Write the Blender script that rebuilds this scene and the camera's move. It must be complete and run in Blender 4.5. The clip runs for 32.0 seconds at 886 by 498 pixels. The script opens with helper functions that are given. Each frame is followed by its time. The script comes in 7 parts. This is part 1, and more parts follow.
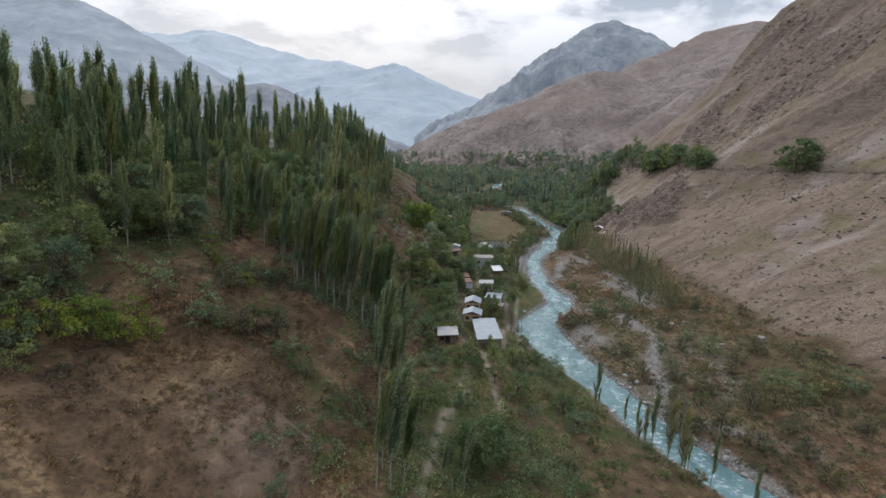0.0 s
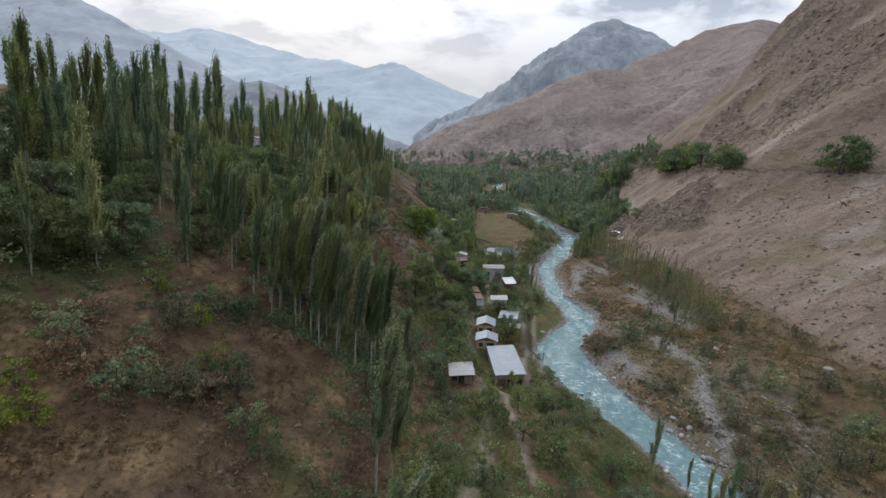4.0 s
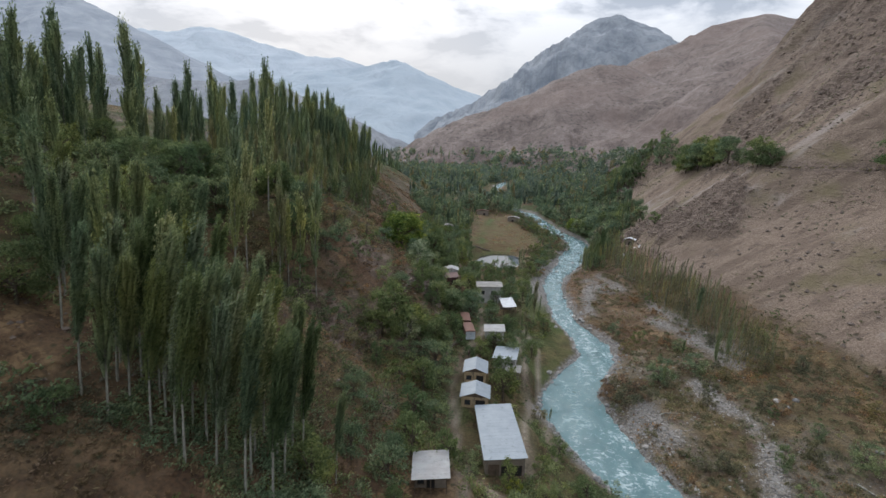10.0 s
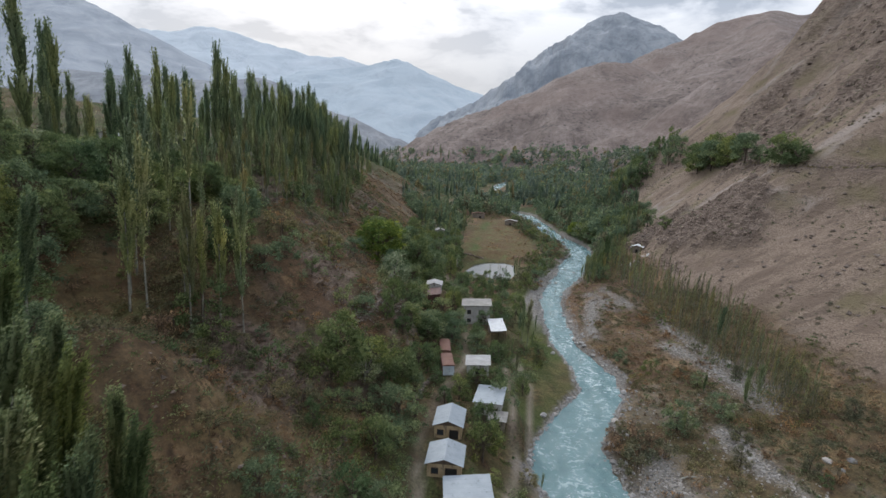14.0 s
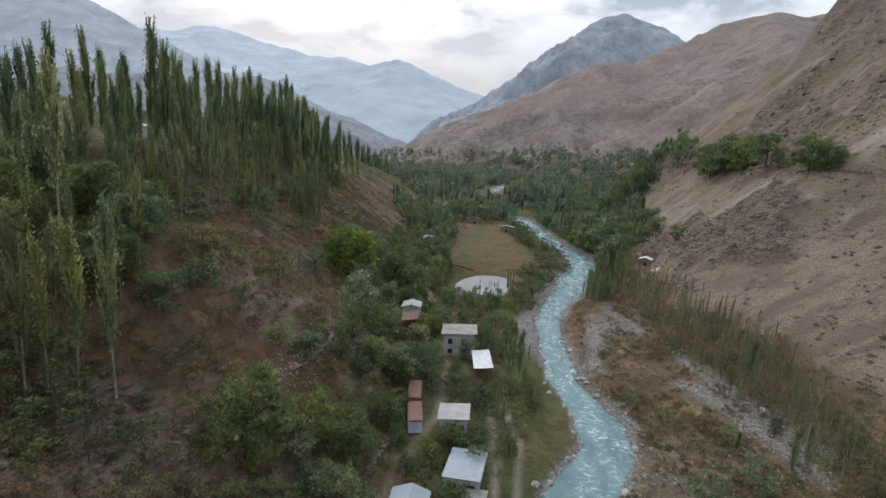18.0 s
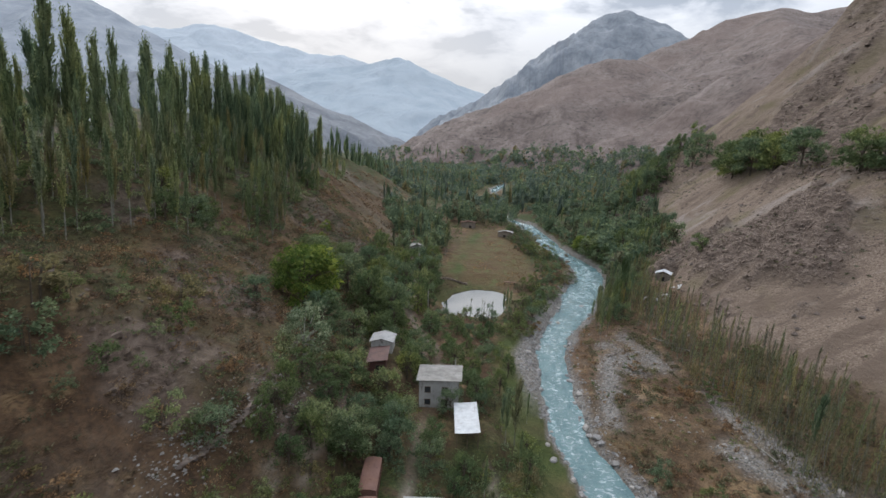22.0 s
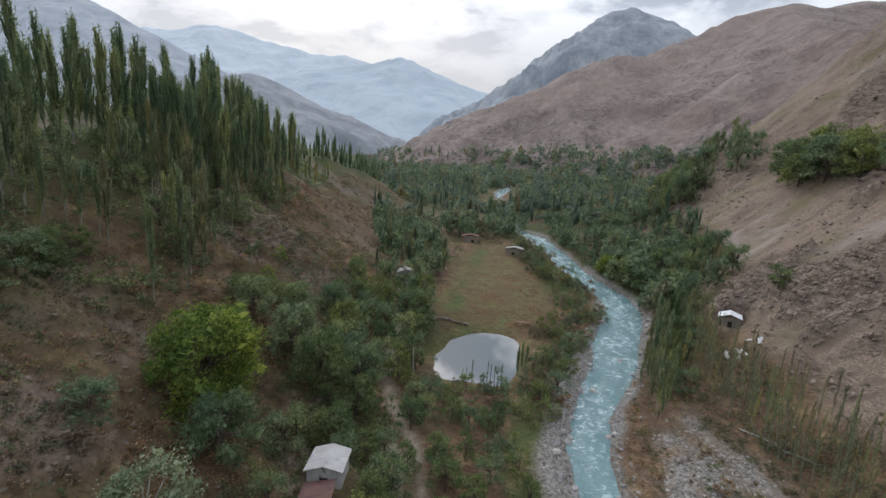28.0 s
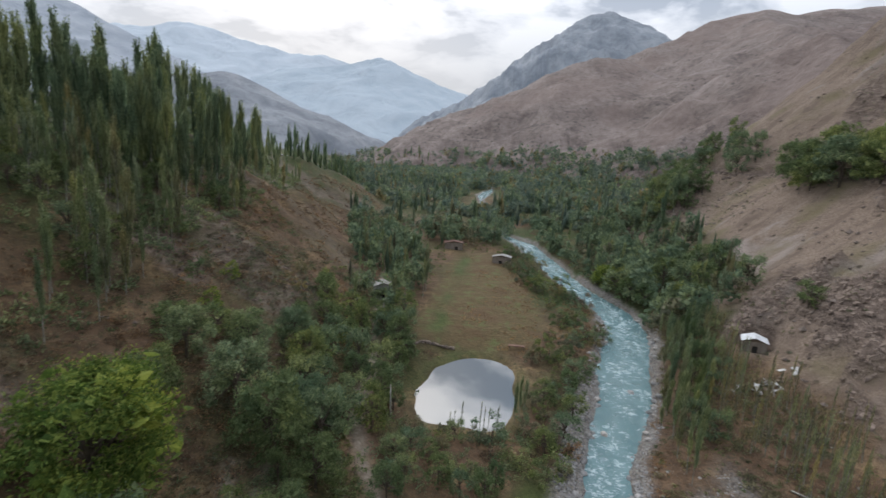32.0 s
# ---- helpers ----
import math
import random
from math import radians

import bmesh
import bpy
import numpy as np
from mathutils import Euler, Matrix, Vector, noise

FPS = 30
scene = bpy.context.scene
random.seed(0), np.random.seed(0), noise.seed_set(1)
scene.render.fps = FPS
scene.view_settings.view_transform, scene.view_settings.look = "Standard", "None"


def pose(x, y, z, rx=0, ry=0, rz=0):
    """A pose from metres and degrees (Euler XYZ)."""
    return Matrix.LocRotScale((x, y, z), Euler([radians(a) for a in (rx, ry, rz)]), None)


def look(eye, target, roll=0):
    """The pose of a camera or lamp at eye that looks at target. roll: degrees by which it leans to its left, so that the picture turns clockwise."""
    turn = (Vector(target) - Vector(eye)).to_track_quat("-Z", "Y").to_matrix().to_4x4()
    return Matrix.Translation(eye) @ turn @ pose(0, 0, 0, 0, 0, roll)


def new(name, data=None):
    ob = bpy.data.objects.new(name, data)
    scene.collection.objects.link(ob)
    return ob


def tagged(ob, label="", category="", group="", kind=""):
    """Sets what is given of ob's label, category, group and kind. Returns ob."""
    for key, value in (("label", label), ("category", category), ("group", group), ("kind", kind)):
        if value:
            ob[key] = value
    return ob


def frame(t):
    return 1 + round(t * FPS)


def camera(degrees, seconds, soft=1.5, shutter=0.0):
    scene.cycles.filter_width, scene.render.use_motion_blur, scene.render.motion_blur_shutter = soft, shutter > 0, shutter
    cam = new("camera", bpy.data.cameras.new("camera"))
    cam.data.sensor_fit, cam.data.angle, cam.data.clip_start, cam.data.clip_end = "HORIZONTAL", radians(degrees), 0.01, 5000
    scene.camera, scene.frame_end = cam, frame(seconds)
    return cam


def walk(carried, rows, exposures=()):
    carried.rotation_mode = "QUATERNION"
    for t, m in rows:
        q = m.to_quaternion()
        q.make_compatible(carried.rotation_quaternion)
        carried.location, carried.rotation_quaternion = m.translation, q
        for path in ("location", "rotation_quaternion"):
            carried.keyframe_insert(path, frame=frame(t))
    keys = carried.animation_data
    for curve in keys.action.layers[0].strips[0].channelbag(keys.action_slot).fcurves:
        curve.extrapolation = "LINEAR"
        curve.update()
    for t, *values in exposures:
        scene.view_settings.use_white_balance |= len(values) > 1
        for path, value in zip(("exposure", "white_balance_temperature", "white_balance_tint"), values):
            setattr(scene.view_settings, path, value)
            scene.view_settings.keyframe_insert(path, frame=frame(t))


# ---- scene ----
cam = camera(85.3, 32.0, 1.5, 0.5)
PATH = [
    (0, (3.951, 3.342, 50.526), (3.638, 5.283, 50.158), 1.6),
    (0.5, (3.509, 5.737, 50.685), (3.195, 7.678, 50.318), 1.5),
    (1, (2.936, 8.292, 50.693), (2.622, 10.233, 50.326), 1.4),
    (1.5, (1.983, 11.077, 50.553), (1.67, 13.018, 50.187), 1.5),
    (2, (0.758, 13.879, 50.384), (0.447, 15.82, 50.017), 1.6),
    (2.5, (-0.518, 16.737, 50.362), (-0.825, 18.679, 49.994), 1.7),
    (3, (-1.322, 19.397, 50.251), (-1.629, 21.339, 49.885), 1.6),
    (3.5, (-2.021, 22.065, 50.272), (-2.327, 24.007, 49.904), 1.7),
    (5.5, (-2.966, 32.513, 49.758), (-3.272, 34.454, 49.388), 1.5),
    (6, (-3.258, 34.915, 49.702), (-3.565, 36.857, 49.332), 1.5),
    (6.5, (-3.412, 37.917, 49.781), (-3.718, 39.858, 49.411), 1.6),
    (7, (-3.429, 40.892, 49.757), (-3.736, 42.833, 49.385), 1.6),
    (7.5, (-3.263, 43.768, 49.618), (-3.571, 45.709, 49.246), 1.6),
    (8, (-3.023, 46.573, 49.506), (-3.331, 48.514, 49.134), 1.6),
    (8.5, (-2.723, 49.095, 49.472), (-3.033, 51.036, 49.101), 1.6),
    (9, (-2.252, 51.562, 49.599), (-2.569, 53.502, 49.229), 1.5),
    (9.5, (-2.28, 54.253, 49.645), (-2.595, 56.192, 49.272), 1.5),
    (10, (-1.959, 56.975, 49.666), (-2.276, 58.913, 49.291), 1.5),
    (10.5, (-1.67, 59.941, 49.626), (-1.985, 61.88, 49.25), 1.6),
    (11, (-1.197, 62.776, 49.58), (-1.513, 64.715, 49.203), 1.6),
    (11.5, (-0.645, 65.593, 49.534), (-0.962, 67.531, 49.157), 1.6),
    (12, (-0.129, 68.399, 49.536), (-0.45, 70.337, 49.159), 1.5),
    (12.5, (0.13, 70.968, 49.551), (-0.193, 72.905, 49.174), 1.6),
    (13, (0.387, 73.497, 49.548), (0.063, 75.434, 49.172), 1.6),
    (13.5, (0.755, 76.092, 49.602), (0.427, 78.028, 49.225), 1.4),
    (14, (0.899, 78.745, 49.627), (0.57, 80.681, 49.25), 1.4),
    (14.5, (1.13, 81.404, 49.648), (0.8, 83.341, 49.272), 1.4),
    (16.5, (2.133, 92.155, 49.897), (1.8, 94.092, 49.524), 1.4),
    (17, (2.219, 95.148, 49.761), (1.887, 97.085, 49.387), 1.7),
    (17.5, (2.519, 98.046, 49.623), (2.188, 99.983, 49.25), 1.7),
    (18, (2.758, 100.871, 49.614), (2.426, 102.808, 49.241), 1.8),
    (18.5, (2.9, 103.774, 49.544), (2.567, 105.71, 49.171), 1.7),
    (19, (3.023, 106.807, 49.461), (2.69, 108.744, 49.088), 1.7),
    (19.5, (3.037, 109.966, 49.358), (2.704, 111.902, 48.984), 1.6),
    (20, (2.945, 113.048, 49.279), (2.612, 114.984, 48.905), 1.7),
    (20.5, (3.053, 116.247, 49.373), (2.716, 118.183, 48.998), 1.6),
    (21, (3.059, 119.546, 49.524), (2.721, 121.481, 49.149), 1.6),
    (21.5, (3.065, 122.794, 49.575), (2.728, 124.729, 49.198), 1.8),
    (22, (3.192, 126.241, 49.651), (2.855, 128.176, 49.273), 1.7),
    (22.5, (3.181, 129.791, 49.732), (2.843, 131.726, 49.354), 1.6),
    (23, (3.152, 132.921, 49.953), (2.81, 134.855, 49.575), 1.4),
    (23.5, (3.177, 136.314, 50.153), (2.834, 138.248, 49.776), 1.4),
    (24, (3.11, 139.802, 50.286), (2.765, 141.736, 49.91), 1.3),
    (24.5, (3.04, 143.282, 50.352), (2.692, 145.215, 49.976), 1.3),
    (25, (2.763, 146.794, 50.421), (2.413, 148.726, 50.044), 1.4),
    (25.5, (2.261, 150.101, 50.528), (1.91, 152.034, 50.152), 1.4),
    (27.5, (-0.324, 163.376, 50.742), (-0.677, 165.308, 50.364), 1.5),
    (28, (-1.179, 166.448, 50.798), (-1.531, 168.38, 50.421), 1.5),
    (28.5, (-2.046, 169.327, 50.749), (-2.398, 171.259, 50.372), 1.6),
    (29, (-2.747, 172.2, 50.755), (-3.097, 174.133, 50.378), 1.7),
    (29.5, (-3.554, 174.887, 50.79), (-3.892, 176.822, 50.413), 1.7),
    (30, (-4.02, 177.505, 50.841), (-4.355, 179.441, 50.466), 1.7),
    (30.5, (-4.317, 179.968, 50.71), (-4.658, 181.903, 50.336), 1.7),
    (31, (-4.56, 182.004, 50.547), (-4.926, 183.935, 50.174), 1.7),
    (31.5, (-4.56, 183.073, 50.345), (-4.931, 185.002, 49.972), 1.8),
    (32, (-4.969, 183.969, 50.301), (-5.24, 185.916, 49.932), 1.8),
]
walk(cam, [(t, look(eye, target, roll)) for t, eye, target, roll in PATH], [(0, 0.06, 6180, 11), (32, 0.06, 6180, 11)])

# ---- world, sun and exposure ----
SUN_AZ, SUN_EL = radians(-24), radians(34)   # ahead and a little to the west of the valley's line
world = bpy.data.worlds.new("overcast_sky")
scene.world = world
world.use_nodes = True
wn, wl = world.node_tree.nodes, world.node_tree.links
wn.clear()


def wnode(kind, **values):
    n = wn.new(kind)
    for key, value in values.items():
        if key in n.inputs:
            n.inputs[key].default_value = value
    return n


sky = wn.new("ShaderNodeTexSky")
sky.sky_type, sky.sun_disc = "NISHITA", False
sky.sun_elevation, sky.sun_rotation = SUN_EL, SUN_AZ
sky.air_density, sky.dust_density = 1.5, 4.0
tc = wn.new("ShaderNodeTexCoord")
sep = wn.new("ShaderNodeSeparateXYZ")
wl.new(tc.outputs["Generated"], sep.inputs[0])
lift = wn.new("ShaderNodeMath"); lift.operation = "ADD"; lift.inputs[1].default_value = 0.16
wl.new(sep.outputs["Z"], lift.inputs[0])
low = wn.new("ShaderNodeMath"); low.operation = "MAXIMUM"; low.inputs[1].default_value = 0.06
wl.new(lift.outputs[0], low.inputs[0])
flat = wn.new("ShaderNodeVectorMath"); flat.operation = "DIVIDE"
comb = wn.new("ShaderNodeCombineXYZ")
for k in range(3):
    wl.new(low.outputs[0], comb.inputs[k])
wl.new(tc.outputs["Generated"], flat.inputs[0])
wl.new(comb.outputs[0], flat.inputs[1])
cloud = wnode("ShaderNodeTexNoise", Scale=2.3, Detail=7.0, Roughness=0.55, Distortion=0.3)
cloud.noise_dimensions = "4D"
cloud.inputs["W"].default_value = 3.1
wl.new(flat.outputs[0], cloud.inputs["Vector"])
ramp = wn.new("ShaderNodeValToRGB")
ramp.color_ramp.elements[0].position, ramp.color_ramp.elements[0].color = 0.42, (0.17, 0.23, 0.32, 1)
ramp.color_ramp.elements[1].position, ramp.color_ramp.elements[1].color = 0.57, (0.98, 0.99, 1.0, 1)
mid = ramp.color_ramp.elements.new(0.485); mid.color = (0.62, 0.655, 0.715, 1)
wl.new(cloud.outputs["Fac"], ramp.inputs[0])
blend = wn.new("ShaderNodeMix"); blend.data_type = "RGBA"; blend.inputs[0].default_value = 0.90
scale = wn.new("ShaderNodeVectorMath"); scale.operation = "SCALE"; scale.inputs[3].default_value = 0.10
wl.new(sky.outputs[0], scale.inputs[0])
wl.new(scale.outputs[0], blend.inputs[6])
haze = wn.new("ShaderNodeMapRange"); haze.interpolation_type = "SMOOTHSTEP"
haze.inputs[1].default_value, haze.inputs[2].default_value, haze.inputs[3].default_value, haze.inputs[4].default_value = 0.12, 0.42, 0.92, 0.0
wl.new(sep.outputs["Z"], haze.inputs[0])
veil = wn.new("ShaderNodeMix"); veil.data_type = "RGBA"; veil.inputs[7].default_value = (0.60, 0.622, 0.662, 1)
wl.new(haze.outputs[0], veil.inputs[0])
wl.new(ramp.outputs[0], veil.inputs[6])
wl.new(veil.outputs[2], blend.inputs[7])
# an overcast sky is brighter overhead than at the horizon
high = wn.new("ShaderNodeMath"); high.operation = "MAXIMUM"; high.inputs[1].default_value = 0.0
wl.new(sep.outputs["Z"], high.inputs[0])
zenith = wn.new("ShaderNodeMath"); zenith.operation = "MULTIPLY_ADD"; zenith.inputs[1].default_value, zenith.inputs[2].default_value = 1.60, 0.79
wl.new(high.outputs[0], zenith.inputs[0])
bg = wn.new("ShaderNodeBackground")
wl.new(zenith.outputs[0], bg.inputs["Strength"])
out = wn.new("ShaderNodeOutputWorld")
wl.new(blend.outputs[2], bg.inputs["Color"])
wl.new(bg.outputs[0], out.inputs[0])

sun = new("sun", bpy.data.lights.new("sun", "SUN"))
sun.data.energy, sun.data.angle, sun.data.color = 1.25, radians(20), (1.0, 0.96, 0.90)
sun.matrix_world = look((0, 0, 300), (-300 * math.sin(SUN_AZ), -300 * math.cos(SUN_AZ), 300 - 300 * math.tan(SUN_EL)))


# ---- materials ----
def link(tree, a, b):
    tree.links.new(a, b)


class Mat:
    """A node material built step by step around one Principled shader."""

    def __init__(self, name, rough=0.9, metal=0.0, spec=0.3):
        self.m = bpy.data.materials.new(name)
        self.m.use_nodes = True
        self.t = self.m.node_tree
        self.n = self.t.nodes
        self.b = self.n["Principled BSDF"]
        self.b.inputs["Roughness"].default_value = rough
        self.b.inputs["Metallic"].default_value = metal
        self.b.inputs["Specular IOR Level"].default_value = spec
        self.place = self.n.new("ShaderNodeNewGeometry").outputs["Position"]

    def local(self):
        self.place = self.n.new("ShaderNodeTexCoord").outputs["Object"]
        return self

    def noise(self, size, detail=4.0, rough=0.55, distort=0.0, stretch=None):
        n = self.n.new("ShaderNodeTexNoise")
        n.inputs["Scale"].default_value = 1.0 / size
        n.inputs["Detail"].default_value = detail
        n.inputs["Roughness"].default_value = rough
        n.inputs["Distortion"].default_value = distort
        src = self.place
        if stretch:
            mp = self.n.new("ShaderNodeMapping")
            mp.inputs["Scale"].default_value = stretch
            link(self.t, src, mp.inputs[0])
            src = mp.outputs[0]
        link(self.t, src, n.inputs["Vector"])
        return n.outputs["Fac"]

    def cells(self, size, feature="F1", out="Distance", stretch=None):
        n = self.n.new("ShaderNodeTexVoronoi")
        n.feature = feature
        n.inputs["Scale"].default_value = 1.0 / size
        src = self.place
        if stretch:
            mp = self.n.new("ShaderNodeMapping")
            mp.inputs["Scale"].default_value = stretch
            link(self.t, src, mp.inputs[0])
            src = mp.outputs[0]
        link(self.t, src, n.inputs["Vector"])
        return n.outputs[out]

    def ramp(self, fac, *stops):
        n = self.n.new("ShaderNodeValToRGB")
        e = n.color_ramp.elements
        for k, (pos, col) in enumerate(stops):
            el = e[k] if k < 2 else e.new(pos)
            el.position = pos
            el.color = (*col, 1) if len(col) == 3 else col
        link(self.t, fac, n.inputs[0])
        return n.outputs[0]

    def mask(self, fac, lo, hi):
        n = self.n.new("ShaderNodeMapRange")
        n.interpolation_type = "SMOOTHSTEP"
        n.inputs[1].default_value, n.inputs[2].default_value = lo, hi
        link(self.t, fac, n.inputs[0])
        return n.outputs[0]

    def math(self, op, a, b=0.0):
        n = self.n.new("ShaderNodeMath")
        n.operation = op
        for k, v in enumerate((a, b)):
            if isinstance(v, (int, float)):
                n.inputs[k].default_value = v
            else:
                link(self.t, v, n.inputs[k])
        return n.outputs[0]

    def mix(self, fac, a, b, mode="MIX"):
        n = self.n.new("ShaderNodeMix")
        n.data_type, n.blend_type = "RGBA", mode
        for k, v in ((0, fac), (6, a), (7, b)):
            if isinstance(v, tuple):
                n.inputs[k].default_value = (*v, 1)
            elif isinstance(v, (int, float)):
                n.inputs[k].default_value = v
            else:
                link(self.t, v, n.inputs[k])
        return n.outputs[2]

    def attr(self, name):
        n = self.n.new("ShaderNodeAttribute")
        n.attribute_name = name
        return n.outputs["Fac"]

    def random(self):
        return self.n.new("ShaderNodeObjectInfo").outputs["Random"]

    def island(self):
        return self.n.new("ShaderNodeNewGeometry").outputs["Random Per Island"]

    def color(self, c):
        if isinstance(c, tuple):
            self.b.inputs["Base Color"].default_value = (*c, 1)
        else:
            link(self.t, c, self.b.inputs["Base Color"])
        return self

    def rough(self, r):
        link(self.t, r, self.b.inputs["Roughness"])
        return self

    def bump(self, height, dist, strength=1.0):
        n = self.n.new("ShaderNodeBump")
        n.inputs["Strength"].default_value, n.inputs["Distance"].default_value = strength, dist
        link(self.t, height, n.inputs["Height"])
        last = self.b.inputs["Normal"].links
        if last:
            link(self.t, last[0].from_socket, n.inputs["Normal"])
        link(self.t, n.outputs[0], self.b.inputs["Normal"])
        return self

    def done(self):
        return self.m


def ground_material():
    m = Mat("valley_ground", 0.95, 0, 0.15)
    fine, mid, big = m.noise(0.5, 5, 0.65), m.noise(3.2, 5, 0.6), m.noise(22, 4, 0.55)
    # dry hillside: soil, straw-coloured grass and red-brown weeds
    dry = m.ramp(mid, (0.34, (0.040, 0.028, 0.020)), (0.50, (0.098, 0.064, 0.042)), (0.62, (0.172, 0.116, 0.074)))
    weeds = m.ramp(fine, (0.35, (0.040, 0.030, 0.019)), (0.62, (0.152, 0.088, 0.048)))
    dry = m.mix(0.5, dry, weeds)
    tuft = m.mask(m.cells(1.7), 0.26, 0.10)
    dry = m.mix(m.math("MULTIPLY", tuft, m.mask(mid, 0.42, 0.6)), dry, (0.045, 0.045, 0.024))
    straw = m.math("MULTIPLY", m.mask(m.noise(9, 4, 0.6), 0.50, 0.64), m.mask(m.noise(1.1, 5, 0.7, 0.6), 0.40, 0.60))
    dry = m.mix(m.math("MULTIPLY", straw, 0.8), dry, (0.27, 0.182, 0.100))
    # green undergrowth
    green = m.ramp(fine, (0.32, (0.018, 0.026, 0.010)), (0.55, (0.050, 0.066, 0.022)), (0.72, (0.095, 0.105, 0.040)))
    col = m.mix(m.math("MULTIPLY", m.attr("green"), m.mask(mid, 0.30, 0.52)), dry, green)
    # lawn-like grass on the valley floor and the stubble of the field
    lawn = m.ramp(m.mix(0.5, fine, mid), (0.34, (0.034, 0.050, 0.016)), (0.62, (0.088, 0.106, 0.036)))
    col = m.mix(m.attr("lawn"), col, lawn)
    stub = m.ramp(m.noise(0.9, 5, 0.65, 0.0, (0.5, 1.6, 1)), (0.3, (0.058, 0.044, 0.022)), (0.5, (0.106, 0.078, 0.039)), (0.72, (0.150, 0.112, 0.057)))
    stub = m.mix(m.mask(mid, 0.50, 0.64), stub, (0.105, 0.112, 0.045))
    stub = m.mix(m.mask(m.noise(11, 5, 0.65), 0.50, 0.62), stub, m.mix(fine, (0.055, 0.050, 0.028), (0.15, 0.085, 0.045)))
    col = m.mix(m.attr("field"), col, stub)
    # scree and bare slopes
    grit = m.ramp(m.noise(0.42, 6, 0.72), (0.32, (0.088, 0.063, 0.047)), (0.50, (0.198, 0.149, 0.113)), (0.68, (0.316, 0.250, 0.198)))
    streak = m.noise(7.0, 5, 0.6, 0.3, (0.35, 1.4, 0.6))
    grit = m.mix(m.mask(streak, 0.50, 0.62), grit, (0.150, 0.112, 0.085))
    gully = m.noise(3.2, 6, 0.68, 0.8, (0.30, 1.0, 0.45))
    grit = m.mix(m.mask(gully, 0.52, 0.66), grit, m.mix(fine, (0.085, 0.064, 0.048), (0.19, 0.145, 0.112)))
    grit = m.mix(m.mask(m.noise(18, 5, 0.6, 0.5, (0.3, 1, 0.5)), 0.56, 0.66), grit, m.mix(m.noise(0.4, 4), (0.18, 0.148, 0.124), (0.33, 0.28, 0.242)))
    grit = m.mix(m.mask(big, 0.52, 0.68), grit, m.mix(fine, (0.115, 0.098, 0.056), (0.20, 0.16, 0.10)))
    spot = m.math("MULTIPLY", m.mask(m.cells(4.2), 0.20, 0.10), m.mask(m.noise(14, 3), 0.46, 0.60))
    grit = m.mix(m.math("MULTIPLY", spot, 0.85), grit, (0.052, 0.043, 0.028))
    stone = m.mask(m.cells(1.15), 0.22, 0.12)
    grit = m.mix(m.math("MULTIPLY", stone, m.mask(m.noise(5, 3), 0.5, 0.62)), grit, (0.075, 0.062, 0.052))
    col = m.mix(m.attr("scree"), col, grit)
    # outcrops of dark, layered rock, and the darkened cut of the track
    bed = m.noise(2.0, 7, 0.74, 0.8, (0.6, 0.6, 1.5))
    rock = m.ramp(bed, (0.36, (0.048, 0.036, 0.029)), (0.50, (0.130, 0.098, 0.078)), (0.66, (0.228, 0.178, 0.145)))
    col = m.mix(m.attr("rock"), col, rock)
    # pale gravel of the river's bars and the bare wash beside it
    peb = m.ramp(m.cells(0.42, out="Color"), (0.25, (0.080, 0.076, 0.072)), (0.55, (0.162, 0.153, 0.143)), (0.85, (0.275, 0.265, 0.250)))
    peb = m.mix(m.mask(fine, 0.45, 0.62), peb, (0.20, 0.175, 0.145))
    col = m.mix(m.attr("gravel"), col, peb)
    # trodden paths
    dust = m.ramp(fine, (0.3, (0.19, 0.155, 0.12)), (0.7, (0.31, 0.265, 0.215)))
    col = m.mix(m.attr("path"), col, dust)
    # far hills, and rock walls whose grey is tinted with the air's blue haze
    wall = m.noise(95, 8, 0.66, 0.5, (1, 1, 0.5))
    slope = m.mix(0.42, m.noise(60, 8, 0.66, 0.4), m.noise(11, 6, 0.7))
    hill = m.ramp(slope, (0.36, (0.105, 0.083, 0.074)), (0.50, (0.198, 0.160, 0.142)), (0.62, (0.262, 0.216, 0.194)))
    dots = m.math("MULTIPLY", m.mask(m.cells(13), 0.30, 0.12), m.mask(m.noise(70, 4), 0.40, 0.58))
    hill = m.mix(m.math("MULTIPLY", dots, 0.75), hill, (0.060, 0.055, 0.045))
    veins = m.noise(26, 8, 0.74, 1.4, (1, 1, 0.45))
    hill = m.mix(m.mask(veins, 0.56, 0.66), hill, (0.105, 0.088, 0.080))
    hill = m.mix(m.math("MULTIPLY", m.mask(m.noise(7, 5, 0.75), 0.50, 0.60), 0.45), hill, (0.098, 0.080, 0.070))
    hill = m.mix(m.math("MULTIPLY", m.mask(m.noise(260, 4, 0.6), 0.46, 0.60), 0.5), hill, m.mix(slope, (0.120, 0.088, 0.076), (0.250, 0.190, 0.165)))
    col = m.mix(m.attr("hill"), col, hill)
    hazed_rock = m.ramp(wall, (0.36, (0.150, 0.168, 0.194)), (0.50, (0.222, 0.242, 0.264)), (0.64, (0.278, 0.296, 0.315)))
    hazed_rock = m.mix(m.math("MULTIPLY", m.mask(m.noise(24, 6, 0.75, 0.6, (1, 1, 0.4)), 0.50, 0.60), 0.5), hazed_rock, (0.150, 0.165, 0.186))
    col = m.mix(m.attr("crag"), col, hazed_rock)
    m.color(col)
    m.bump(m.noise(0.35, 6, 0.7), 0.10, 0.8)
    m.bump(bed, 1.2, 0.7)
    m.bump(wall, 4.0, 0.25)
    m.bump(m.math("MULTIPLY", m.noise(16, 7, 0.72), m.attr("hill")), 7.0, 0.7)
    return m.done()


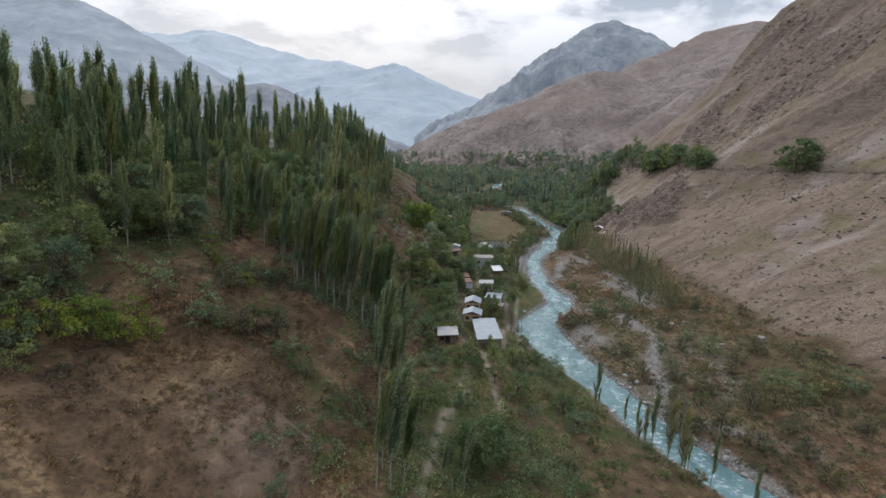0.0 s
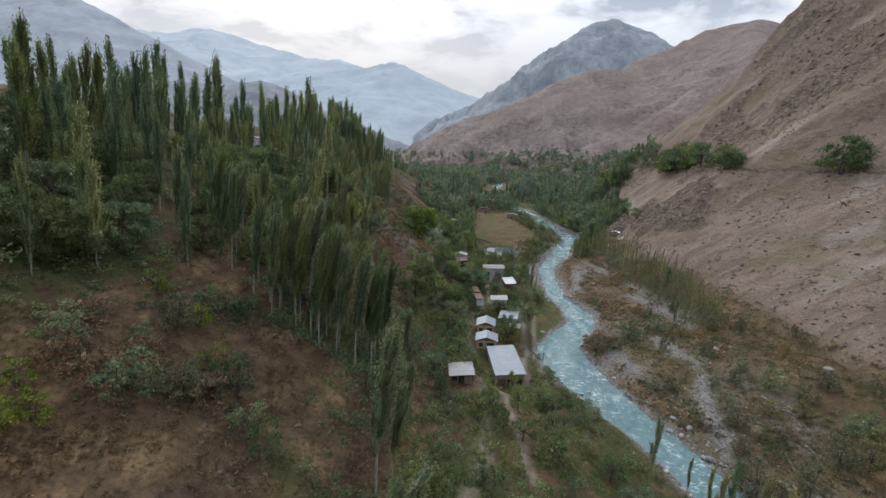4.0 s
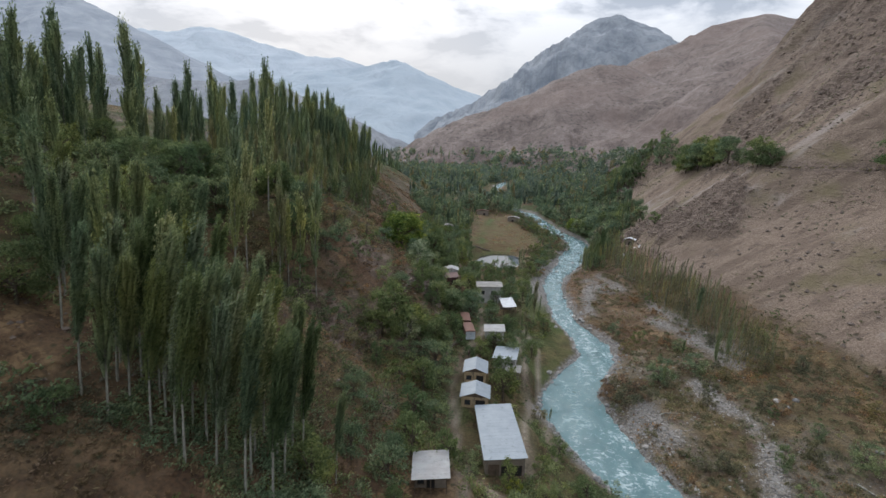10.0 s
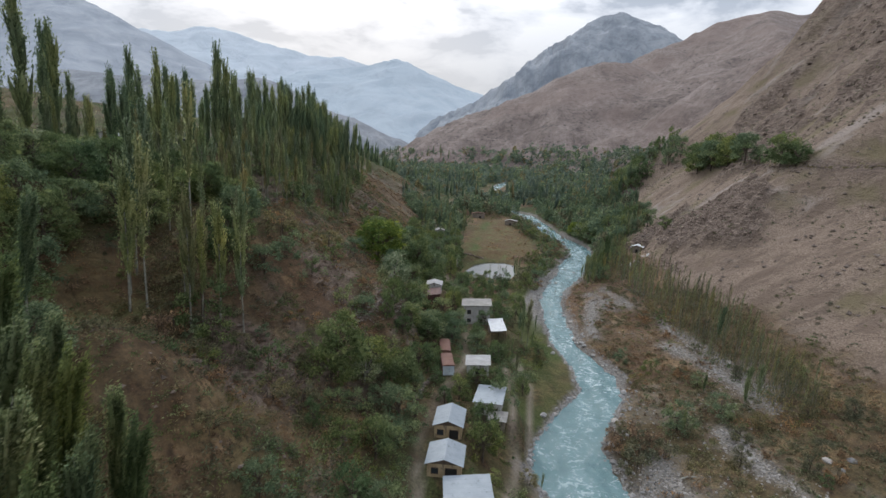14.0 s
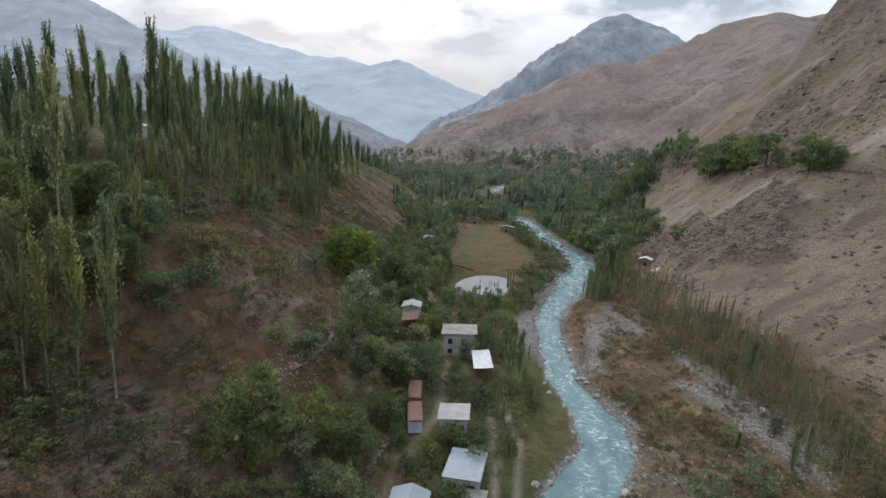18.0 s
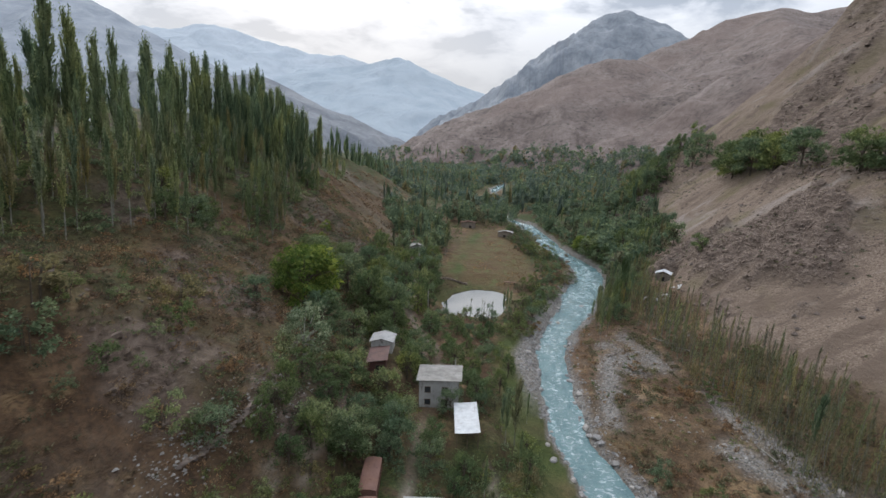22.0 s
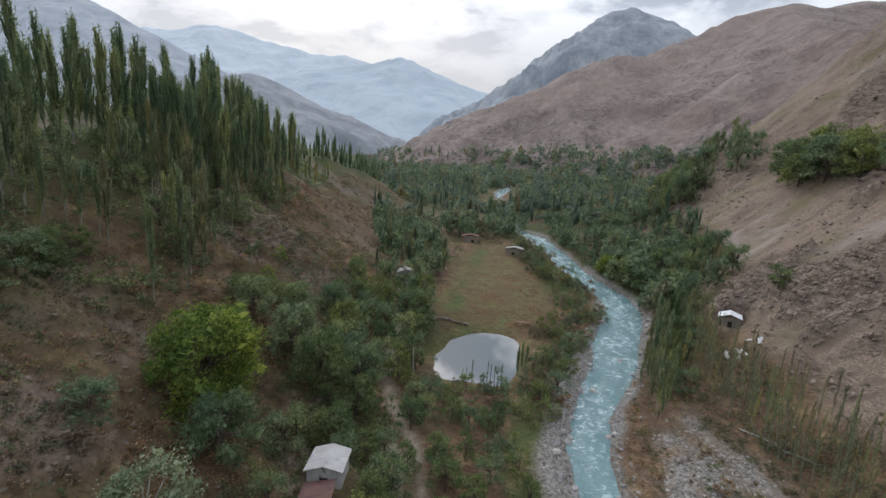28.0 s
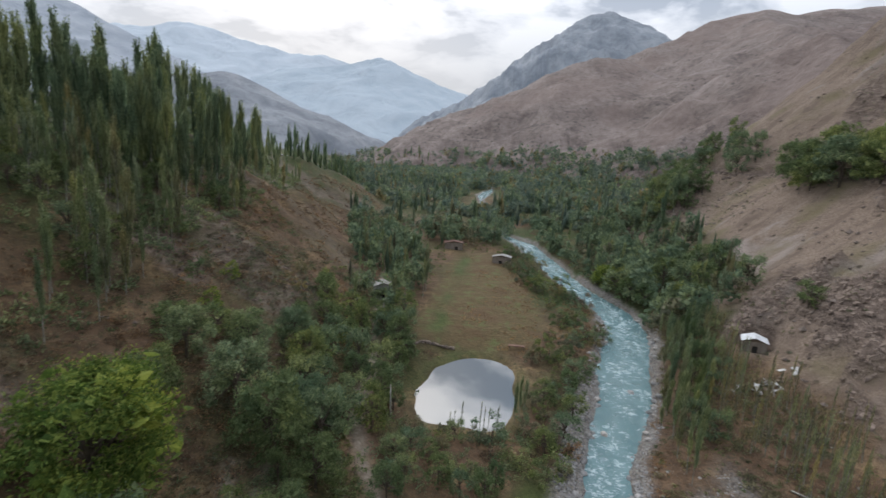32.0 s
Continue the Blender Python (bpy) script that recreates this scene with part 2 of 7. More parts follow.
def water_material():
    m = Mat("glacial_water", 0.12, 0, 0.5)
    chop = m.noise(0.75, 6, 0.66, 0.9, (0.62, 1.0, 1))
    surge = m.noise(3.4, 5, 0.60, 0.6, (1, 0.55, 1))
    foam = m.mask(m.math("ADD", m.math("MULTIPLY", chop, 0.72), m.math("MULTIPLY", surge, 0.36)), 0.555, 0.68)
    foam = m.math("MULTIPLY", foam, m.attr("rapid"))
    deep = m.ramp(surge, (0.3, (0.060, 0.130, 0.137)), (0.7, (0.132, 0.222, 0.230)))
    m.color(m.mix(m.math("MULTIPLY", foam, 0.85), deep, (0.50, 0.58, 0.595)))
    m.rough(m.ramp(foam, (0.0, (0.16, 0.16, 0.16)), (1.0, (0.75, 0.75, 0.75))))
    m.bump(chop, 0.45, 0.7)
    return m.done()


def pond_material():
    m = Mat("still_water", 0.02, 0, 1.0)
    m.b.inputs["IOR"].default_value = 2.3
    m.color(m.ramp(m.noise(5), (0.3, (0.020, 0.028, 0.026)), (0.7, (0.035, 0.045, 0.040))))
    m.bump(m.noise(1.5, 2), 0.002, 0.12)
    return m.done()


def backdrop_material(name, dark, light, size):
    m = Mat(name, 1.0, 0, 0.0)
    rel = m.noise(size, 8, 0.62, 0.5)
    m.color(m.ramp(rel, (0.34, dark), (0.66, light)))
    m.bump(rel, size * 0.25, 0.5)
    return m.done()


GROUND, RIVER, POND = ground_material(), water_material(), pond_material()

# ---- terrain ----


def table(rows):
    a = np.array(rows, float)
    return lambda y, k=1: np.interp(y, a[:, 0], a[:, k])


# the river: y, centre x, half width
RIVER_LINE = table([(-200, 130, 6), (40, 74, 6), (88, 47.5, 5), (104, 36.5, 4.5), (122, 28.5, 4.6), (140, 18.5, 6.2), (156, 12.3, 7.6),
                    (165, 11.2, 6.2), (176, 15.5, 5.4), (187, 20.6, 4.6), (196, 20, 4.2), (211, 13.8, 3.1), (228, 12.2, 2.9), (245, 10.8, 3.3),
                    (258, 13, 3.2), (280, 20.5, 5.2), (294, 23, 5.8), (318, 29.3, 5.2), (334, 28, 4.6), (360, 18.5, 4), (395, 10, 4.6),
                    (425, 3, 4.2), (440, -5, 2.2), (455, -10, 1.0), (525, -24, 1.0), (630, -33, 1.0), (660, -34, 4.5), (715, -31, 4.5), (740, -28, 1.0), (1000, -60, 1.5), (5200, -900, 3)])
WATER_Z = table([(-200, -17), (60, -8.5), (130, -6), (190, -3.5), (225, -1), (260, 1.2), (290, 2.8), (350, 5.5), (424, 9), (744, 17), (1500, 40), (5200, 150)])
# foot of the west hill: y, x, z, slope, height of the terrace above
WEST = table([(-200, 0, 4, 0.5, 60), (60, -12, 8, 0.6, 52), (113, -18, 9, 0.68, 47), (150, -18, 5, 0.72, 45), (178, -20, 6.5, 0.72, 44),
              (214, -24, 5.5, 0.72, 48), (260, -34, 6, 0.74, 53), (300, -42, 8, 0.74, 58), (350, -55, 10, 0.72, 58), (424, -84, 14, 0.7, 55), (500, -88, 15, 0.62, 42), (560, -103, 17, 0.5, 31), (620, -140, 19, 0.4, 25),
              (700, -180, 20, 0.3, 24), (950, -250, 26, 0.3, 32), (5200, -1500, 150, 0.2, 170)])
# foot of the east slope: y, x, slope
EAST = table([(-200, 140, 0.62), (100, 96, 0.62), (137, 82, 0.62), (160, 77, 0.62), (187, 71, 0.60), (205, 68, 0.60), (225, 60, 0.60), (250, 51, 0.62),
              (270, 45, 0.72), (300, 43, 0.72), (340, 50, 0.76), (400, 50, 0.86), (435, 47, 0.94), (480, 70, 0.8), (580, 130, 0.5), (900, 190, 0.35), (5200, 900, 0.3)])


def hash2(ix, iy, seed):
    h = (ix.astype(np.int64) * 374761393 + iy.astype(np.int64) * 668265263 + seed * 1442695041) & 0x7FFFFFFF
    h = ((h ^ (h >> 13)) * 1274126177) & 0x7FFFFFFF
    return ((h ^ (h >> 16)) & 0xFFFF) / 65535.0


def value_noise(x, y, seed):
    ix, iy = np.floor(x), np.floor(y)
    fx, fy = x - ix, y - iy
    fx, fy = fx * fx * (3 - 2 * fx), fy * fy * (3 - 2 * fy)
    a, b = hash2(ix, iy, seed), hash2(ix + 1, iy, seed)
    c, d = hash2(ix, iy + 1, seed), hash2(ix + 1, iy + 1, seed)
    return (a + (b - a) * fx) * (1 - fy) + (c + (d - c) * fx) * fy - 0.5


def fbm(x, y, size, octaves=4, seed=0, gain=0.5, ridged=False):
    total, amp = 0.0, 1.0
    for k in range(octaves):
        v = value_noise(x / size * 2**k + 17.3 * k, y / size * 2**k - 9.1 * k, seed + k)
        total = total + amp * ((0.5 - 2 * np.abs(v)) if ridged else v)
        amp *= gain
    return total


def step(a, b, v):
    t = np.clip((v - a) / (b - a), 0, 1)
    return t * t * (3 - 2 * t)


# crests of the hills: x, y, height; each falls off on both sides
CRESTS = [
    ([(300, 2330, 330), (447, 2287, 443), (598, 2264, 536), (703, 2264, 597), (884, 2264, 633), (1006, 2287, 614), (1485, 2395, 684), (2500, 2500, 760)], 0.55, "hill"),
    ([(-175, 1330, 62), (-138, 1360, 90), (-46, 1403, 172), (42, 1420, 236), (114, 1430, 278), (186, 1440, 297), (262, 1480, 301), (340, 1530, 268), (420, 1600, 200)], 0.52, "hill"),
    ([(273, 1500, 305), (300, 1250, 210), (330, 1000, 150), (350, 820, 95)], 0.45, "hill"),
    ([(884, 2264, 633), (700, 1750, 450), (540, 1330, 330), (430, 1010, 225), (330, 760, 120)], 0.5, "hill"),
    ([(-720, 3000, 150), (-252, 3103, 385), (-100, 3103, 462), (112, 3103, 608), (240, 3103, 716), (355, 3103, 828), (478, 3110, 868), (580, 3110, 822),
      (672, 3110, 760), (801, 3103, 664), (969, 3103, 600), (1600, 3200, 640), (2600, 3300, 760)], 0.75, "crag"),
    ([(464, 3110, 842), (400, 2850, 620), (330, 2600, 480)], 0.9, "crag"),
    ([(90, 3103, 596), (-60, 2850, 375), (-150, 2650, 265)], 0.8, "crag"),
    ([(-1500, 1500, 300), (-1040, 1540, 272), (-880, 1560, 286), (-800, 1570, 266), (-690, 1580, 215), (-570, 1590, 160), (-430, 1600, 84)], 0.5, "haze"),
]


def crest_height(x, y, line, fall):
    best = np.full(x.shape, -1e9)
    for (ax, ay, ah), (bx, by, bh) in zip(line, line[1:]):
        dx, dy = bx - ax, by - ay
        t = np.clip(((x - ax) * dx + (y - ay) * dy) / (dx * dx + dy * dy), 0, 1)
        gap = np.hypot(x - ax - t * dx, y - ay - t * dy)
        best = np.maximum(best, ah + t * (bh - ah) - fall * gap)
    return best


POND_C, POND_Z = (-11.8, 278.0), 2.7


def pond_gap(x, y):
    """Below 1 inside the pond, whose outline is a rounded, uneven box."""
    u, v = (x - POND_C[0]), (y - POND_C[1])
    u = u - 0.05 * v
    wide = 9.6 - 1.2 * step(8, 15, v) * (u < 0)
    r = (np.abs(u / wide) ** 3.2 + np.abs(v / 15.2) ** 3.2) ** (1 / 3.2)
    return r + 0.05 * np.sin(3 * np.arctan2(v, u) + 0.6) + 0.03 * np.sin(7 * np.arctan2(v, u))


FOOTPATH = table([(90, 2), (118, -3.5), (128, -10.5), (150, -14.2), (166, -13.6), (180, -10.5), (200, -12.6), (222, -12.5), (237, -18), (246, -24.5),
                  (258, -29.8), (272, -31.5), (290, -35.5), (303, -38.8), (330, -46), (360, -50)])


# trodden paths, ditches (x, y along each) and stony strips beside the river
TRAILS = [[(-23.9, 160), (-24.8, 168), (-24.6, 172), (-26, 175)], [(-20, 120), (-23, 131), (-22.6, 142)], [(1.5, 126), (0.7, 138), (1.4, 157), (0.3, 175), (-2, 186)],
          [(-7.4, 60), (-7.5, 81), (-6, 90), (-6, 105), (-7.8, 114), (-10, 127)], [(-33, 219), (-34.3, 224), (-38.5, 235)], [(-22.3, 176), (-24, 180), (-24, 186)], [(-28, 214), (-32, 225), (-35, 238)],
          [(-21, 235), (-18, 228), (-16, 216)]]
STONY = [[(46.9, 147), (44, 138), (42, 132), (41.6, 122)], [(42, 172), (43, 167), (44.2, 160), (45.5, 153)], [(41, 210), (46, 201), (51, 191), (53, 181)], [(48, 107), (51, 106), (56, 102), (62, 99)],
         [(24, 152), (28, 161), (30.5, 149)], [(22, 216), (24, 232), (27, 246)], [(25, 250), (29, 246), (31, 236)]]


def line_gap(x, y, line):
    best = np.full(x.shape, 1e9)
    for (ax, ay), (bx, by) in zip(line, line[1:]):
        dx, dy = bx - ax, by - ay
        t = np.clip(((x - ax) * dx + (y - ay) * dy) / (dx * dx + dy * dy), 0, 1)
        best = np.minimum(best, np.hypot(x - ax - t * dx, y - ay - t * dy))
    return best


# levelled ground under the buildings: x, y, radius, height
PADS = [(-12.1, 113.6, 4, 7.0), (-3, 128, 6, 0.9), (-5, 138, 6, 1.2), (-9.1, 145, 4, 2.3), (-10, 154, 4, 3.1), (-3.9, 165, 5, 1.7), (-7.5, 177.7, 3.6, 3.5), (-13.9, 175, 3.4, 4.2),
        (-15.7, 182.4, 3.6, 4.5), (-4.9, 200.8, 5, 3.4), (-11.4, 211, 5, 3.3), (-24.6, 212, 4, 8.3), (-25.4, 219.6, 3.6, 8.8), (48.6, 291.2, 3.2, 11.6)]


def ground_parts(x, y):
    """Height of the ground and the shares of what covers it."""
    x, y = np.asarray(x, float), np.asarray(y, float)
    c, w, zw = RIVER_LINE(y), RIVER_LINE(y, 2), WATER_Z(y)
    edge_w, edge_e = c - w, c + w
    xw, zf, kw, top = WEST(y), WEST(y, 2), WEST(y, 3), WEST(y, 4)
    xe, ke = EAST(y), EAST(y, 2)
    ze = zw + 7.0
    far = step(380, 900, y)
    # floor on both sides of the water
    tw = np.clip((edge_w - x) / np.maximum(edge_w - xw, 4), 0, 1)
    te = np.clip((x - edge_e) / np.maximum(xe - edge_e, 4), 0, 1)
    bank = step(0, 2.6, np.minimum(np.abs(x - edge_w), np.abs(x - edge_e)))
    z = np.where(x < c, zw + 0.9 * bank + (zf - zw - 0.9) * tw**1.25, zw + 0.9 * bank + (ze - zw - 0.9) * te**1.15)
    inside = (x > edge_w) & (x < edge_e)
    depth = np.minimum(x - edge_w, edge_e - x)
    z = np.where(inside, zw - 0.15 - 0.9 * step(0, 3, depth), z)
    # west hill and its terrace
    up = np.maximum(xw - x, 0)
    rise = kw * up
    hump = 9.5 * np.exp(-(((x + 41) / 10) ** 2) - ((y - 121) / 11) ** 2) + 8.5 * np.exp(-(((x + 52) / 12) ** 2) - ((y - 160) / 13) ** 2)
    hump = hump + 3.5 * np.exp(-(((x + 31) / 7) ** 2) - ((y - 184) / 9) ** 2)
    cap = np.maximum(top - zf, 4)
    soft = cap * (1 - np.exp(-rise / cap * 1.0)) * 0.25 + 0.75 * np.minimum(rise, cap)
    terrace = np.where(up > 0, soft + 0.12 * np.maximum(up - cap / kw, 0), 0)
    gully = fbm(x * 0.6, y, 26, 4, 3)
    west = zf + terrace + hump + np.minimum(up * 0.26, 8.0) * gully * (1 - 0.5 * far)
    z = np.where(x < xw, west, z)
    # east slope with ribs running down it, and the spur where it ends
    out = np.maximum(x - xe, 0)
    end = np.maximum(540 - 0.54 * out, 395)
    rib = fbm(x * 0.35 + 60, y + 0.25 * x, 34, 5, 11)
    ribs = fbm(x * 0.5, y + 0.3 * x, 60, 4, 21, 0.55, True)
    climb = ke * out * (1 + 0.10 * step(60, 200, out))
    climb = climb + 0.8 * step(3, 20, out) * fbm(x * 0.6, y + 0.3 * x, 11, 4, 25, 0.55, True) + np.minimum(out * 0.14, 7) * rib + np.minimum(out * 0.10, 26) * ribs * step(25, 120, out)
    fallen = climb - 0.62 * np.maximum(y - end, 0)
    climb = np.where(y > end, np.maximum(fallen, 0.06 * out), climb)
    climb = np.minimum(climb, 330 + 0.1 * out)
    # the old track cut into the slope
    zt = ze + climb
    level = 49.0 + 0.006 * (250 - y)
    cut = step(-1.6, -0.9, zt - level) * step(2.2, 1.4, zt - level) * step(4, 14, out) * (y < 470)
    climb = np.where(cut > 0.05, climb + 0.95 * cut * (level - zt), climb)
    z = np.where(x > xe, ze + climb, z)
    # dark outcrop above the bend
    lump = fbm(x, y, 13, 4, 31)
    edge = 0.9 * lump + 0.6 * fbm(x, y, 4, 3, 33)
    crag_e = step(1.15, 0.75, np.hypot((x - 69 + 0.15 * (y - 280)) / 20, (y - 279) / 25) + edge)
    crag_e = np.maximum(crag_e, step(1.1, 0.7, np.hypot((x - 66) / 13, (y - 415) / 20) + edge))
    for bx, by in ((112, 330), (128, 352), (134, 388), (134, 316), (150, 300)):
        crag_e = np.maximum(crag_e, 0.9 * step(1.15, 0.7, np.hypot(((x - bx) + 0.9 * (y - by)) / 30, ((y - by) - 0.5 * (x - bx)) / 13) + edge))
    crag_e = np.maximum(crag_e, 0.65 * step(75, 120, out) * step(0.06, 0.30, ribs + 0.6 * edge))
    z = z + np.where(x > xe, crag_e * (0.8 + 3.0 * fbm(x, y, 9, 5, 35, 0.6, True) + 1.5 * fbm(x, y, 2.8, 3, 37)), 0)
    # hills beyond
    hill, crag = np.zeros_like(z), np.zeros_like(z)
    sel = (y > 600) | (x < -300)
    if sel.any():
        hx, hy = x[sel], y[sel]
        warp = 40 * fbm(hx, hy, 260, 4, 41)
        base = z[sel]
        rough = fbm(hx, hy, 420, 6, 45, 0.55, True)
        fine = fbm(hx, hy, 110, 4, 48, 0.55, True)
        h2, c2 = np.zeros_like(hx), np.zeros_like(hx)
        for line, fall, kind in CRESTS:
            mz = crest_height(hx + warp, hy + 0.6 * warp, line, fall)
            sharp = 1.05 if kind == "crag" else 0.62
            mz = mz + sharp * (np.clip(crest_height(hx, hy, line, fall * 0.0) - mz, 0, 250) * 0.22 + 12) * (rough + 0.5 * fine)
            over = mz > base
            # haze crests take most of the crag's haze-tinted blue-grey
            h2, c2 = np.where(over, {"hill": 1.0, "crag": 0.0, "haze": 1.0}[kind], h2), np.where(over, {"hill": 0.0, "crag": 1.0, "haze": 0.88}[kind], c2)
            base = np.maximum(base, mz)
        z[sel], hill[sel], crag[sel] = base, h2, c2
    # a dry ditch across the meadow's lower end
    ditch = line_gap(x, y, [(-35, 58.5), (-29, 61.5), (-21.5, 60), (-17, 63.5)])
    z = z - 1.1 * np.exp(-((ditch / 1.1) ** 2)) + 0.5 * np.exp(-(((ditch - 2.2) / 1.2) ** 2)) * (ditch < 8)
    # fine unevenness, the pond's hollow
    z = z + (1 - step(600, 1500, y)) * np.where(inside, 0, 0.55 * fbm(x, y, 6.5, 4, 51) + 0.9 * fbm(x, y, 30, 2, 55) * (np.abs(x - c) > w + 6))
    g = pond_gap(x, y)
    z = np.where(g < 1.9, z + (POND_Z + 0.75 - z) * (1 - step(1.15, 1.9, g)), z)
    z = np.where(g < 1.0, POND_Z - 0.2 - 1.4 * (1 - g), z)
    z = np.where((g >= 1.0) & (g < 1.12), POND_Z - 0.2 + 0.95 * (g - 1) / 0.12, z)
    for hx, hy, hr, hz in PADS:
        near = step(1.7, 1.0, np.hypot(x - hx, y - hy) / hr)
        z = z + (hz - z) * near
    # covers
    n1, n2 = fbm(x, y, 14, 4, 61), fbm(x, y, 40, 3, 65)
    path = np.exp(-(((x - FOOTPATH(y)) / 0.75) ** 2)) * ((y > 90) & (y < 360)) * np.clip(0.75 + n1, 0, 1)
    path = np.maximum(path, 0.8 * np.exp(-(((x - (FOOTPATH(y) + 15 + 4 * np.sin(y / 19))) / 0.6) ** 2)) * ((y > 135) & (y < 195)))
    path = np.where((y > 232) & (y < 280), np.maximum(path, np.exp(-(((x - FOOTPATH(y)) / 1.15) ** 2))), path)
    for line in TRAILS:
        path = np.maximum(path, 0.85 * np.exp(-((line_gap(x + 0.8 * n1, y, line) / 0.7) ** 2)))
    dist = np.where(x < c, edge_w - x, x - edge_e)
    bar = step(3.2, 1.2, dist + 3 * n1) * step(-0.3, 0.2, dist)
    bar = np.where((x < c) & (y > 158) & (y < 216), step(1.6, 0.7, dist + n1) * step(-0.3, 0.2, dist), bar)
    bar_w = (x < c) * step(6.4, 4.0, dist + 4 * n1) * step(214, 228, y) * step(296, 280, y)
    wash = (x > c) * step(0.02, 0.34, 1.5 * n1 + 0.5 * n2 + 1.2 * fbm(x, y, 4, 3, 67) - 0.004 * dist - 0.36) * step(46, 30, dist) * step(100, 130, y) * step(290, 250, y)
    strip = np.exp(-(((x - (27 + (262 - y) * 0.40) + 3 * n1) / 2.4) ** 2)) * step(180, 196, y) * step(270, 258, y) * np.clip(0.75 + 2 * n1, 0, 1)
    strip = np.maximum(strip, np.exp(-(((x - (41 + 0.18 * (y - 120)) + 1.5 * n1) / 1.1) ** 2)) * step(108, 114, y) * step(150, 142, y))
    strip = np.maximum(strip, np.exp(-(((x - 28) / 4) ** 2) - ((y - 151) / 6) ** 2) + np.exp(-(((x - 54) / 5) ** 2) - ((y - 188) / 3) ** 2))
    for line in STONY:
        strip = np.maximum(strip, 1.1 * np.exp(-((line_gap(x + 3 * n1, y, line) / 2.4) ** 2)) * np.clip(0.8 + 2 * n1, 0, 1))
    gravel = np.clip(np.maximum(np.maximum(bar, bar_w), np.maximum(0.26 * wash, 0.95 * strip)), 0, 1) * (~inside | True)
    scree_edge = xe + 2 + 16 * step(235, 205, y) * 0 + 9 * n1
    scree = step(0, 7, x - scree_edge) * (1 - far)
    green = np.clip(0.55 + 1.5 * n2 + 0.6 * n1, 0, 1)
    green = np.where(x < xw, np.clip(green * 0.85 + 0.40 * step(cap * 0.55, cap * 0.85, z - zf), 0, 1), green)
    green = np.where((x < xw) & (y < 108) & (z < zf + 24), green * 0.25, green)
    green = np.where((x > edge_e) & (y < 300), green * 0.35, green)
    green = np.clip(green + 0.5 * far, 0, 1)
    lawn = (x < c) * step(0.5, 1.5, dist) * step(13, 9, dist + 4 * n1) * step(163, 172, y) * step(262, 246, y)
    lawn = np.maximum(lawn, np.exp(-(((x + 23 - 2 * n1) / 3.4) ** 2)) * step(296, 304, y) * step(400, 380, y))
    lawn = np.maximum(lawn, 0.9 * np.exp(-(((x + 11) / 6) ** 4) - ((y - 84) / 9) ** 4) + 0.9 * np.exp(-(((x + 29 - 0.8 * (72 - y)) / 2.2) ** 2) - ((y - 71) / 4.5) ** 2) + 0.8 * np.exp(-(((x + 7) / 6) ** 4) - ((y - 100) / 5) ** 4))
    lawn = np.maximum(lawn, (g > 1.0) * step(1.4, 1.15, g) * 0.45) * np.clip(0.85 + n1, 0, 1)
    field = step(-30, -26, x + 2 * n1) * step(3.0, -3.0, x + 7 * n1 - 0.10 * (y - 300)) * (x < c) * step(294, 300, y) * step(402, 385, y) * (1 - lawn)
    field = np.maximum(field, 0.85 * step(1.1, 0.5, np.hypot((x + 52) / 12, (y - 134) / 8) + n1))
    # dark rock colour along the track's cut also paints its bank's shading
    rock = np.where(x > xe, np.maximum(crag_e, cut), 0)
    steep_w = np.exp(-(((y - 140) / 26) ** 2)) * step(3, 7, up) * step(22, 14, up)
    rock = np.maximum(rock, steep_w * np.clip(0.45 + 2.2 * n1, 0, 0.85))
    rock = np.maximum(rock, np.where((x < xw) & (y > 150), np.clip(2.4 * (n1 + 0.5 * n2) - 0.35, 0, 0.7) * (1 - far), 0))
    for rx_, ry_, rr_ in ((-50, 199, 9), (-41, 176, 8), (-29, 184, 5), (-37, 142, 9), (-72, 268, 9), (-78, 292, 10)):
        rock = np.maximum(rock, 0.9 * step(1.1, 0.6, np.hypot(x - rx_, (y - ry_) * 0.8) / rr_ + n1))
    rock = np.maximum(rock, 0.5 * step(1.1, 0.5, np.hypot(x + 27, (y - 52.5) * 0.9) / 7.5 + n1))
    return z, dict(path=path, gravel=gravel, scree=scree, green=green, lawn=lawn, field=field, rock=rock, hill=hill, crag=crag)



# ---- large structure ----


def graded(lo, hi, pitch, first, last, grow):
    """Even steps from lo to hi, growing ones out to first and last."""
    mids = list(np.arange(lo, hi + pitch / 2, pitch))
    for sign, limit in ((1, last), (-1, first)):
        s, v = pitch, mids[-1] if sign > 0 else mids[0]
        while (v - limit) * sign < 0:
            s *= grow
            v += sign * s
            mids.insert(len(mids) if sign > 0 else 0, v)
    return np.array(mids)


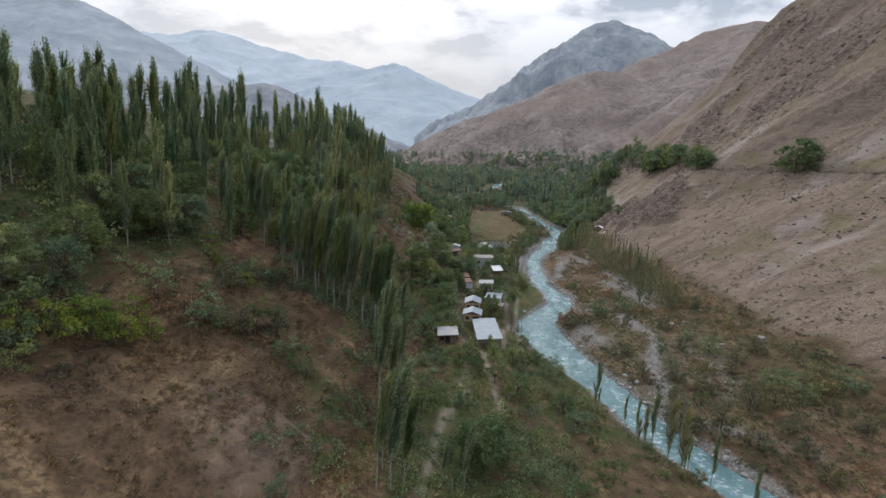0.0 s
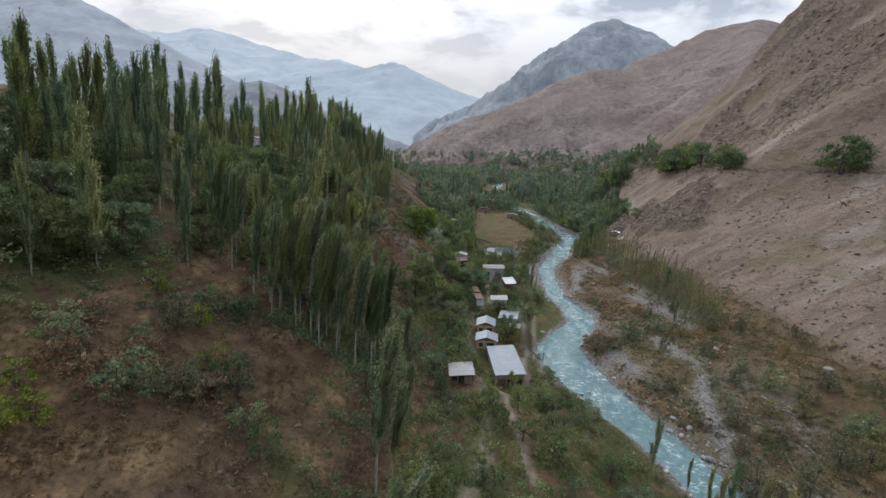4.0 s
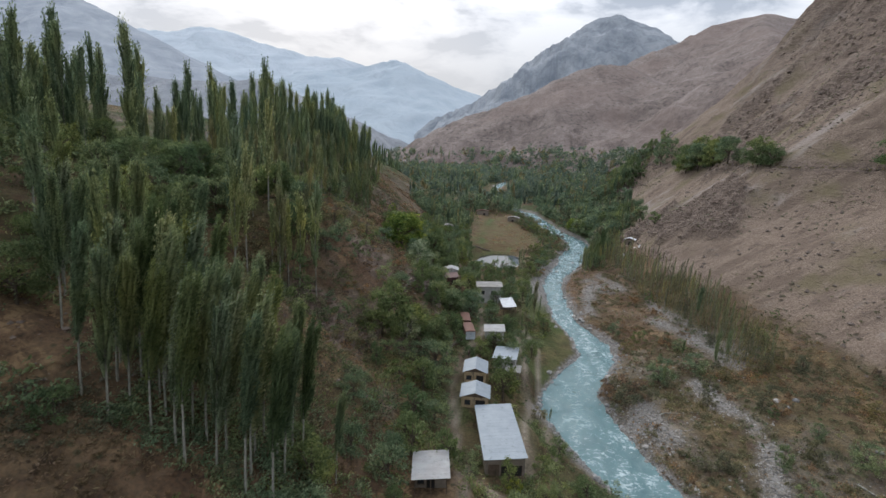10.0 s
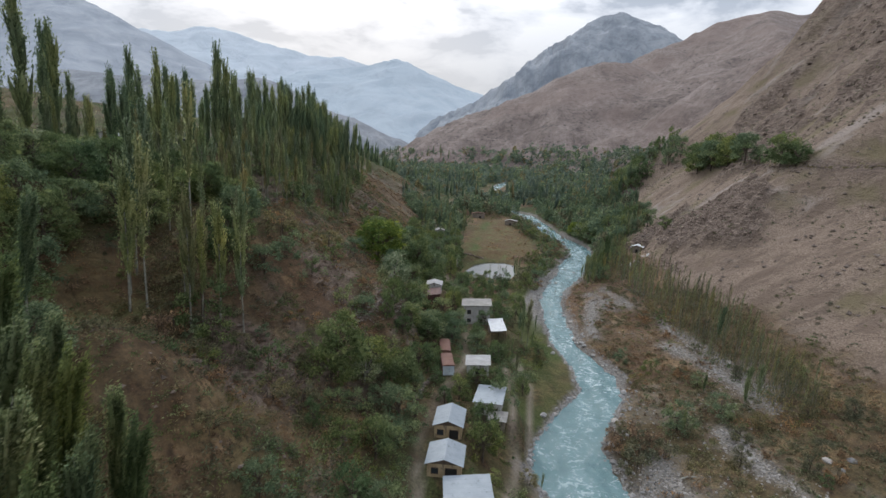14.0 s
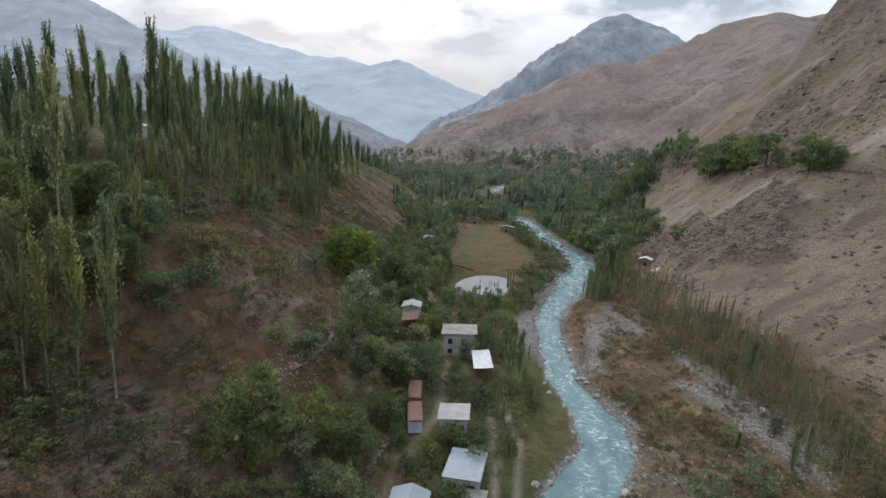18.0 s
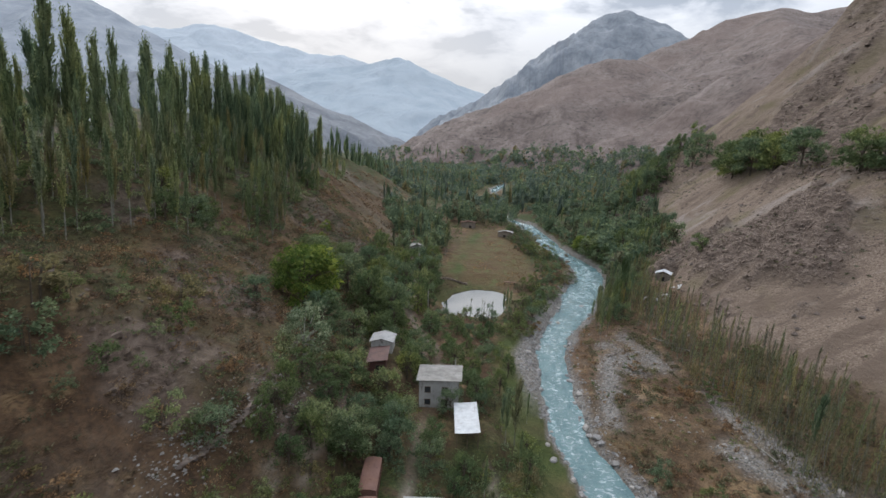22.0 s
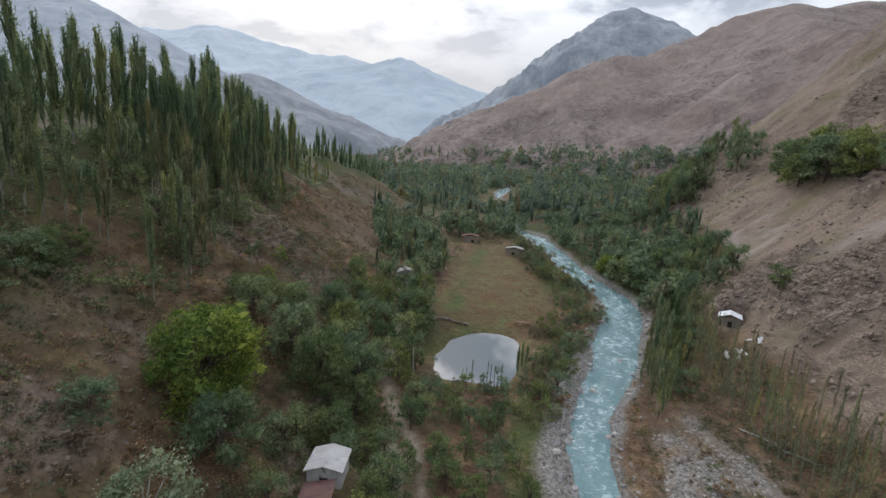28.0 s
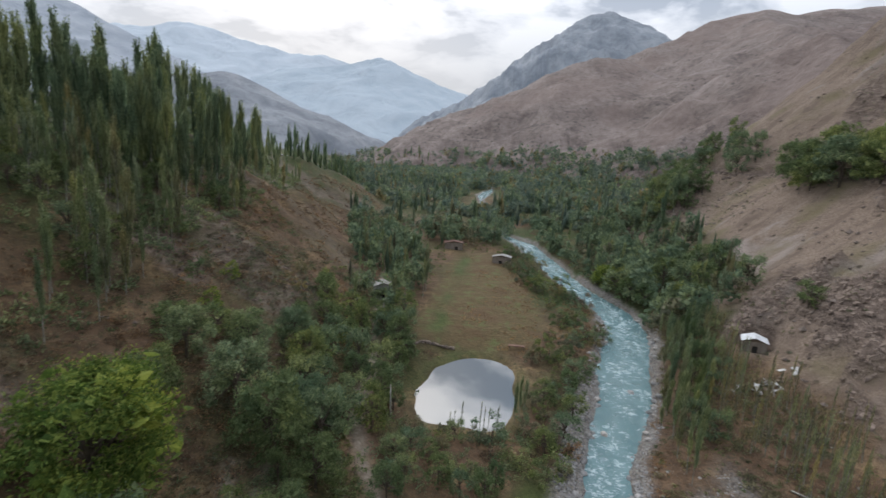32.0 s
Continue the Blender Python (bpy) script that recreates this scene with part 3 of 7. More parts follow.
def sheet(name, xs, ys, zs, material, keep=None):
    nx, ny = len(xs), len(ys)
    gx, gy = np.meshgrid(xs, ys)
    verts = np.stack([gx, gy, zs], -1).reshape(-1, 3)
    i = np.arange((nx - 1) * (ny - 1))
    a = i // (nx - 1) * nx + i % (nx - 1)
    faces = np.stack([a, a + 1, a + nx + 1, a + nx], -1)
    if keep is not None:
        faces = faces[keep.reshape(-1)[faces].any(1)]
        used = np.unique(faces)
        remap = np.zeros(len(verts), int)
        remap[used] = np.arange(len(used))
        verts, faces = verts[used], remap[faces]
    me = bpy.data.meshes.new(name)
    me.vertices.add(len(verts))
    me.vertices.foreach_set("co", verts.astype(np.float32).ravel())
    me.loops.add(faces.size)
    me.loops.foreach_set("vertex_index", faces.astype(np.int32).ravel())
    me.polygons.add(len(faces))
    me.polygons.foreach_set("loop_start", np.arange(0, faces.size, 4, dtype=np.int32))
    me.update(calc_edges=True)
    me.shade_smooth()
    me.materials.append(material)
    return new(name, me), verts


xs = graded(-104, 116, 1.15, -4800, 4800, 1.026)
ys = graded(34, 326, 1.15, -700, 4850, 1.019)
ys = np.concatenate([[-700, -450, -280, -160, -90, -40, -10, 10], ys[ys > 20]])
gx, gy = np.meshgrid(xs, ys)
gz, covers = ground_parts(gx, gy)


def ground(x, y):
    """Height of the ground sheet at a place."""
    i = min(max(int(np.searchsorted(xs, x)) - 1, 0), len(xs) - 2)
    j = min(max(int(np.searchsorted(ys, y)) - 1, 0), len(ys) - 2)
    u, v = (x - xs[i]) / (xs[i + 1] - xs[i]), (y - ys[j]) / (ys[j + 1] - ys[j])
    return float((gz[j, i] * (1 - u) + gz[j, i + 1] * u) * (1 - v) + (gz[j + 1, i] * (1 - u) + gz[j + 1, i + 1] * u) * v)


terrain, terrain_verts = sheet("ground", xs, ys, gz, GROUND)
tagged(terrain, "dry brown valley slopes with scree, gravel bars and green undergrowth", "ground", kind="structure")
for key, share in covers.items():
    layer = terrain.data.attributes.new(key, "FLOAT", "POINT")
    layer.data.foreach_set("value", np.clip(share, 0, 1).astype(np.float32).ravel())

# the river's surface, with standing waves
wy = graded(60, 440, 0.8, -150, 1500, 1.02)
wu = np.linspace(-1, 1, 25)
ru, ry = np.meshgrid(wu, wy)
rx = RIVER_LINE(ry) + ru * (RIVER_LINE(ry, 2) + 0.9)
rz = WATER_Z(ry) + (1 - np.abs(ru) ** 3) * (0.30 * fbm(rx, ry * 0.8, 2.6, 3, 71) + 0.35 * fbm(rx, ry * 0.7, 7, 2, 75)) + 0.05
river, _ = sheet("river", wu, wy, rz, RIVER)
river.data.vertices.foreach_set("co", np.stack([rx, ry, rz], -1).astype(np.float32).ravel())
river.data.update()
tagged(river, "turquoise glacial river with white foaming rapids", "river", kind="structure")
layer = river.data.attributes.new("rapid", "FLOAT", "POINT")
layer.data.foreach_set("value", np.clip(1.0 - 0.55 * np.abs(ru) + 0.8 * fbm(rx, ry, 12, 3, 78), 0.25, 1).astype(np.float32).ravel())

px = np.arange(-25, 2, 0.5)
py = np.arange(258, 298, 0.5)
qx, qy = np.meshgrid(px, py)
pond, _ = sheet("pond", px, py, np.full(qx.shape, POND_Z), POND, pond_gap(qx, qy) < 1.05)
tagged(pond, "still pond reflecting the grey clouds, inside an earth bank", "pond", kind="structure")


# far ranges behind the valley's end
def range_sheet(name, line, fall, rough, depth, material, label, seed):
    lx = np.linspace(line[0][0] - 500, line[-1][0] + 500, 260)
    ly = np.linspace(line[0][1] - depth, line[0][1] + 60, 60)
    mx, my = np.meshgrid(lx, ly)
    warp = 90 * fbm(mx, my, 500, 4, seed)
    mz = np.maximum(crest_height(mx + warp * 0.4, my + warp, line, fall), -60) + rough * (fbm(mx, my, 520, 6, seed + 3, 0.55, True) - 0.1)
    ob, _ = sheet(name, lx, ly, mz, material)
    return tagged(ob, label, "mountain range", kind="structure")


# the air's pale blue haze is mixed into the ranges' base colours
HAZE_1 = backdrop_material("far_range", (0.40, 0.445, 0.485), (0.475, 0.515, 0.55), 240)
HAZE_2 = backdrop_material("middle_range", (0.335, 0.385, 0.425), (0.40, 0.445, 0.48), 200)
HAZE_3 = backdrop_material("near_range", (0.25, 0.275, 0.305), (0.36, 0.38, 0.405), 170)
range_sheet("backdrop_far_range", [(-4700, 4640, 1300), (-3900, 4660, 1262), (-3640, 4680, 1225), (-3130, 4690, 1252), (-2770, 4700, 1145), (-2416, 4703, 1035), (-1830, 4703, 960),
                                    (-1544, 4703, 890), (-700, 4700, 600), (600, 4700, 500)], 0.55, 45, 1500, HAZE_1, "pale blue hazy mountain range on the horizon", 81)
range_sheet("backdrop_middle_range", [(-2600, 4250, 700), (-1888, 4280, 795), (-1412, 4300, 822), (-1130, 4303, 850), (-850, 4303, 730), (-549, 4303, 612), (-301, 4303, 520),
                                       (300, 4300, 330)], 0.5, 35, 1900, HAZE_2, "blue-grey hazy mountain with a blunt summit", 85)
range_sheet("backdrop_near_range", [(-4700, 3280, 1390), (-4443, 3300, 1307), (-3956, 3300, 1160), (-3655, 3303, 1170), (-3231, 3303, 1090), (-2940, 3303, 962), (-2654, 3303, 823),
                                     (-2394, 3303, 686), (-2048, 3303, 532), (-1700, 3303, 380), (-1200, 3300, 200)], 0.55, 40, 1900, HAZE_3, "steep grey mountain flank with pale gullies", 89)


# ---- plants ----
def bark_material(name, dark, light):
    m = Mat(name, 0.9, 0, 0.2).local()
    m.color(m.ramp(m.noise(0.25, 5, 0.6, 0, (1, 1, 0.25)), (0.35, dark), (0.65, light)))
    m.bump(m.noise(0.08, 4), 0.02)
    return m.done()


def leaf_material(name, dark, mid_, light, back=0.18, clump=0.30):
    m = Mat(name, 0.7, 0, 0.2)
    leafy = m.noise(clump, 3, 0.7)
    base = m.ramp(m.mix(0.40, leafy, m.island()), (0.36, dark), (0.50, mid_), (0.66, light))
    tint = m.ramp(m.random(), (0.0, (0.74, 0.82, 0.82)), (0.55, (1.0, 1.0, 1.0)), (1.0, (1.24, 1.14, 0.92)))
    base = m.mix(1.0, base, tint, "MULTIPLY")
    stand = m.ramp(m.noise(9.5, 3), (0.32, (0.72, 0.82, 0.86)), (0.5, (1.0, 1.0, 1.0)), (0.68, (1.30, 1.20, 0.96)))
    base = m.mix(1.0, base, stand, "MULTIPLY")
    m.color(base)
    m.bump(leafy, clump * 0.8, 0.9)
    t = m.n.new("ShaderNodeBsdfTranslucent")
    link(m.t, base, t.inputs["Color"])
    mx = m.n.new("ShaderNodeMixShader")
    mx.inputs[0].default_value = back
    link(m.t, m.b.outputs[0], mx.inputs[1])
    link(m.t, t.outputs[0], mx.inputs[2])
    link(m.t, mx.outputs[0], m.n["Material Output"].inputs["Surface"])
    return m.done()


BARK_PALE = bark_material("pale_poplar_bark", (0.15, 0.145, 0.12), (0.36, 0.35, 0.30))
BARK_DARK = bark_material("dark_bark", (0.045, 0.036, 0.028), (0.13, 0.105, 0.08))
LEAF_DARK = leaf_material("dark_poplar_leaves", (0.098, 0.136, 0.074), (0.178, 0.230, 0.122), (0.290, 0.342, 0.198), 0.45)
LEAF_PALE = leaf_material("pale_poplar_leaves", (0.135, 0.170, 0.080), (0.245, 0.295, 0.145), (0.39, 0.430, 0.25), 0.45)
LEAF_GREEN = leaf_material("broad_leaves", (0.072, 0.102, 0.044), (0.130, 0.172, 0.070), (0.215, 0.262, 0.120), 0.46)
LEAF_LIME = leaf_material("yellowing_leaves", (0.085, 0.130, 0.026), (0.180, 0.240, 0.050), (0.33, 0.355, 0.080), 0.45)
LEAF_OLIVE = leaf_material("olive_scrub_leaves", (0.086, 0.086, 0.052), (0.165, 0.158, 0.096), (0.26, 0.245, 0.155), 0.40)
LEAF_RUST = leaf_material("dry_scrub_leaves", (0.095, 0.064, 0.044), (0.215, 0.142, 0.092), (0.35, 0.24, 0.155), 0.36)
LEAF_KHAKI = leaf_material("khaki_poplar_leaves", (0.140, 0.145, 0.070), (0.250, 0.245, 0.130), (0.38, 0.36, 0.205), 0.42)
LEAF_SILVER = leaf_material("silvery_poplar_leaves", (0.115, 0.148, 0.078), (0.225, 0.272, 0.148), (0.42, 0.455, 0.30), 0.45)
LEAF_STRAW = leaf_material("straw_grass", (0.115, 0.076, 0.042), (0.215, 0.146, 0.080), (0.33, 0.235, 0.135), 0.35)
# leaf green with the blue haze of distance mixed into it
LEAF_HAZED = leaf_material("hazed_leaves", (0.105, 0.140, 0.112), (0.155, 0.198, 0.148), (0.215, 0.258, 0.186), 0.42, 0.8)
LEAF_WOODS = leaf_material("woodland_leaves", (0.108, 0.148, 0.092), (0.172, 0.222, 0.130), (0.250, 0.304, 0.175), 0.45, 0.6)

rng = np.random.default_rng(7)


def tube(points, radii, sides=6):
    """Vertices and faces of a tapered tube through the points."""
    verts, faces = [], []
    pts = [Vector(p) for p in points]
    for k, (p, r) in enumerate(zip(pts, radii)):
        d = (pts[min(k + 1, len(pts) - 1)] - pts[max(k - 1, 0)]).normalized()
        a = d.orthogonal().normalized()
        b = d.cross(a)
        for s in range(sides):
            w = 2 * math.pi * s / sides
            verts.append(p + r * (math.cos(w) * a + math.sin(w) * b))
    for k in range(len(pts) - 1):
        for s in range(sides):
            t = (s + 1) % sides
            faces.append((k * sides + s, k * sides + t, (k + 1) * sides + t, (k + 1) * sides + s))
    faces.append(tuple(range((len(pts) - 1) * sides, len(pts) * sides)))
    return verts, faces


def tubes_mesh(name, runs, material, sides=6):
    verts, faces = [], []
    for points, radii in runs:
        v, f = tube(points, radii, sides)
        faces += [tuple(i + len(verts) for i in q) for q in f]
        verts += v
    me = bpy.data.meshes.new(name)
    me.from_pydata([tuple(v) for v in verts], [], faces)
    me.shade_smooth()
    me.materials.append(material)
    return me


def leaf_quads(centres, along, size, spread=0.55, slim=0.48):
    """A bent leaf spray at every centre, lying roughly along the given ways."""
    n = len(centres)
    u = along + spread * rng.normal(size=(n, 3))
    u /= np.linalg.norm(u, axis=1, keepdims=True)
    v = np.cross(u, rng.normal(size=(n, 3)))
    v /= np.linalg.norm(v, axis=1, keepdims=True) + 1e-9
    w = np.cross(u, v)
    s = size * rng.uniform(0.6, 1.35, (n, 1))
    bend = s * rng.uniform(-0.25, 0.25, (n, 1))
    return np.stack([centres - u * s * 0.9, centres + v * s * slim + w * bend, centres + u * s, centres - v * s * slim + w * bend], 1)


def skin(v):
    """Ways that lie in the surface of a ball at the given outward ways, drooping and blown a little."""
    u = np.cross(v, rng.normal(size=v.shape))
    return u / (np.linalg.norm(u, axis=1, keepdims=True) + 1e-9) + np.array([0.55, 0, -0.12])


def rings_shell(rings):
    """Vertices and quads of a skin stretched over rings of equal count."""
    n, v = len(rings[0]), np.concatenate(rings)
    i = np.arange(n * (len(rings) - 1))
    right = i // n * n + (i + 1) % n
    return v, np.stack([i, right, right + n, i + n], -1)


def inner_sprays(c, size, n=10, broad=0.32):
    """Broad leafy sprays, crossing at random, that fill the middle of a clump."""
    at = c + rng.normal(size=(n, 3)) * size * 0.36
    return leaf_quads(at, rng.normal(size=(n, 3)), float(size[0]) * broad, 0.6, 0.62)


def tuft(foot, way, wide, n=6):
    """An upright, pointed spray of foliage from its foot along the way."""
    rings = []
    for f, w in ((0.0, 0.20), (0.18, 0.80), (0.42, 1.0), (0.66, 0.74), (0.86, 0.36), (1.0, 0.04)):
        a = (np.arange(n) + rng.uniform(-0.3, 0.3, n)) * 2 * np.pi / n
        k = rng.uniform(0.70, 1.2, n) * w * wide
        rings.append(np.stack([np.cos(a) * k, np.sin(a) * k, rng.uniform(-0.04, 0.04, n) * way[2]], -1) + foot + way * f)
    return rings_shell(rings)


def quads_mesh(name, quads, material, shells=()):
    """One mesh of loose leaf quads and welded, smooth shells."""
    q = quads.reshape(-1, 3)
    verts, faces, at = [q], [np.arange(len(q)).reshape(-1, 4)], len(q)
    for v, f in shells:
        verts.append(v)
        faces.append(f + at)
        at += len(v)
    verts, faces = np.concatenate(verts), np.concatenate(faces)
    me = bpy.data.meshes.new(name)
    me.vertices.add(len(verts))
    me.vertices.foreach_set("co", verts.astype(np.float32).ravel())
    me.loops.add(faces.size)
    me.loops.foreach_set("vertex_index", faces.astype(np.int32).ravel())
    me.polygons.add(len(faces))
    me.polygons.foreach_set("loop_start", np.arange(0, faces.size, 4, dtype=np.int32))
    me.polygons.foreach_set("use_smooth", np.arange(len(faces)) >= len(q) // 4)
    me.update(calc_edges=True)
    me.materials.append(material)
    return me


def poplar(tall, wide, bare, tufts, per, leaf, material, bark, wind=0.06, blow=0.25, slim=0.25, mass=0.48):
    """Meshes of a columnar poplar: its trunk with upswept limbs, and its crown of upright tufts and leaves."""
    def stem(h):
        return np.array([wind * tall * (h / tall) ** 2.4, 0.02 * tall * math.sin(3 * h / tall), h])
    runs = [([stem(tall * k / 7) for k in range(8)], [0.0085 * tall * (1 - 0.93 * k / 7) for k in range(8)])]
    spots, ways, shells = [], [], []
    for k in range(tufts + 2):
        f = bare + (0.84 - bare) * ((k + rng.uniform()) / tufts) ** 0.9 if k < tufts else 0.80 - 0.06 * (k - tufts)
        along = (f - bare) / (1 - bare)
        girth = wide * (0.30 + 0.70 * math.sin(math.pi * min(1, along * 0.80 + 0.22)) ** 0.8) * rng.uniform(0.7, 1.25)
        a, off = rng.uniform(0, 2 * math.pi), (rng.uniform(0.15, 0.75) if k < tufts else 0.05)
        d = np.array([math.cos(a) * off, math.sin(a) * off, 0.0])
        length = min(tall * rng.uniform(0.13, 0.26), (1.03 - f) * tall)
        p0 = stem(f * tall) + d * girth * 0.4
        way = stem(min(1.0, f + length / tall) * tall) - stem(f * tall) + d * girth * 0.75 + np.array([blow * 0.12 * length, 0, 0])
        fat = min(girth * rng.uniform(0.32, 0.52), length * 0.24)
        shells.append(tuft(p0, way, fat * mass, 5))
        if k % 9 == 0:
            runs.append(([stem(f * tall - 0.05 * tall), p0 + way * 0.25, p0 + way * 0.8], [0.03 + 0.012 * girth, 0.025, 0.008]))
        s = rng.uniform(0.02, 1.06, per)
        b = rng.uniform(0, 2 * np.pi, per)
        r = fat * (0.20 + 0.95 * np.sin(np.pi * np.clip(s * 0.85 + 0.12, 0, 1))) * rng.uniform(0.35, 1.6, per)
        spots.append(p0 + way * s[:, None] + np.stack([np.cos(b) * r, np.sin(b) * r, rng.normal(size=per) * 0.02 * tall], -1))
        out = np.stack([np.cos(b), np.sin(b), np.zeros(per)], -1)
        ways.append(way / np.linalg.norm(way) + 0.35 * out + np.array([blow, 0, 0.1]))
    return tubes_mesh("trunk", runs, bark, 4), quads_mesh("crown", leaf_quads(np.concatenate(spots), np.concatenate(ways), leaf, 0.34, slim), material, shells)


def broadleaf(tall, wide, bare, lumps, per, leaf, material, bark, stems=1):
    """Meshes of a round, uneven tree or bush: trunk with limbs, and a crown of leaf clumps."""
    runs, spots, ways, inner = [], [], [], []
    for s in range(stems):
        o = np.array([rng.normal() * 0.12 * wide, rng.normal() * 0.12 * wide, 0]) if stems > 1 else np.zeros(3)
        runs.append(([o, o + (0.03 * wide, 0, 0.35 * tall), o * 1.5 + (0.05 * wide, 0.03 * wide, 0.75 * tall)], [0.03 * tall / stems**0.5, 0.022 * tall / stems**0.5, 0.006 * tall]))
    mid_z = tall * (bare + (1 - bare) * 0.5)
    for k in range(lumps):
        high, a = rng.uniform(bare + 0.10, 0.93), rng.uniform(0, 2 * math.pi)
        off = wide * math.sqrt(max(0.05, 1 - ((high - 0.40) / 0.62) ** 2)) * rng.uniform(0.30, 0.86) ** 0.7
        r = wide * rng.uniform(0.20, 0.36)
        c = np.array([math.cos(a) * off, math.sin(a) * off, high * tall - 0.2 * r])
        c[2] = max(c[2], r * 0.7)
        c[0] += 0.14 * wide * (c[2] / tall) ** 2
        if stems == 1 and k % 3 == 0:
            runs.append(([(0.02 * wide, 0, tall * rng.uniform(0.25, 0.5)), (c[0] * 0.5, c[1] * 0.5, (c[2] + 0.4 * tall) * 0.5), tuple(c)], [0.014 * tall, 0.010 * tall, 0.004 * tall]))
        v = rng.normal(size=(per, 3))
        v /= np.linalg.norm(v, axis=1, keepdims=True)
        v[:, 2] = np.where(v[:, 2] < -0.55, -v[:, 2] * 0.8, v[:, 2])
        size = np.array([r, r, r * 0.85])
        spots.append(c + v * size * rng.uniform(0.25, 1.25, (per, 1)) ** 0.75)
        ways.append(skin(v) * 0.75 + v * 0.5)
        inner.append(inner_sprays(c, size))
    pts = np.concatenate(spots)
    pts[:, 2] = np.maximum(pts[:, 2], 0.04 * tall)
    return tubes_mesh("trunk", runs, bark, 4), quads_mesh("crown", np.concatenate([leaf_quads(pts, np.concatenate(ways), leaf, 0.55, 0.42)] + inner), material)


def plant(name, meshes, x, y, size, label, category, group="", turn=0.0, stretch=1.0, sink=0.15):
    base = new(name)
    base.empty_display_size = 0.5
    base.location = (x, y, ground(x, y) - sink)
    base.scale = (size, size, size * stretch)
    base.rotation_euler = (0, 0, turn)
    for part_name, me in zip(("trunk", "crown"), meshes):
        ob = new(part_name, me)
        ob.parent = base
    return tagged(base, label, category, group)


POPLARS_DARK = [poplar(24, w_, 0.10, 36, 44, 0.27, LEAF_DARK, BARK_PALE, d_, 0.3, 0.32) for w_, d_ in ((2.0, 0.03), (1.6, 0.05), (1.85, 0.02), (1.4, 0.04))]
POPLARS_NEAR = [poplar(18, w_, b_, 40, 96, 0.19, m_, BARK_PALE, d_, 0.75, 0.26) for m_, w_, d_, b_ in ((LEAF_DARK, 1.35, 0.10, 0.22), (LEAF_GREEN, 1.1, 0.08, 0.28), (LEAF_SILVER, 1.25, 0.12, 0.2), (LEAF_DARK, 1.05, 0.09, 0.32))]
POPLARS_PALE = [poplar(14, w_, b_, 24, 34, 0.19, m_, BARK_PALE, 0.03, 0.25, 0.30) for w_, m_, b_ in ((1.0, LEAF_PALE, 0.22), (1.1, LEAF_KHAKI, 0.16), (0.85, LEAF_SILVER, 0.30), (0.75, LEAF_PALE, 0.26))]
POPLARS_MID = [poplar(18, 1.5, 0.16, 30, 42, 0.24, m_, BARK_PALE, 0.05, 0.3, 0.32) for m_ in (LEAF_GREEN, LEAF_PALE, LEAF_DARK)]
POPLARS_YOUNG = [poplar(7.5, w_, 0.12, 10, 20, 0.12, m_, BARK_PALE, 0.04, 0.3, 0.24, 0.22) for m_, w_ in ((LEAF_PALE, 0.36), (LEAF_KHAKI, 0.32), (LEAF_KHAKI, 0.42), (LEAF_OLIVE, 0.34))]
TREES_BIG = [broadleaf(9, 4.6, 0.06, 48, 170, 0.14, m_, BARK_DARK) for m_ in (LEAF_GREEN, LEAF_GREEN, LEAF_DARK)]
TREES = [broadleaf(9, 4.6, 0.05, 28, 90, 0.18, m_, BARK_DARK) for m_ in (LEAF_GREEN, LEAF_GREEN, LEAF_DARK)]
TREES_BANK = [broadleaf(9, 4.6, 0.04, 28, 90, 0.18, m_, BARK_DARK) for m_ in (LEAF_OLIVE, LEAF_OLIVE, LEAF_DARK)]
TREES_SILVER = [broadleaf(9, 4.6, 0.04, 34, 130, 0.16, LEAF_SILVER, BARK_PALE)]
TREES_FAR = [broadleaf(9, 4.6, 0.03, 22, 60, 0.24, m_, BARK_DARK) for m_ in (LEAF_GREEN, LEAF_HAZED, LEAF_DARK)]
TREES_LIME = [broadleaf(9, 4.6, 0.02, 72, 210, 0.135, LEAF_LIME, BARK_DARK)]
BUSHES = [broadleaf(3.4, 2.1, 0.03, 11, 62, 0.14, m_, BARK_DARK, 3) for m_ in (LEAF_GREEN, LEAF_OLIVE, LEAF_DARK)]
BUSHES_DRY = [broadleaf(2.4, 1.8, 0.03, 10, 60, 0.12, m_, BARK_DARK, 3) for m_ in (LEAF_RUST, LEAF_OLIVE)]
BUSHES_LIME = [broadleaf(3.0, 1.9, 0.03, 12, 64, 0.13, LEAF_LIME, BARK_DARK, 3)]

pick = random.Random(11)
TAKEN = []


def free(x, y, gap):
    return all((x - a) ** 2 + (y - b) ** 2 > (gap + r) ** 2 for a, b, r in TAKEN)


def dark_poplar(x, y, tall=18.0):
    plant("columnar_poplar", POPLARS_DARK[pick.randrange(4)], x, y, tall / 24 * pick.uniform(0.70, 1.18), "tall dark green columnar poplar on the hillside, bent by wind",
          "tree", "poplars on the hillside", pick.uniform(-0.6, 0.6), pick.uniform(0.95, 1.08))


def mid_poplar(x, y, tall=15.0):
    plant("poplar_tree", POPLARS_MID[pick.randrange(3)], x, y, tall / 18 * pick.uniform(0.75, 1.15), "windblown poplar with a bare pale trunk and ragged grey-green crown",
          "tree", "poplars round the meadow", pick.uniform(-0.5, 0.5), pick.uniform(0.95, 1.08))


def near_poplar(x, y, tall=15.0):
    plant("windblown_poplar", POPLARS_NEAR[pick.randrange(4)], x, y, tall / 18 * pick.uniform(0.88, 1.12), "windblown poplar with a bare pale trunk and silvery ragged crown",
          "tree", "poplars round the meadow", pick.uniform(-0.5, 0.5), pick.uniform(0.95, 1.08))


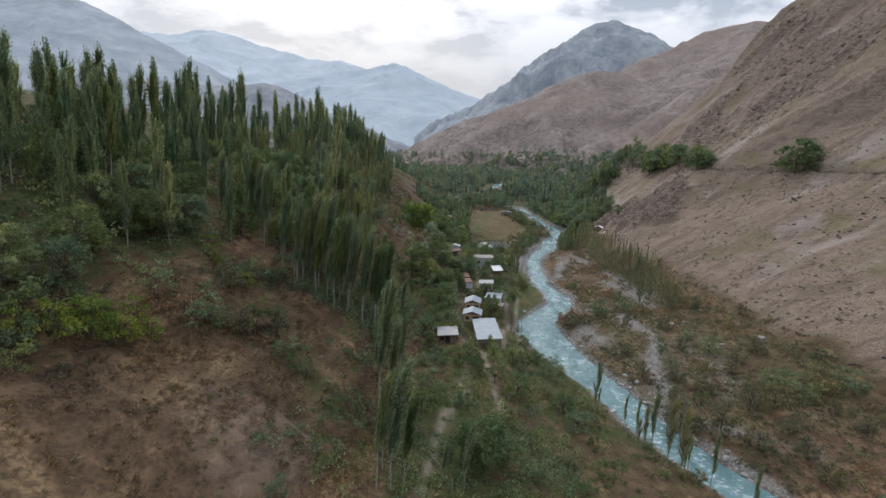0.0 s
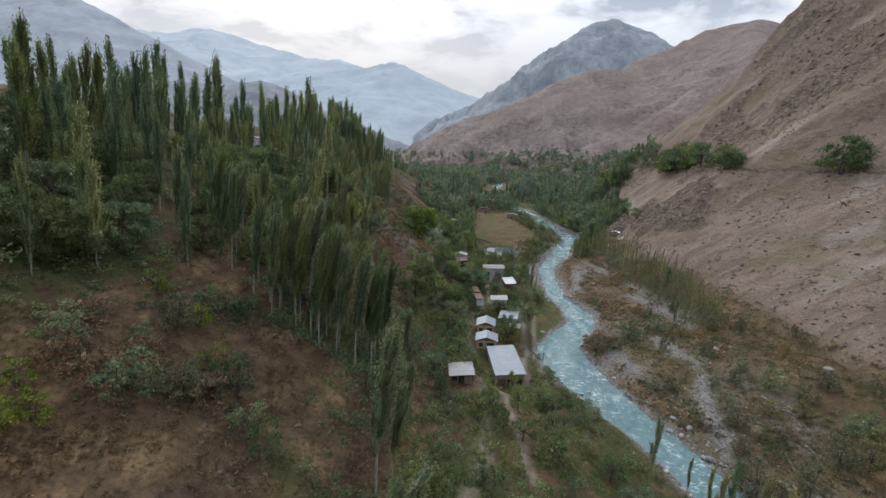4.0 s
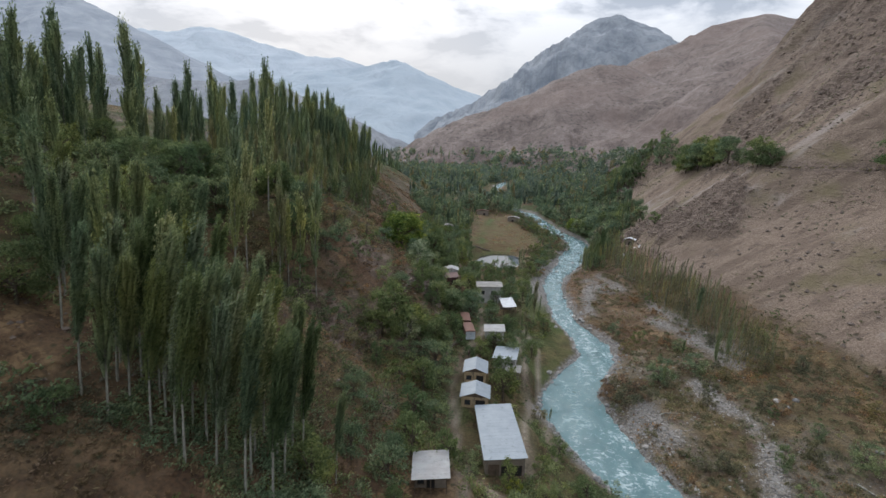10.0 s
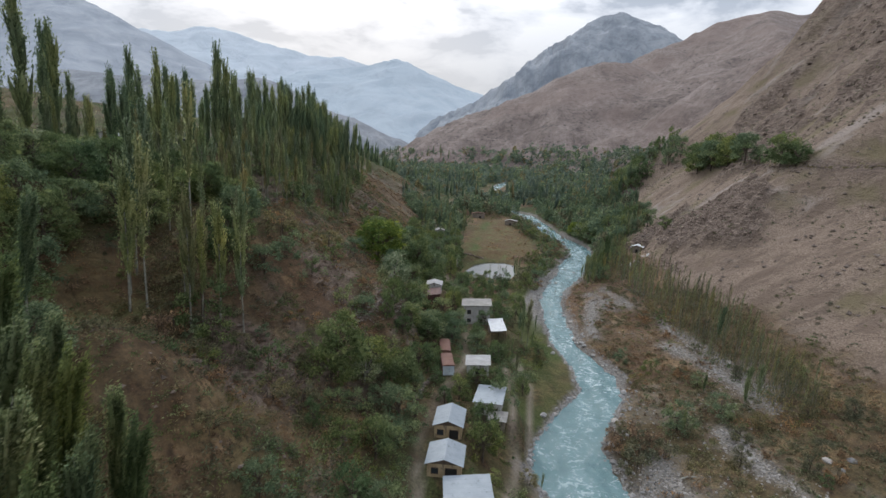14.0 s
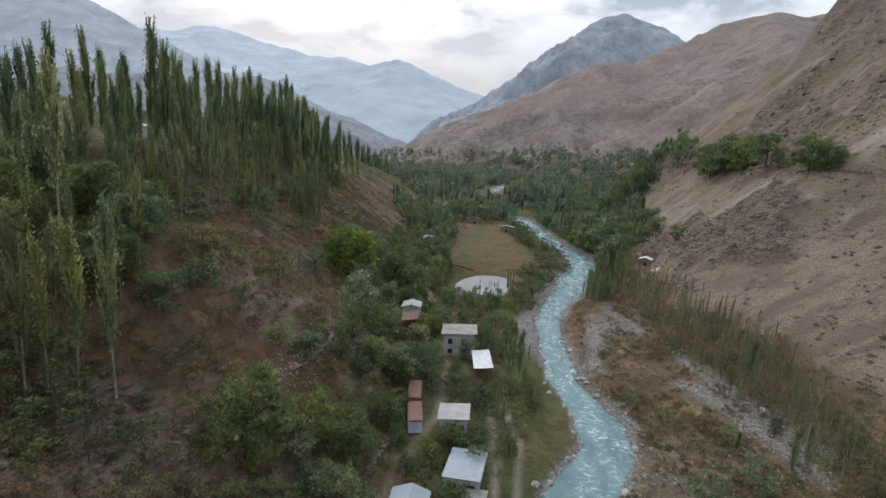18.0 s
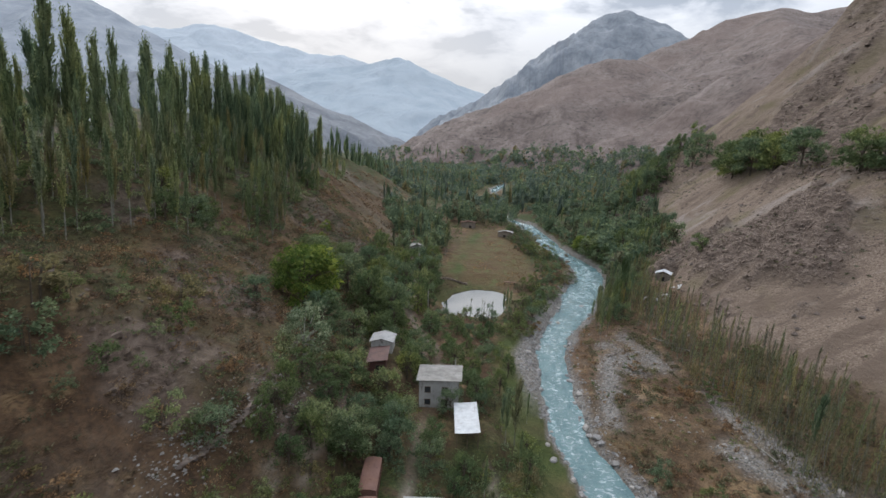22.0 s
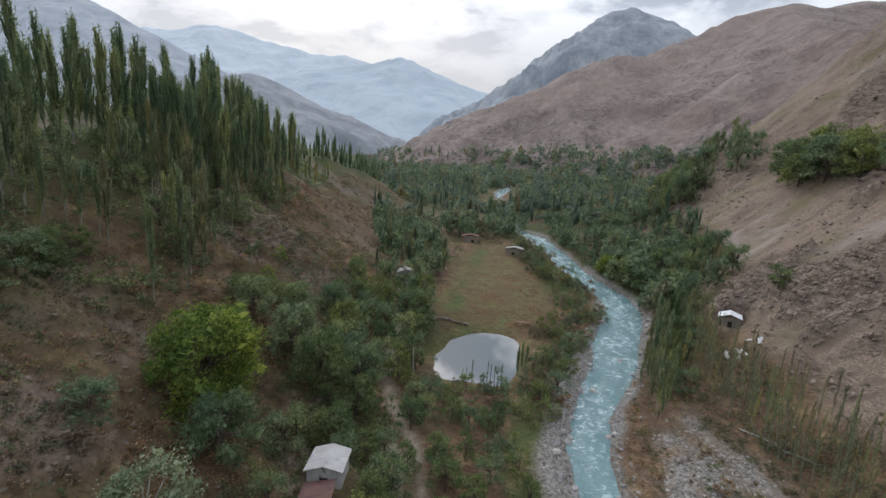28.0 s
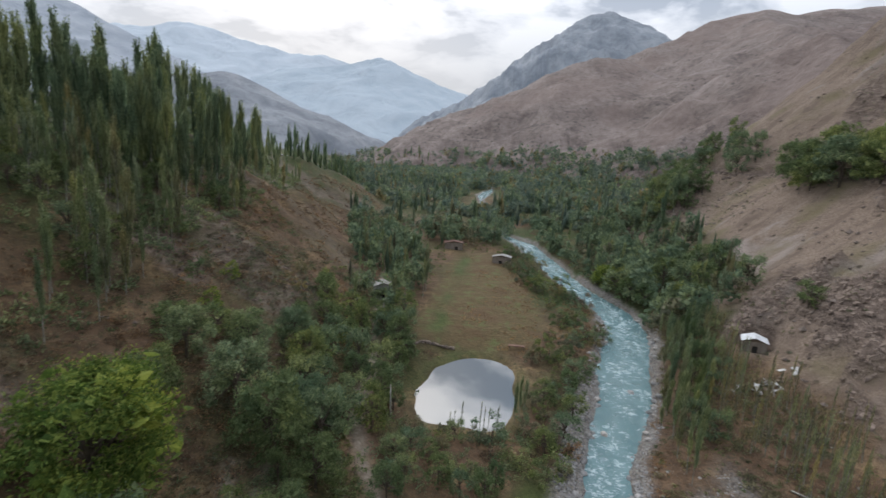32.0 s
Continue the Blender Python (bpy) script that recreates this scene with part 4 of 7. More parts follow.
def pale_poplar(x, y, tall=14.0):
    plant("slender_poplar", POPLARS_PALE[pick.randrange(4)], x, y, tall / 14 * pick.uniform(0.72, 1.18), "slender pale green poplar with a thin whitish trunk on the slope",
          "tree", "slender poplars on the slope", pick.uniform(-0.6, 0.6), pick.uniform(0.95, 1.1))


def young_poplar(x, y, tall=7.5):
    plant("young_poplar", POPLARS_YOUNG[pick.randrange(4)], x, y, tall / 7.5 * pick.uniform(0.7, 1.25), "young thin poplar in the plantation by the river",
          "tree", "young poplars by the river", pick.uniform(-0.6, 0.6), pick.uniform(0.95, 1.15))


def broad_tree(x, y, radius, tall, lime=False, label=""):
    size = radius / 5.0
    plant("hillside_tree" if x < -24 else "bank_tree" if x > float(RIVER_LINE(y)) else "garden_tree", TREES_LIME[0] if lime else TREES_SILVER[0] if "silvery" in label else (TREES_BANK if "stony bank" in label else TREES_BIG if radius > 4.35 and (y < 270 or "ledge" in label) else TREES if y < 320 or radius > 4.5 else TREES_FAR)[pick.randrange(3)], x, y, size,
          label or ("spreading broadleaf tree with yellow-green crown" if lime else "spreading dark green broadleaf tree on the valley side"),
          "tree", "trees of the hillside" if x < -24 else "trees of the east bank" if x > float(RIVER_LINE(y)) else "trees of the gardens", pick.uniform(-0.7, 0.7), tall / 9 / size)
    TAKEN.append((x, y, radius * 0.5))


def bush(x, y, size=1.0, kind=0):
    kinds = ((BUSHES, "green leafy bush on the valley floor", "green bushes"), (BUSHES_DRY, "dry brown-grey thorny bush on the slope", "dry bushes"),
             (BUSHES_LIME, "bush with yellowing leaves beside the slope", "yellowing bushes"))
    meshes, label, group = kinds[kind]
    plant(("green_bush", "thorn_bush", "yellow_bush")[kind], meshes[pick.randrange(len(meshes))], x, y, size * pick.uniform(0.8, 1.25), label, "bush", group, pick.uniform(-0.8, 0.8), pick.uniform(0.8, 1.15))


def scatter(count, x0, x1, y0, y1, gap, accept, make, tries=30):
    """Up to count plants at random spots that the rule accepts and that keep their distance."""
    spots = []
    for _ in range(count * tries):
        if len(spots) >= count:
            break
        x, y = pick.uniform(x0, x1), pick.uniform(y0, y1)
        if accept(x, y) and free(x, y, gap * 0.4) and all((x - a) ** 2 + (y - b) ** 2 > gap * gap for a, b in spots):
            spots.append((x, y))
            make(x, y)
    return spots


def at_noise(x, y, size, seed):
    return float(fbm(np.array([x]), np.array([y]), size, 3, seed)[0])


def west_gap(x, y):
    return float(WEST(y)) - x


def river_gap(x, y):
    return abs(x - float(RIVER_LINE(y))) - float(RIVER_LINE(y, 2))


# plots kept clear of plants: buildings, pond, field, footpaths (x, y, radius)
for spot in [(-4, 130, 7.5), (-4, 137, 7), (-12, 113, 3.6), (-9, 145, 4), (-10, 154, 4), (-4, 165, 4.5), (-7.5, 178, 3.5), (-14, 175, 3.6), (-16, 183, 3.6),
             (-25, 219, 4), (-24, 212, 4.2), (-11.5, 211, 5.2), (-5, 200, 4.5), (48, 291, 4), (45, 277, 4), (-11, 272, 10), (-11, 284, 10), (-42.6, 321, 4)]:
    TAKEN.append(spot)


def open_plot(x, y):
    """Whether the footpath, the field or the pond is here."""
    if abs(x - float(FOOTPATH(y))) < 1.6 and 90 < y < 360:
        return True
    if -31 < x < float(RIVER_LINE(y)) - 5 and 296 < y < 392:
        return True
    return pond_gap(np.array([x]), np.array([y]))[0] < 1.25


# where the woods on the west hill begin: y, distance above the hill's foot
WOODS = table([(30, 46), (54, 42), (74, 41), (84, 37), (98, 30), (108, 22), (118, 28), (128, 45), (142, 46), (160, 50), (178, 50), (192, 47), (211, 39), (244, 35), (313, 38), (424, 34), (600, 30)])


def cover(x, y, key):
    """Share of one kind of cover on the ground at a place."""
    i = min(max(int(np.searchsorted(xs, x)), 0), len(xs) - 1)
    j = min(max(int(np.searchsorted(ys, y)), 0), len(ys) - 1)
    return float(covers[key][j, i])


def woods_gap(x, y):
    return west_gap(x, y) - float(WOODS(y))


# single trees that stand out
LEDGE = ((92, 345, 7.8), (95, 333, 6.6), (96, 354, 7.2), (90, 362, 7.4), (93, 371, 6.0), (88, 352, 5.6), (99, 340, 6.4), (94.5, 313, 6.6), (95.5, 284, 6.2), (97, 276, 4.6))
broad_tree(-29.5, 149.5, 6.6, 12, label="large windblown dark green tree at the foot of the slope")
broad_tree(-43.8, 220.5, 8.6, 14, lime=True, label="large round tree turning yellow-green, a few golden twigs")
for tx, ty, tr, th in ((-36, 240, 6.2, 12.5), (-31.5, 247, 5.0, 10.5), (-42.5, 243, 5.6, 11), (-48, 256, 4.4, 9), (-40, 262, 4.6, 9.5), (-29, 239, 4.4, 8.5), (-52, 246, 4.5, 8.5), (-45, 268, 4.6, 9),
                       (-70, 222, 4.4, 7.5), (-20.5, 187, 4.4, 7), (-24, 183.5, 3.6, 6), (-20.5, 206, 3.8, 6.5), (-17, 199, 3.2, 5.5), (-19, 215, 3.6, 6.5), (-29, 229, 4.4, 8), (-33, 222, 3.6, 7),
                       (-46, 206, 3.6, 5.5), (-50, 236, 4.4, 8), (-15, 189, 2.8, 5), (-18, 224, 3.4, 6), (-9, 190, 3.0, 5.5), (-18, 192, 3.2, 6)):
    broad_tree(tx, ty, tr, th)
broad_tree(121, 239.5, 10.5, 15.5, label="lone round green tree beside the track on the scree slope")
for tx, ty, tr in LEDGE:
    broad_tree(tx, ty, tr + 0.9, tr * 1.95 + 1, label="round green tree on the ledge of the bare slope")
broad_tree(59, 293, 4.2, 6.5, label="grey-green tree under the rock outcrop")
for tx, ty, tr in ((-64, 152, 5.4), (-58, 160, 4.6), (-71, 146, 5.0), (-66, 140, 4.4), (-76, 158, 5.0), (-70, 166, 4.4), (-60, 147, 4.4)):
    broad_tree(tx, ty, tr, tr * 1.8, label="bright green spreading tree on the upper slope")
for tx, ty, tr in ((-61, 88, 4.6), (-60, 52, 4.6), (-64, 78, 4.8), (-60, 63, 4.6), (-66, 94, 4.4), (-70, 85, 4.6), (-57, 100, 4.4), (-52, 108, 4.5), (-44, 113, 4.4), (-62, 110, 4.8), (-72, 104, 4.5)):
    broad_tree(tx, ty, tr, tr * 1.75, label="leafy tree at the upper edge of the meadow")

# fruit trees and thickets round the houses
for tx, ty, tr, th in ((-0.5, 71, 5.4, 8.5), (4, 74, 3.4, 5), (5.3, 99, 3.6, 5.5), (14.9, 99.5, 3.8, 5), (17, 92.5, 3.2, 4.5), (0.3, 101, 2.8, 4.5), (6.8, 137, 2.6, 4.2), (6.3, 117, 3.2, 4.6), (10.2, 126, 3.0, 4.2),
                       (-3.9, 151.8, 3.8, 8), (-4.6, 158, 3.2, 7), (-15.8, 118, 3.6, 7), (-17, 110, 3.2, 6), (-23.4, 101.6, 3.8, 6), (-21.8, 94, 4.2, 6.5), (-19.2, 170, 3.8, 6.5), (-17.6, 127, 3.8, 7),
                       (-18.3, 151, 4.2, 7.5), (-18.5, 139, 3.8, 7), (-7.2, 172, 2.9, 5.6), (-3.4, 173.5, 3.0, 6), (-2.6, 168.8, 2.2, 4.6), (-4.6, 213, 3.6, 7), (-8.6, 206.2, 2.8, 5.6), (-14.2, 191, 3.4, 7),
                       (-15.2, 195, 3.6, 7.5), (-19.3, 219.5, 3.4, 6.5), (-19.6, 225, 3.0, 6), (-27, 203, 4.0, 7), (-27.5, 197.5, 3.8, 6.5), (-20.3, 184.5, 3.8, 6.5), (-23.6, 181, 3.4, 6), (-17.6, 171.6, 3.2, 5.5),
                       (-12.5, 163.5, 2.2, 4), (-20.6, 160.8, 4.4, 7), (-25.5, 158, 4.6, 7.5), (-21.8, 163.5, 3.4, 6), (-20.7, 186, 3.6, 5.6), (-35, 250, 4.6, 9), (-19.6, 240.5, 3.2, 6.5), (-11.2, 228, 3.4, 6),
                       (-13.5, 233, 2.8, 5.5), (2.6, 257.5, 3.2, 5.5), (6.4, 263, 3.4, 5.6), (8.6, 270, 3.2, 5.2), (3.4, 273.5, 3.2, 5.5), (8.8, 280, 3.0, 5.2), (10.4, 286.5, 2.8, 4.6), (9.6, 294, 2.6, 4.2), (-26.8, 271.5, 3.0, 6),
                       (-24.5, 264, 2.6, 5.5), (-27.5, 280, 3.0, 6), (-36.2, 213, 5.2, 9.5), (-55.5, 248, 4.0, 6), (-53.5, 256, 3.8, 6), (-28.2, 180, 3.0, 4.6), (-31.5, 172, 3.4, 4.6)):
    broad_tree(tx, ty, tr, th, label="leafy garden tree crowding the houses and paths" if tx > -20 else "rounded tree on the foot of the dry hillside")
broad_tree(-32.6, 197.5, 5.4, 10.5, label="pale silvery willow bent by the wind")
broad_tree(-25.5, 154.5, 3.6, 6, label="small silvery willow beside the large tree")
# trees of the stony east bank
for tx, ty, tr, th in ((40.8, 107, 5.2, 7), (48.8, 106.5, 3.2, 7), (53.4, 100, 3.2, 5.5), (57.3, 114, 3.6, 7.5), (62.3, 114, 3.8, 6.5), (70, 119, 4.8, 6), (75, 122, 5.2, 6.5), (81, 122, 4.6, 5.5), (66, 124, 3.6, 5),
                       (58, 141.5, 3.6, 5), (63, 136, 3.2, 4.5), (32.4, 171.5, 4.0, 6.5), (42, 177, 3.6, 5), (70, 141, 3.4, 4.6), (50, 122, 3.0, 4.6), (45.5, 127, 2.8, 4), (54, 131, 2.6, 4), (36, 140, 2.6, 4)):
    broad_tree(tx, ty, tr, th, label="grey-green tree among the scrub of the stony bank")

scatter(26, -90, -60, 124, 166, 3.6, lambda x, y: woods_gap(x, y) > -6, lambda x, y: broad_tree(x, y, pick.uniform(3.6, 5.4), pick.uniform(6.5, 9.5), label="dark leafy tree of the hillside woods"))
for tx, ty, tr, th in ((-47.5, 150, 5.0, 9), (-50, 157, 4.6, 8), (-53, 163, 4.4, 7.5), (-44, 155, 3.6, 6), (-57, 158, 4.4, 8)):
    broad_tree(tx, ty, tr, th, label="bright green spreading tree on the upper slope")

# grove along the meadow's far edge
scatter(34, -46, -24.5, 93, 106, 2.1, lambda x, y: y > 97 + 0.15 * (x + 22) and west_gap(x, y) > 3.5, lambda x, y: near_poplar(x, y, 17.5))
scatter(14, -62, -44, 98, 116, 2.6, lambda x, y: woods_gap(x, y) > -3, lambda x, y: near_poplar(x, y, 16))
# tall poplars of the woods above the meadow, on the terrace and its edge
scatter(108, -122, -46, 60, 150, 3.0, lambda x, y: woods_gap(x, y) > 5 and (y < 116 or x < -90), lambda x, y: (dark_poplar, dark_poplar, mid_poplar)[pick.randrange(3)](x, y, 20))
scatter(96, -128, -78, 132, 330, 3.4, lambda x, y: 56 < west_gap(x, y) < 92, lambda x, y: dark_poplar(x, y, 25))
scatter(64, -150, -84, 262, 372, 2.9, lambda x, y: 43 < west_gap(x, y) < 64 and at_noise(x, y, 18, 6) > -0.2, lambda x, y: dark_poplar(x, y, 23.5))
CREST = scatter(40, -190, -95, 300, 420, 4.6, lambda x, y: 58 < west_gap(x, y) < 98, lambda x, y: None)
CREST += scatter(52, -190, -100, 425, 610, 4.2, lambda x, y: 0.9 < west_gap(x, y) * float(WEST(y, 3)) / (float(WEST(y, 4)) - float(WEST(y, 2))) < 1.5, lambda x, y: None)
scatter(54, -112, -50, 52, 132, 3.6, lambda x, y: woods_gap(x, y) > 0, lambda x, y: broad_tree(x, y, pick.uniform(3.2, 5.2), pick.uniform(6, 10), label="dark leafy tree of the hillside woods"))
# slender ones on the slope
for tx, ty, th in ((-53, 135, 23), (-51.5, 136.5, 20), (-46, 138, 23), (-44, 142, 18), (-49, 141, 17), (-55, 139, 20), (-41.5, 144, 19), (-47.5, 143.5, 16), (-57.5, 141, 17), (-45, 139.5, 20), (-54, 136.5, 18)):
    pale_poplar(tx, ty, th)
for tx, ty, th in ((-60, 147.5, 22), (-58, 150, 19), (-55.5, 152, 21), (-52, 150, 17), (-48, 156, 16), (-46.5, 151, 14)):
    pale_poplar(tx, ty, th)
scatter(126, -98, -50, 160, 275, 2.1, lambda x, y: -3 < woods_gap(x, y) < 24 and at_noise(x, y, 22, 5) > -0.14, lambda x, y: pale_poplar(x, y, 14))
scatter(60, -140, -66, 262, 440, 3.0, lambda x, y: -4 < woods_gap(x, y) < 26, lambda x, y: pale_poplar(x, y, 12.5))
scatter(56, -112, -48, 108, 340, 4.4, lambda x, y: 0 < woods_gap(x, y) < 36, lambda x, y: broad_tree(x, y, pick.uniform(2.6, 4.2), pick.uniform(5, 8.5), False))
# poplars below the meadow and by the water
for tx, ty, th in ((-17.8, 75, 21), (-16.5, 77.5, 14), (-17.5, 88, 11), (-20, 84, 15), (-21.5, 104, 10), (-11, 58, 19), (-12.6, 57, 15), (-9.6, 60, 13), (-13, 61, 14), (-3.4, 62.6, 8), (-1.8, 63.5, 9), (-5, 64, 7)):
    near_poplar(tx, ty, th)
for tx, ty, th in ((28.4, 103.5, 10), (29.4, 95.8, 7), (32.4, 96.6, 11.5), (39.4, 85.6, 13), (45.4, 82.5, 12), (37.6, 91.4, 9)):
    pale_poplar(tx, ty, th)
for tx, ty, th in ((21.5, 101, 16), (29.6, 98.2, 11), (31, 97, 9), (33.5, 90.5, 14), (36.5, 90, 10), (35.2, 88, 13), (24, 110.5, 6), (6, 150.5, 4)):
    pale_poplar(tx, ty, th)
# pale windblown poplars on the green bank
for tx, ty, th in ((1.8, 201, 10), (3.4, 204, 11.5), (1.0, 207, 8), (4.4, 198, 9), (-0.5, 188, 6.5), (0.8, 184, 6), (5.5, 213, 6)):
    pale_poplar(tx, ty, th)
# row along the pond's near bank
for k in range(9):
    young_poplar(-13.5 + 1.2 * k + 0.5 * math.sin(5 * k), 260.6 + 0.9 * math.sin(2.3 * k), 4.8 + 1.6 * math.sin(3.7 * k))
for k in range(3):
    pale_poplar(-2.2 + 0.9 * k, 266 + 1.5 * k, 7)
# slim poplars standing out of the riverside woods
scatter(22, -70, -28, 305, 440, 5.0, lambda x, y: -20 < west_gap(x, y) < 4, lambda x, y: pale_poplar(x, y, 13))
scatter(20, 14, 62, 312, 430, 5.0, lambda x, y: x > float(RIVER_LINE(y)) + 8 and x < float(EAST(y)) + 8, lambda x, y: pale_poplar(x, y, 11.5))
# plantation on the east bank
scatter(295, 26, 62, 178, 306, 1.1, lambda x, y: 12 < river_gap(x, y) and x < float(EAST(y)) + 1 and x > 26 + 0.22 * (300 - y), lambda x, y: young_poplar(x, y, 7.8))
scatter(56, 24, 46, 252, 312, 1.8, lambda x, y: 2.5 < river_gap(x, y) < 11 and x > float(RIVER_LINE(y)), lambda x, y: (mid_poplar, pale_poplar)[pick.randrange(2)](x, y, 9))
scatter(16, 26, 44, 262, 312, 3.0, lambda x, y: 5 < river_gap(x, y) < 13 and x > float(RIVER_LINE(y)), lambda x, y: broad_tree(x, y, pick.uniform(2.4, 3.6), pick.uniform(5, 7.5), label="leafy tree on the east bank of the river"))
for tx, ty, th in ((47.8, 180, 8.5), (52, 184, 8), (53, 210, 10), (56, 226, 7), (42, 186, 6.5), (33, 170, 7)):
    mid_poplar(tx, ty, th)

# woods along the river further up, gardens round the houses
for tx, ty, tr in ((34, 341, 5), (31, 348, 5.4), (37, 334, 4.6), (29, 356, 4.8), (35, 352, 4.6)):
    broad_tree(tx, ty, tr, tr * 1.7, lime=tx < 30, label="rounded tree with yellowing top beside the rapids")
for tx, ty, tr in ((44, 322, 4.6), (50, 327, 5.2), (56, 332, 5.6), (48, 335, 5.4), (54, 341, 5.6), (60, 338, 4.8), (45, 344, 5.0), (58, 318, 4.4)):
    broad_tree(tx, ty, tr, tr * 2.2, label="tall leafy tree in the riverside woods")
for tx, ty, th in ((56, 395, 16), (58.5, 396.5, 17), (64, 402, 18), (61, 420, 14)):
    dark_poplar(tx, ty, th)
scatter(24, 58, 96, 398, 440, 4.5, lambda x, y: 8 < x - float(EAST(y)) < 46, lambda x, y: broad_tree(x, y, pick.uniform(4.2, 6), pick.uniform(11, 15)))
scatter(30, -60, -22, 255, 305, 3.5, lambda x, y: -25 < west_gap(x, y) < 10 and not open_plot(x, y) and x < -0.12 * y + 8, lambda x, y: broad_tree(x, y, pick.uniform(2.8, 4.6), pick.uniform(6, 10)))
scatter(72, -34, 6, 98, 258, 2.8, lambda x, y: west_gap(x, y) < 9 and river_gap(x, y) > 8 and not open_plot(x, y) and free(x, y, 1.1), lambda x, y: broad_tree(x, y, pick.uniform(1.7, 3.0), pick.uniform(3.6, 6.2)))
scatter(24, 36, 88, 84, 200, 6.0, lambda x, y: river_gap(x, y) > 5 and x > float(RIVER_LINE(y)) and x < float(EAST(y)) - 3, lambda x, y: broad_tree(x, y, pick.uniform(1.4, 2.6), pick.uniform(3.0, 5.0), label="small grey-green tree among the scrub of the stony bank"))
scatter(70, -30, 40, 58, 200, 2.4, lambda x, y: x < float(RIVER_LINE(y)) and west_gap(x, y) < 8 and river_gap(x, y) > 2.5 and not open_plot(x, y) and at_noise(x, y, 12, 9) > -0.14,
        lambda x, y: bush(x, y, pick.uniform(0.55, 1.15), 0))
scatter(40, -42, 14, 200, 300, 2.4, lambda x, y: x < float(RIVER_LINE(y)) and west_gap(x, y) < 10 and river_gap(x, y) > 9 and not open_plot(x, y) and at_noise(x, y, 12, 9) > -0.05,
        lambda x, y: bush(x, y, pick.uniform(0.5, 1.0), 0))
scatter(120, -8, 26, 250, 400, 1.7, lambda x, y: 1 < -(x - float(RIVER_LINE(y))) - 5 < 16 and pond_gap(np.array([x]), np.array([y]))[0] > 1.3 and at_noise(x, y, 10, 12) > -0.22, lambda x, y: bush(x, y, pick.uniform(0.7, 1.5), pick.choice((0, 0, 1))))
scatter(120, 24, 92, 88, 250, 2.6, lambda x, y: x > float(RIVER_LINE(y)) and river_gap(x, y) > 3 and x < float(EAST(y)) + 4 and at_noise(x, y, 14, 13) > -0.12,
        lambda x, y: bush(x, y, pick.uniform(0.45, 1.05), pick.choice((0, 1, 1, 1))))
scatter(130, -75, -16, 120, 300, 2.6, lambda x, y: 1 < west_gap(x, y) < 46 and at_noise(x, y, 14, 17) > -0.10, lambda x, y: bush(x, y, pick.uniform(0.4, 1.1), pick.choice((0, 1, 1, 1))))
scatter(16, -66, -14, 44, 98, 3.6, lambda x, y: 2 < west_gap(x, y) < 36 and at_noise(x, y, 10, 19) > 0.02, lambda x, y: bush(x, y, pick.uniform(0.3, 0.7), pick.choice((1, 1, 0))))
for tx, ty, ts in ((-30, 71, 1.1), (-33, 73, 1.2), (-28, 69, 0.8), (-47, 80, 1.2), (-49, 82, 1.1), (-50, 90, 1.3), (-44, 92, 1.0), (3.5, 128, 0.9), (-7.6, 128, 1.0), (-8, 124, 0.8),
                   (-40.5, 71, 1.4), (-38, 77, 1.3), (-43, 68.5, 1.3), (-42, 73, 1.2), (-48.4, 75, 1.0), (-39.5, 73.5, 1.2), (-39, 80, 1.0), (-54.5, 49.5, 1.6), (-49, 44, 1.5), (-52, 47, 1.4), (-57, 55, 1.6),
                   (-45, 184, 1.5), (-42, 181, 1.2), (-47, 166, 1.6), (-44, 163, 1.3), (-35, 169, 1.1), (-33, 171, 0.9), (0.9, 82, 1.5), (2.5, 84, 1.2), (-1, 79, 1.1)):
    bush(tx, ty, ts, 0)
for tx, ty, ts in ((-52, 50.5, 1.4), (-49.5, 53, 1.5), (-47.5, 56, 1.3), (-50.5, 56, 1.2), (-46, 59, 1.0), (-54, 48, 1.4), (-47, 84, 1.0), (-1, 121, 0.7), (-50.5, 54, 1.3), (-52, 57, 1.2), (-49.2, 60.5, 1.0), (-47.5, 57, 0.9), (-56, 87, 1.2), (-54, 86, 1.0), (-62, 275, 1.3), (-58, 262, 1.5)):
    bush(tx, ty, ts, 2)
for tx, ty, ts in ((-41, 67, 1.8), (-39.5, 70, 1.6), (-38, 73, 1.7), (-43, 66, 1.4), (-45, 65.5, 1.6), (-48, 64, 1.5), (-36.5, 75.5, 1.3), (-50.5, 66, 1.6), (-44, 70, 1.4), (-46.5, 73, 1.5), (-41, 78, 1.3), (-52, 71, 1.6), (-33.5, 72, 1.0)):
    bush(tx, ty, ts, 1 if int(ty) % 3 else 0)
for tx, ty, ts in ((-45, 139, 1.9), (-42, 137, 1.7), (-47, 136, 1.6), (-40, 140, 1.8), (-43.5, 142.5, 1.7), (-38, 137, 1.5), (-36, 141, 1.4), (-49, 140, 1.6), (-41, 133, 1.4), (-33, 136, 1.3), (-30, 139, 1.2), (-46, 131, 1.4)):
    bush(tx, ty, ts, 1 if int(tx) % 3 else 0)
for tx, ty, ts in ((21, 165, 2.0), (23.5, 162, 2.2), (26, 165, 2.1), (24, 168, 1.8), (28, 162, 1.6), (22.5, 158.5, 1.6)):
    bush(tx, ty, ts, 1)


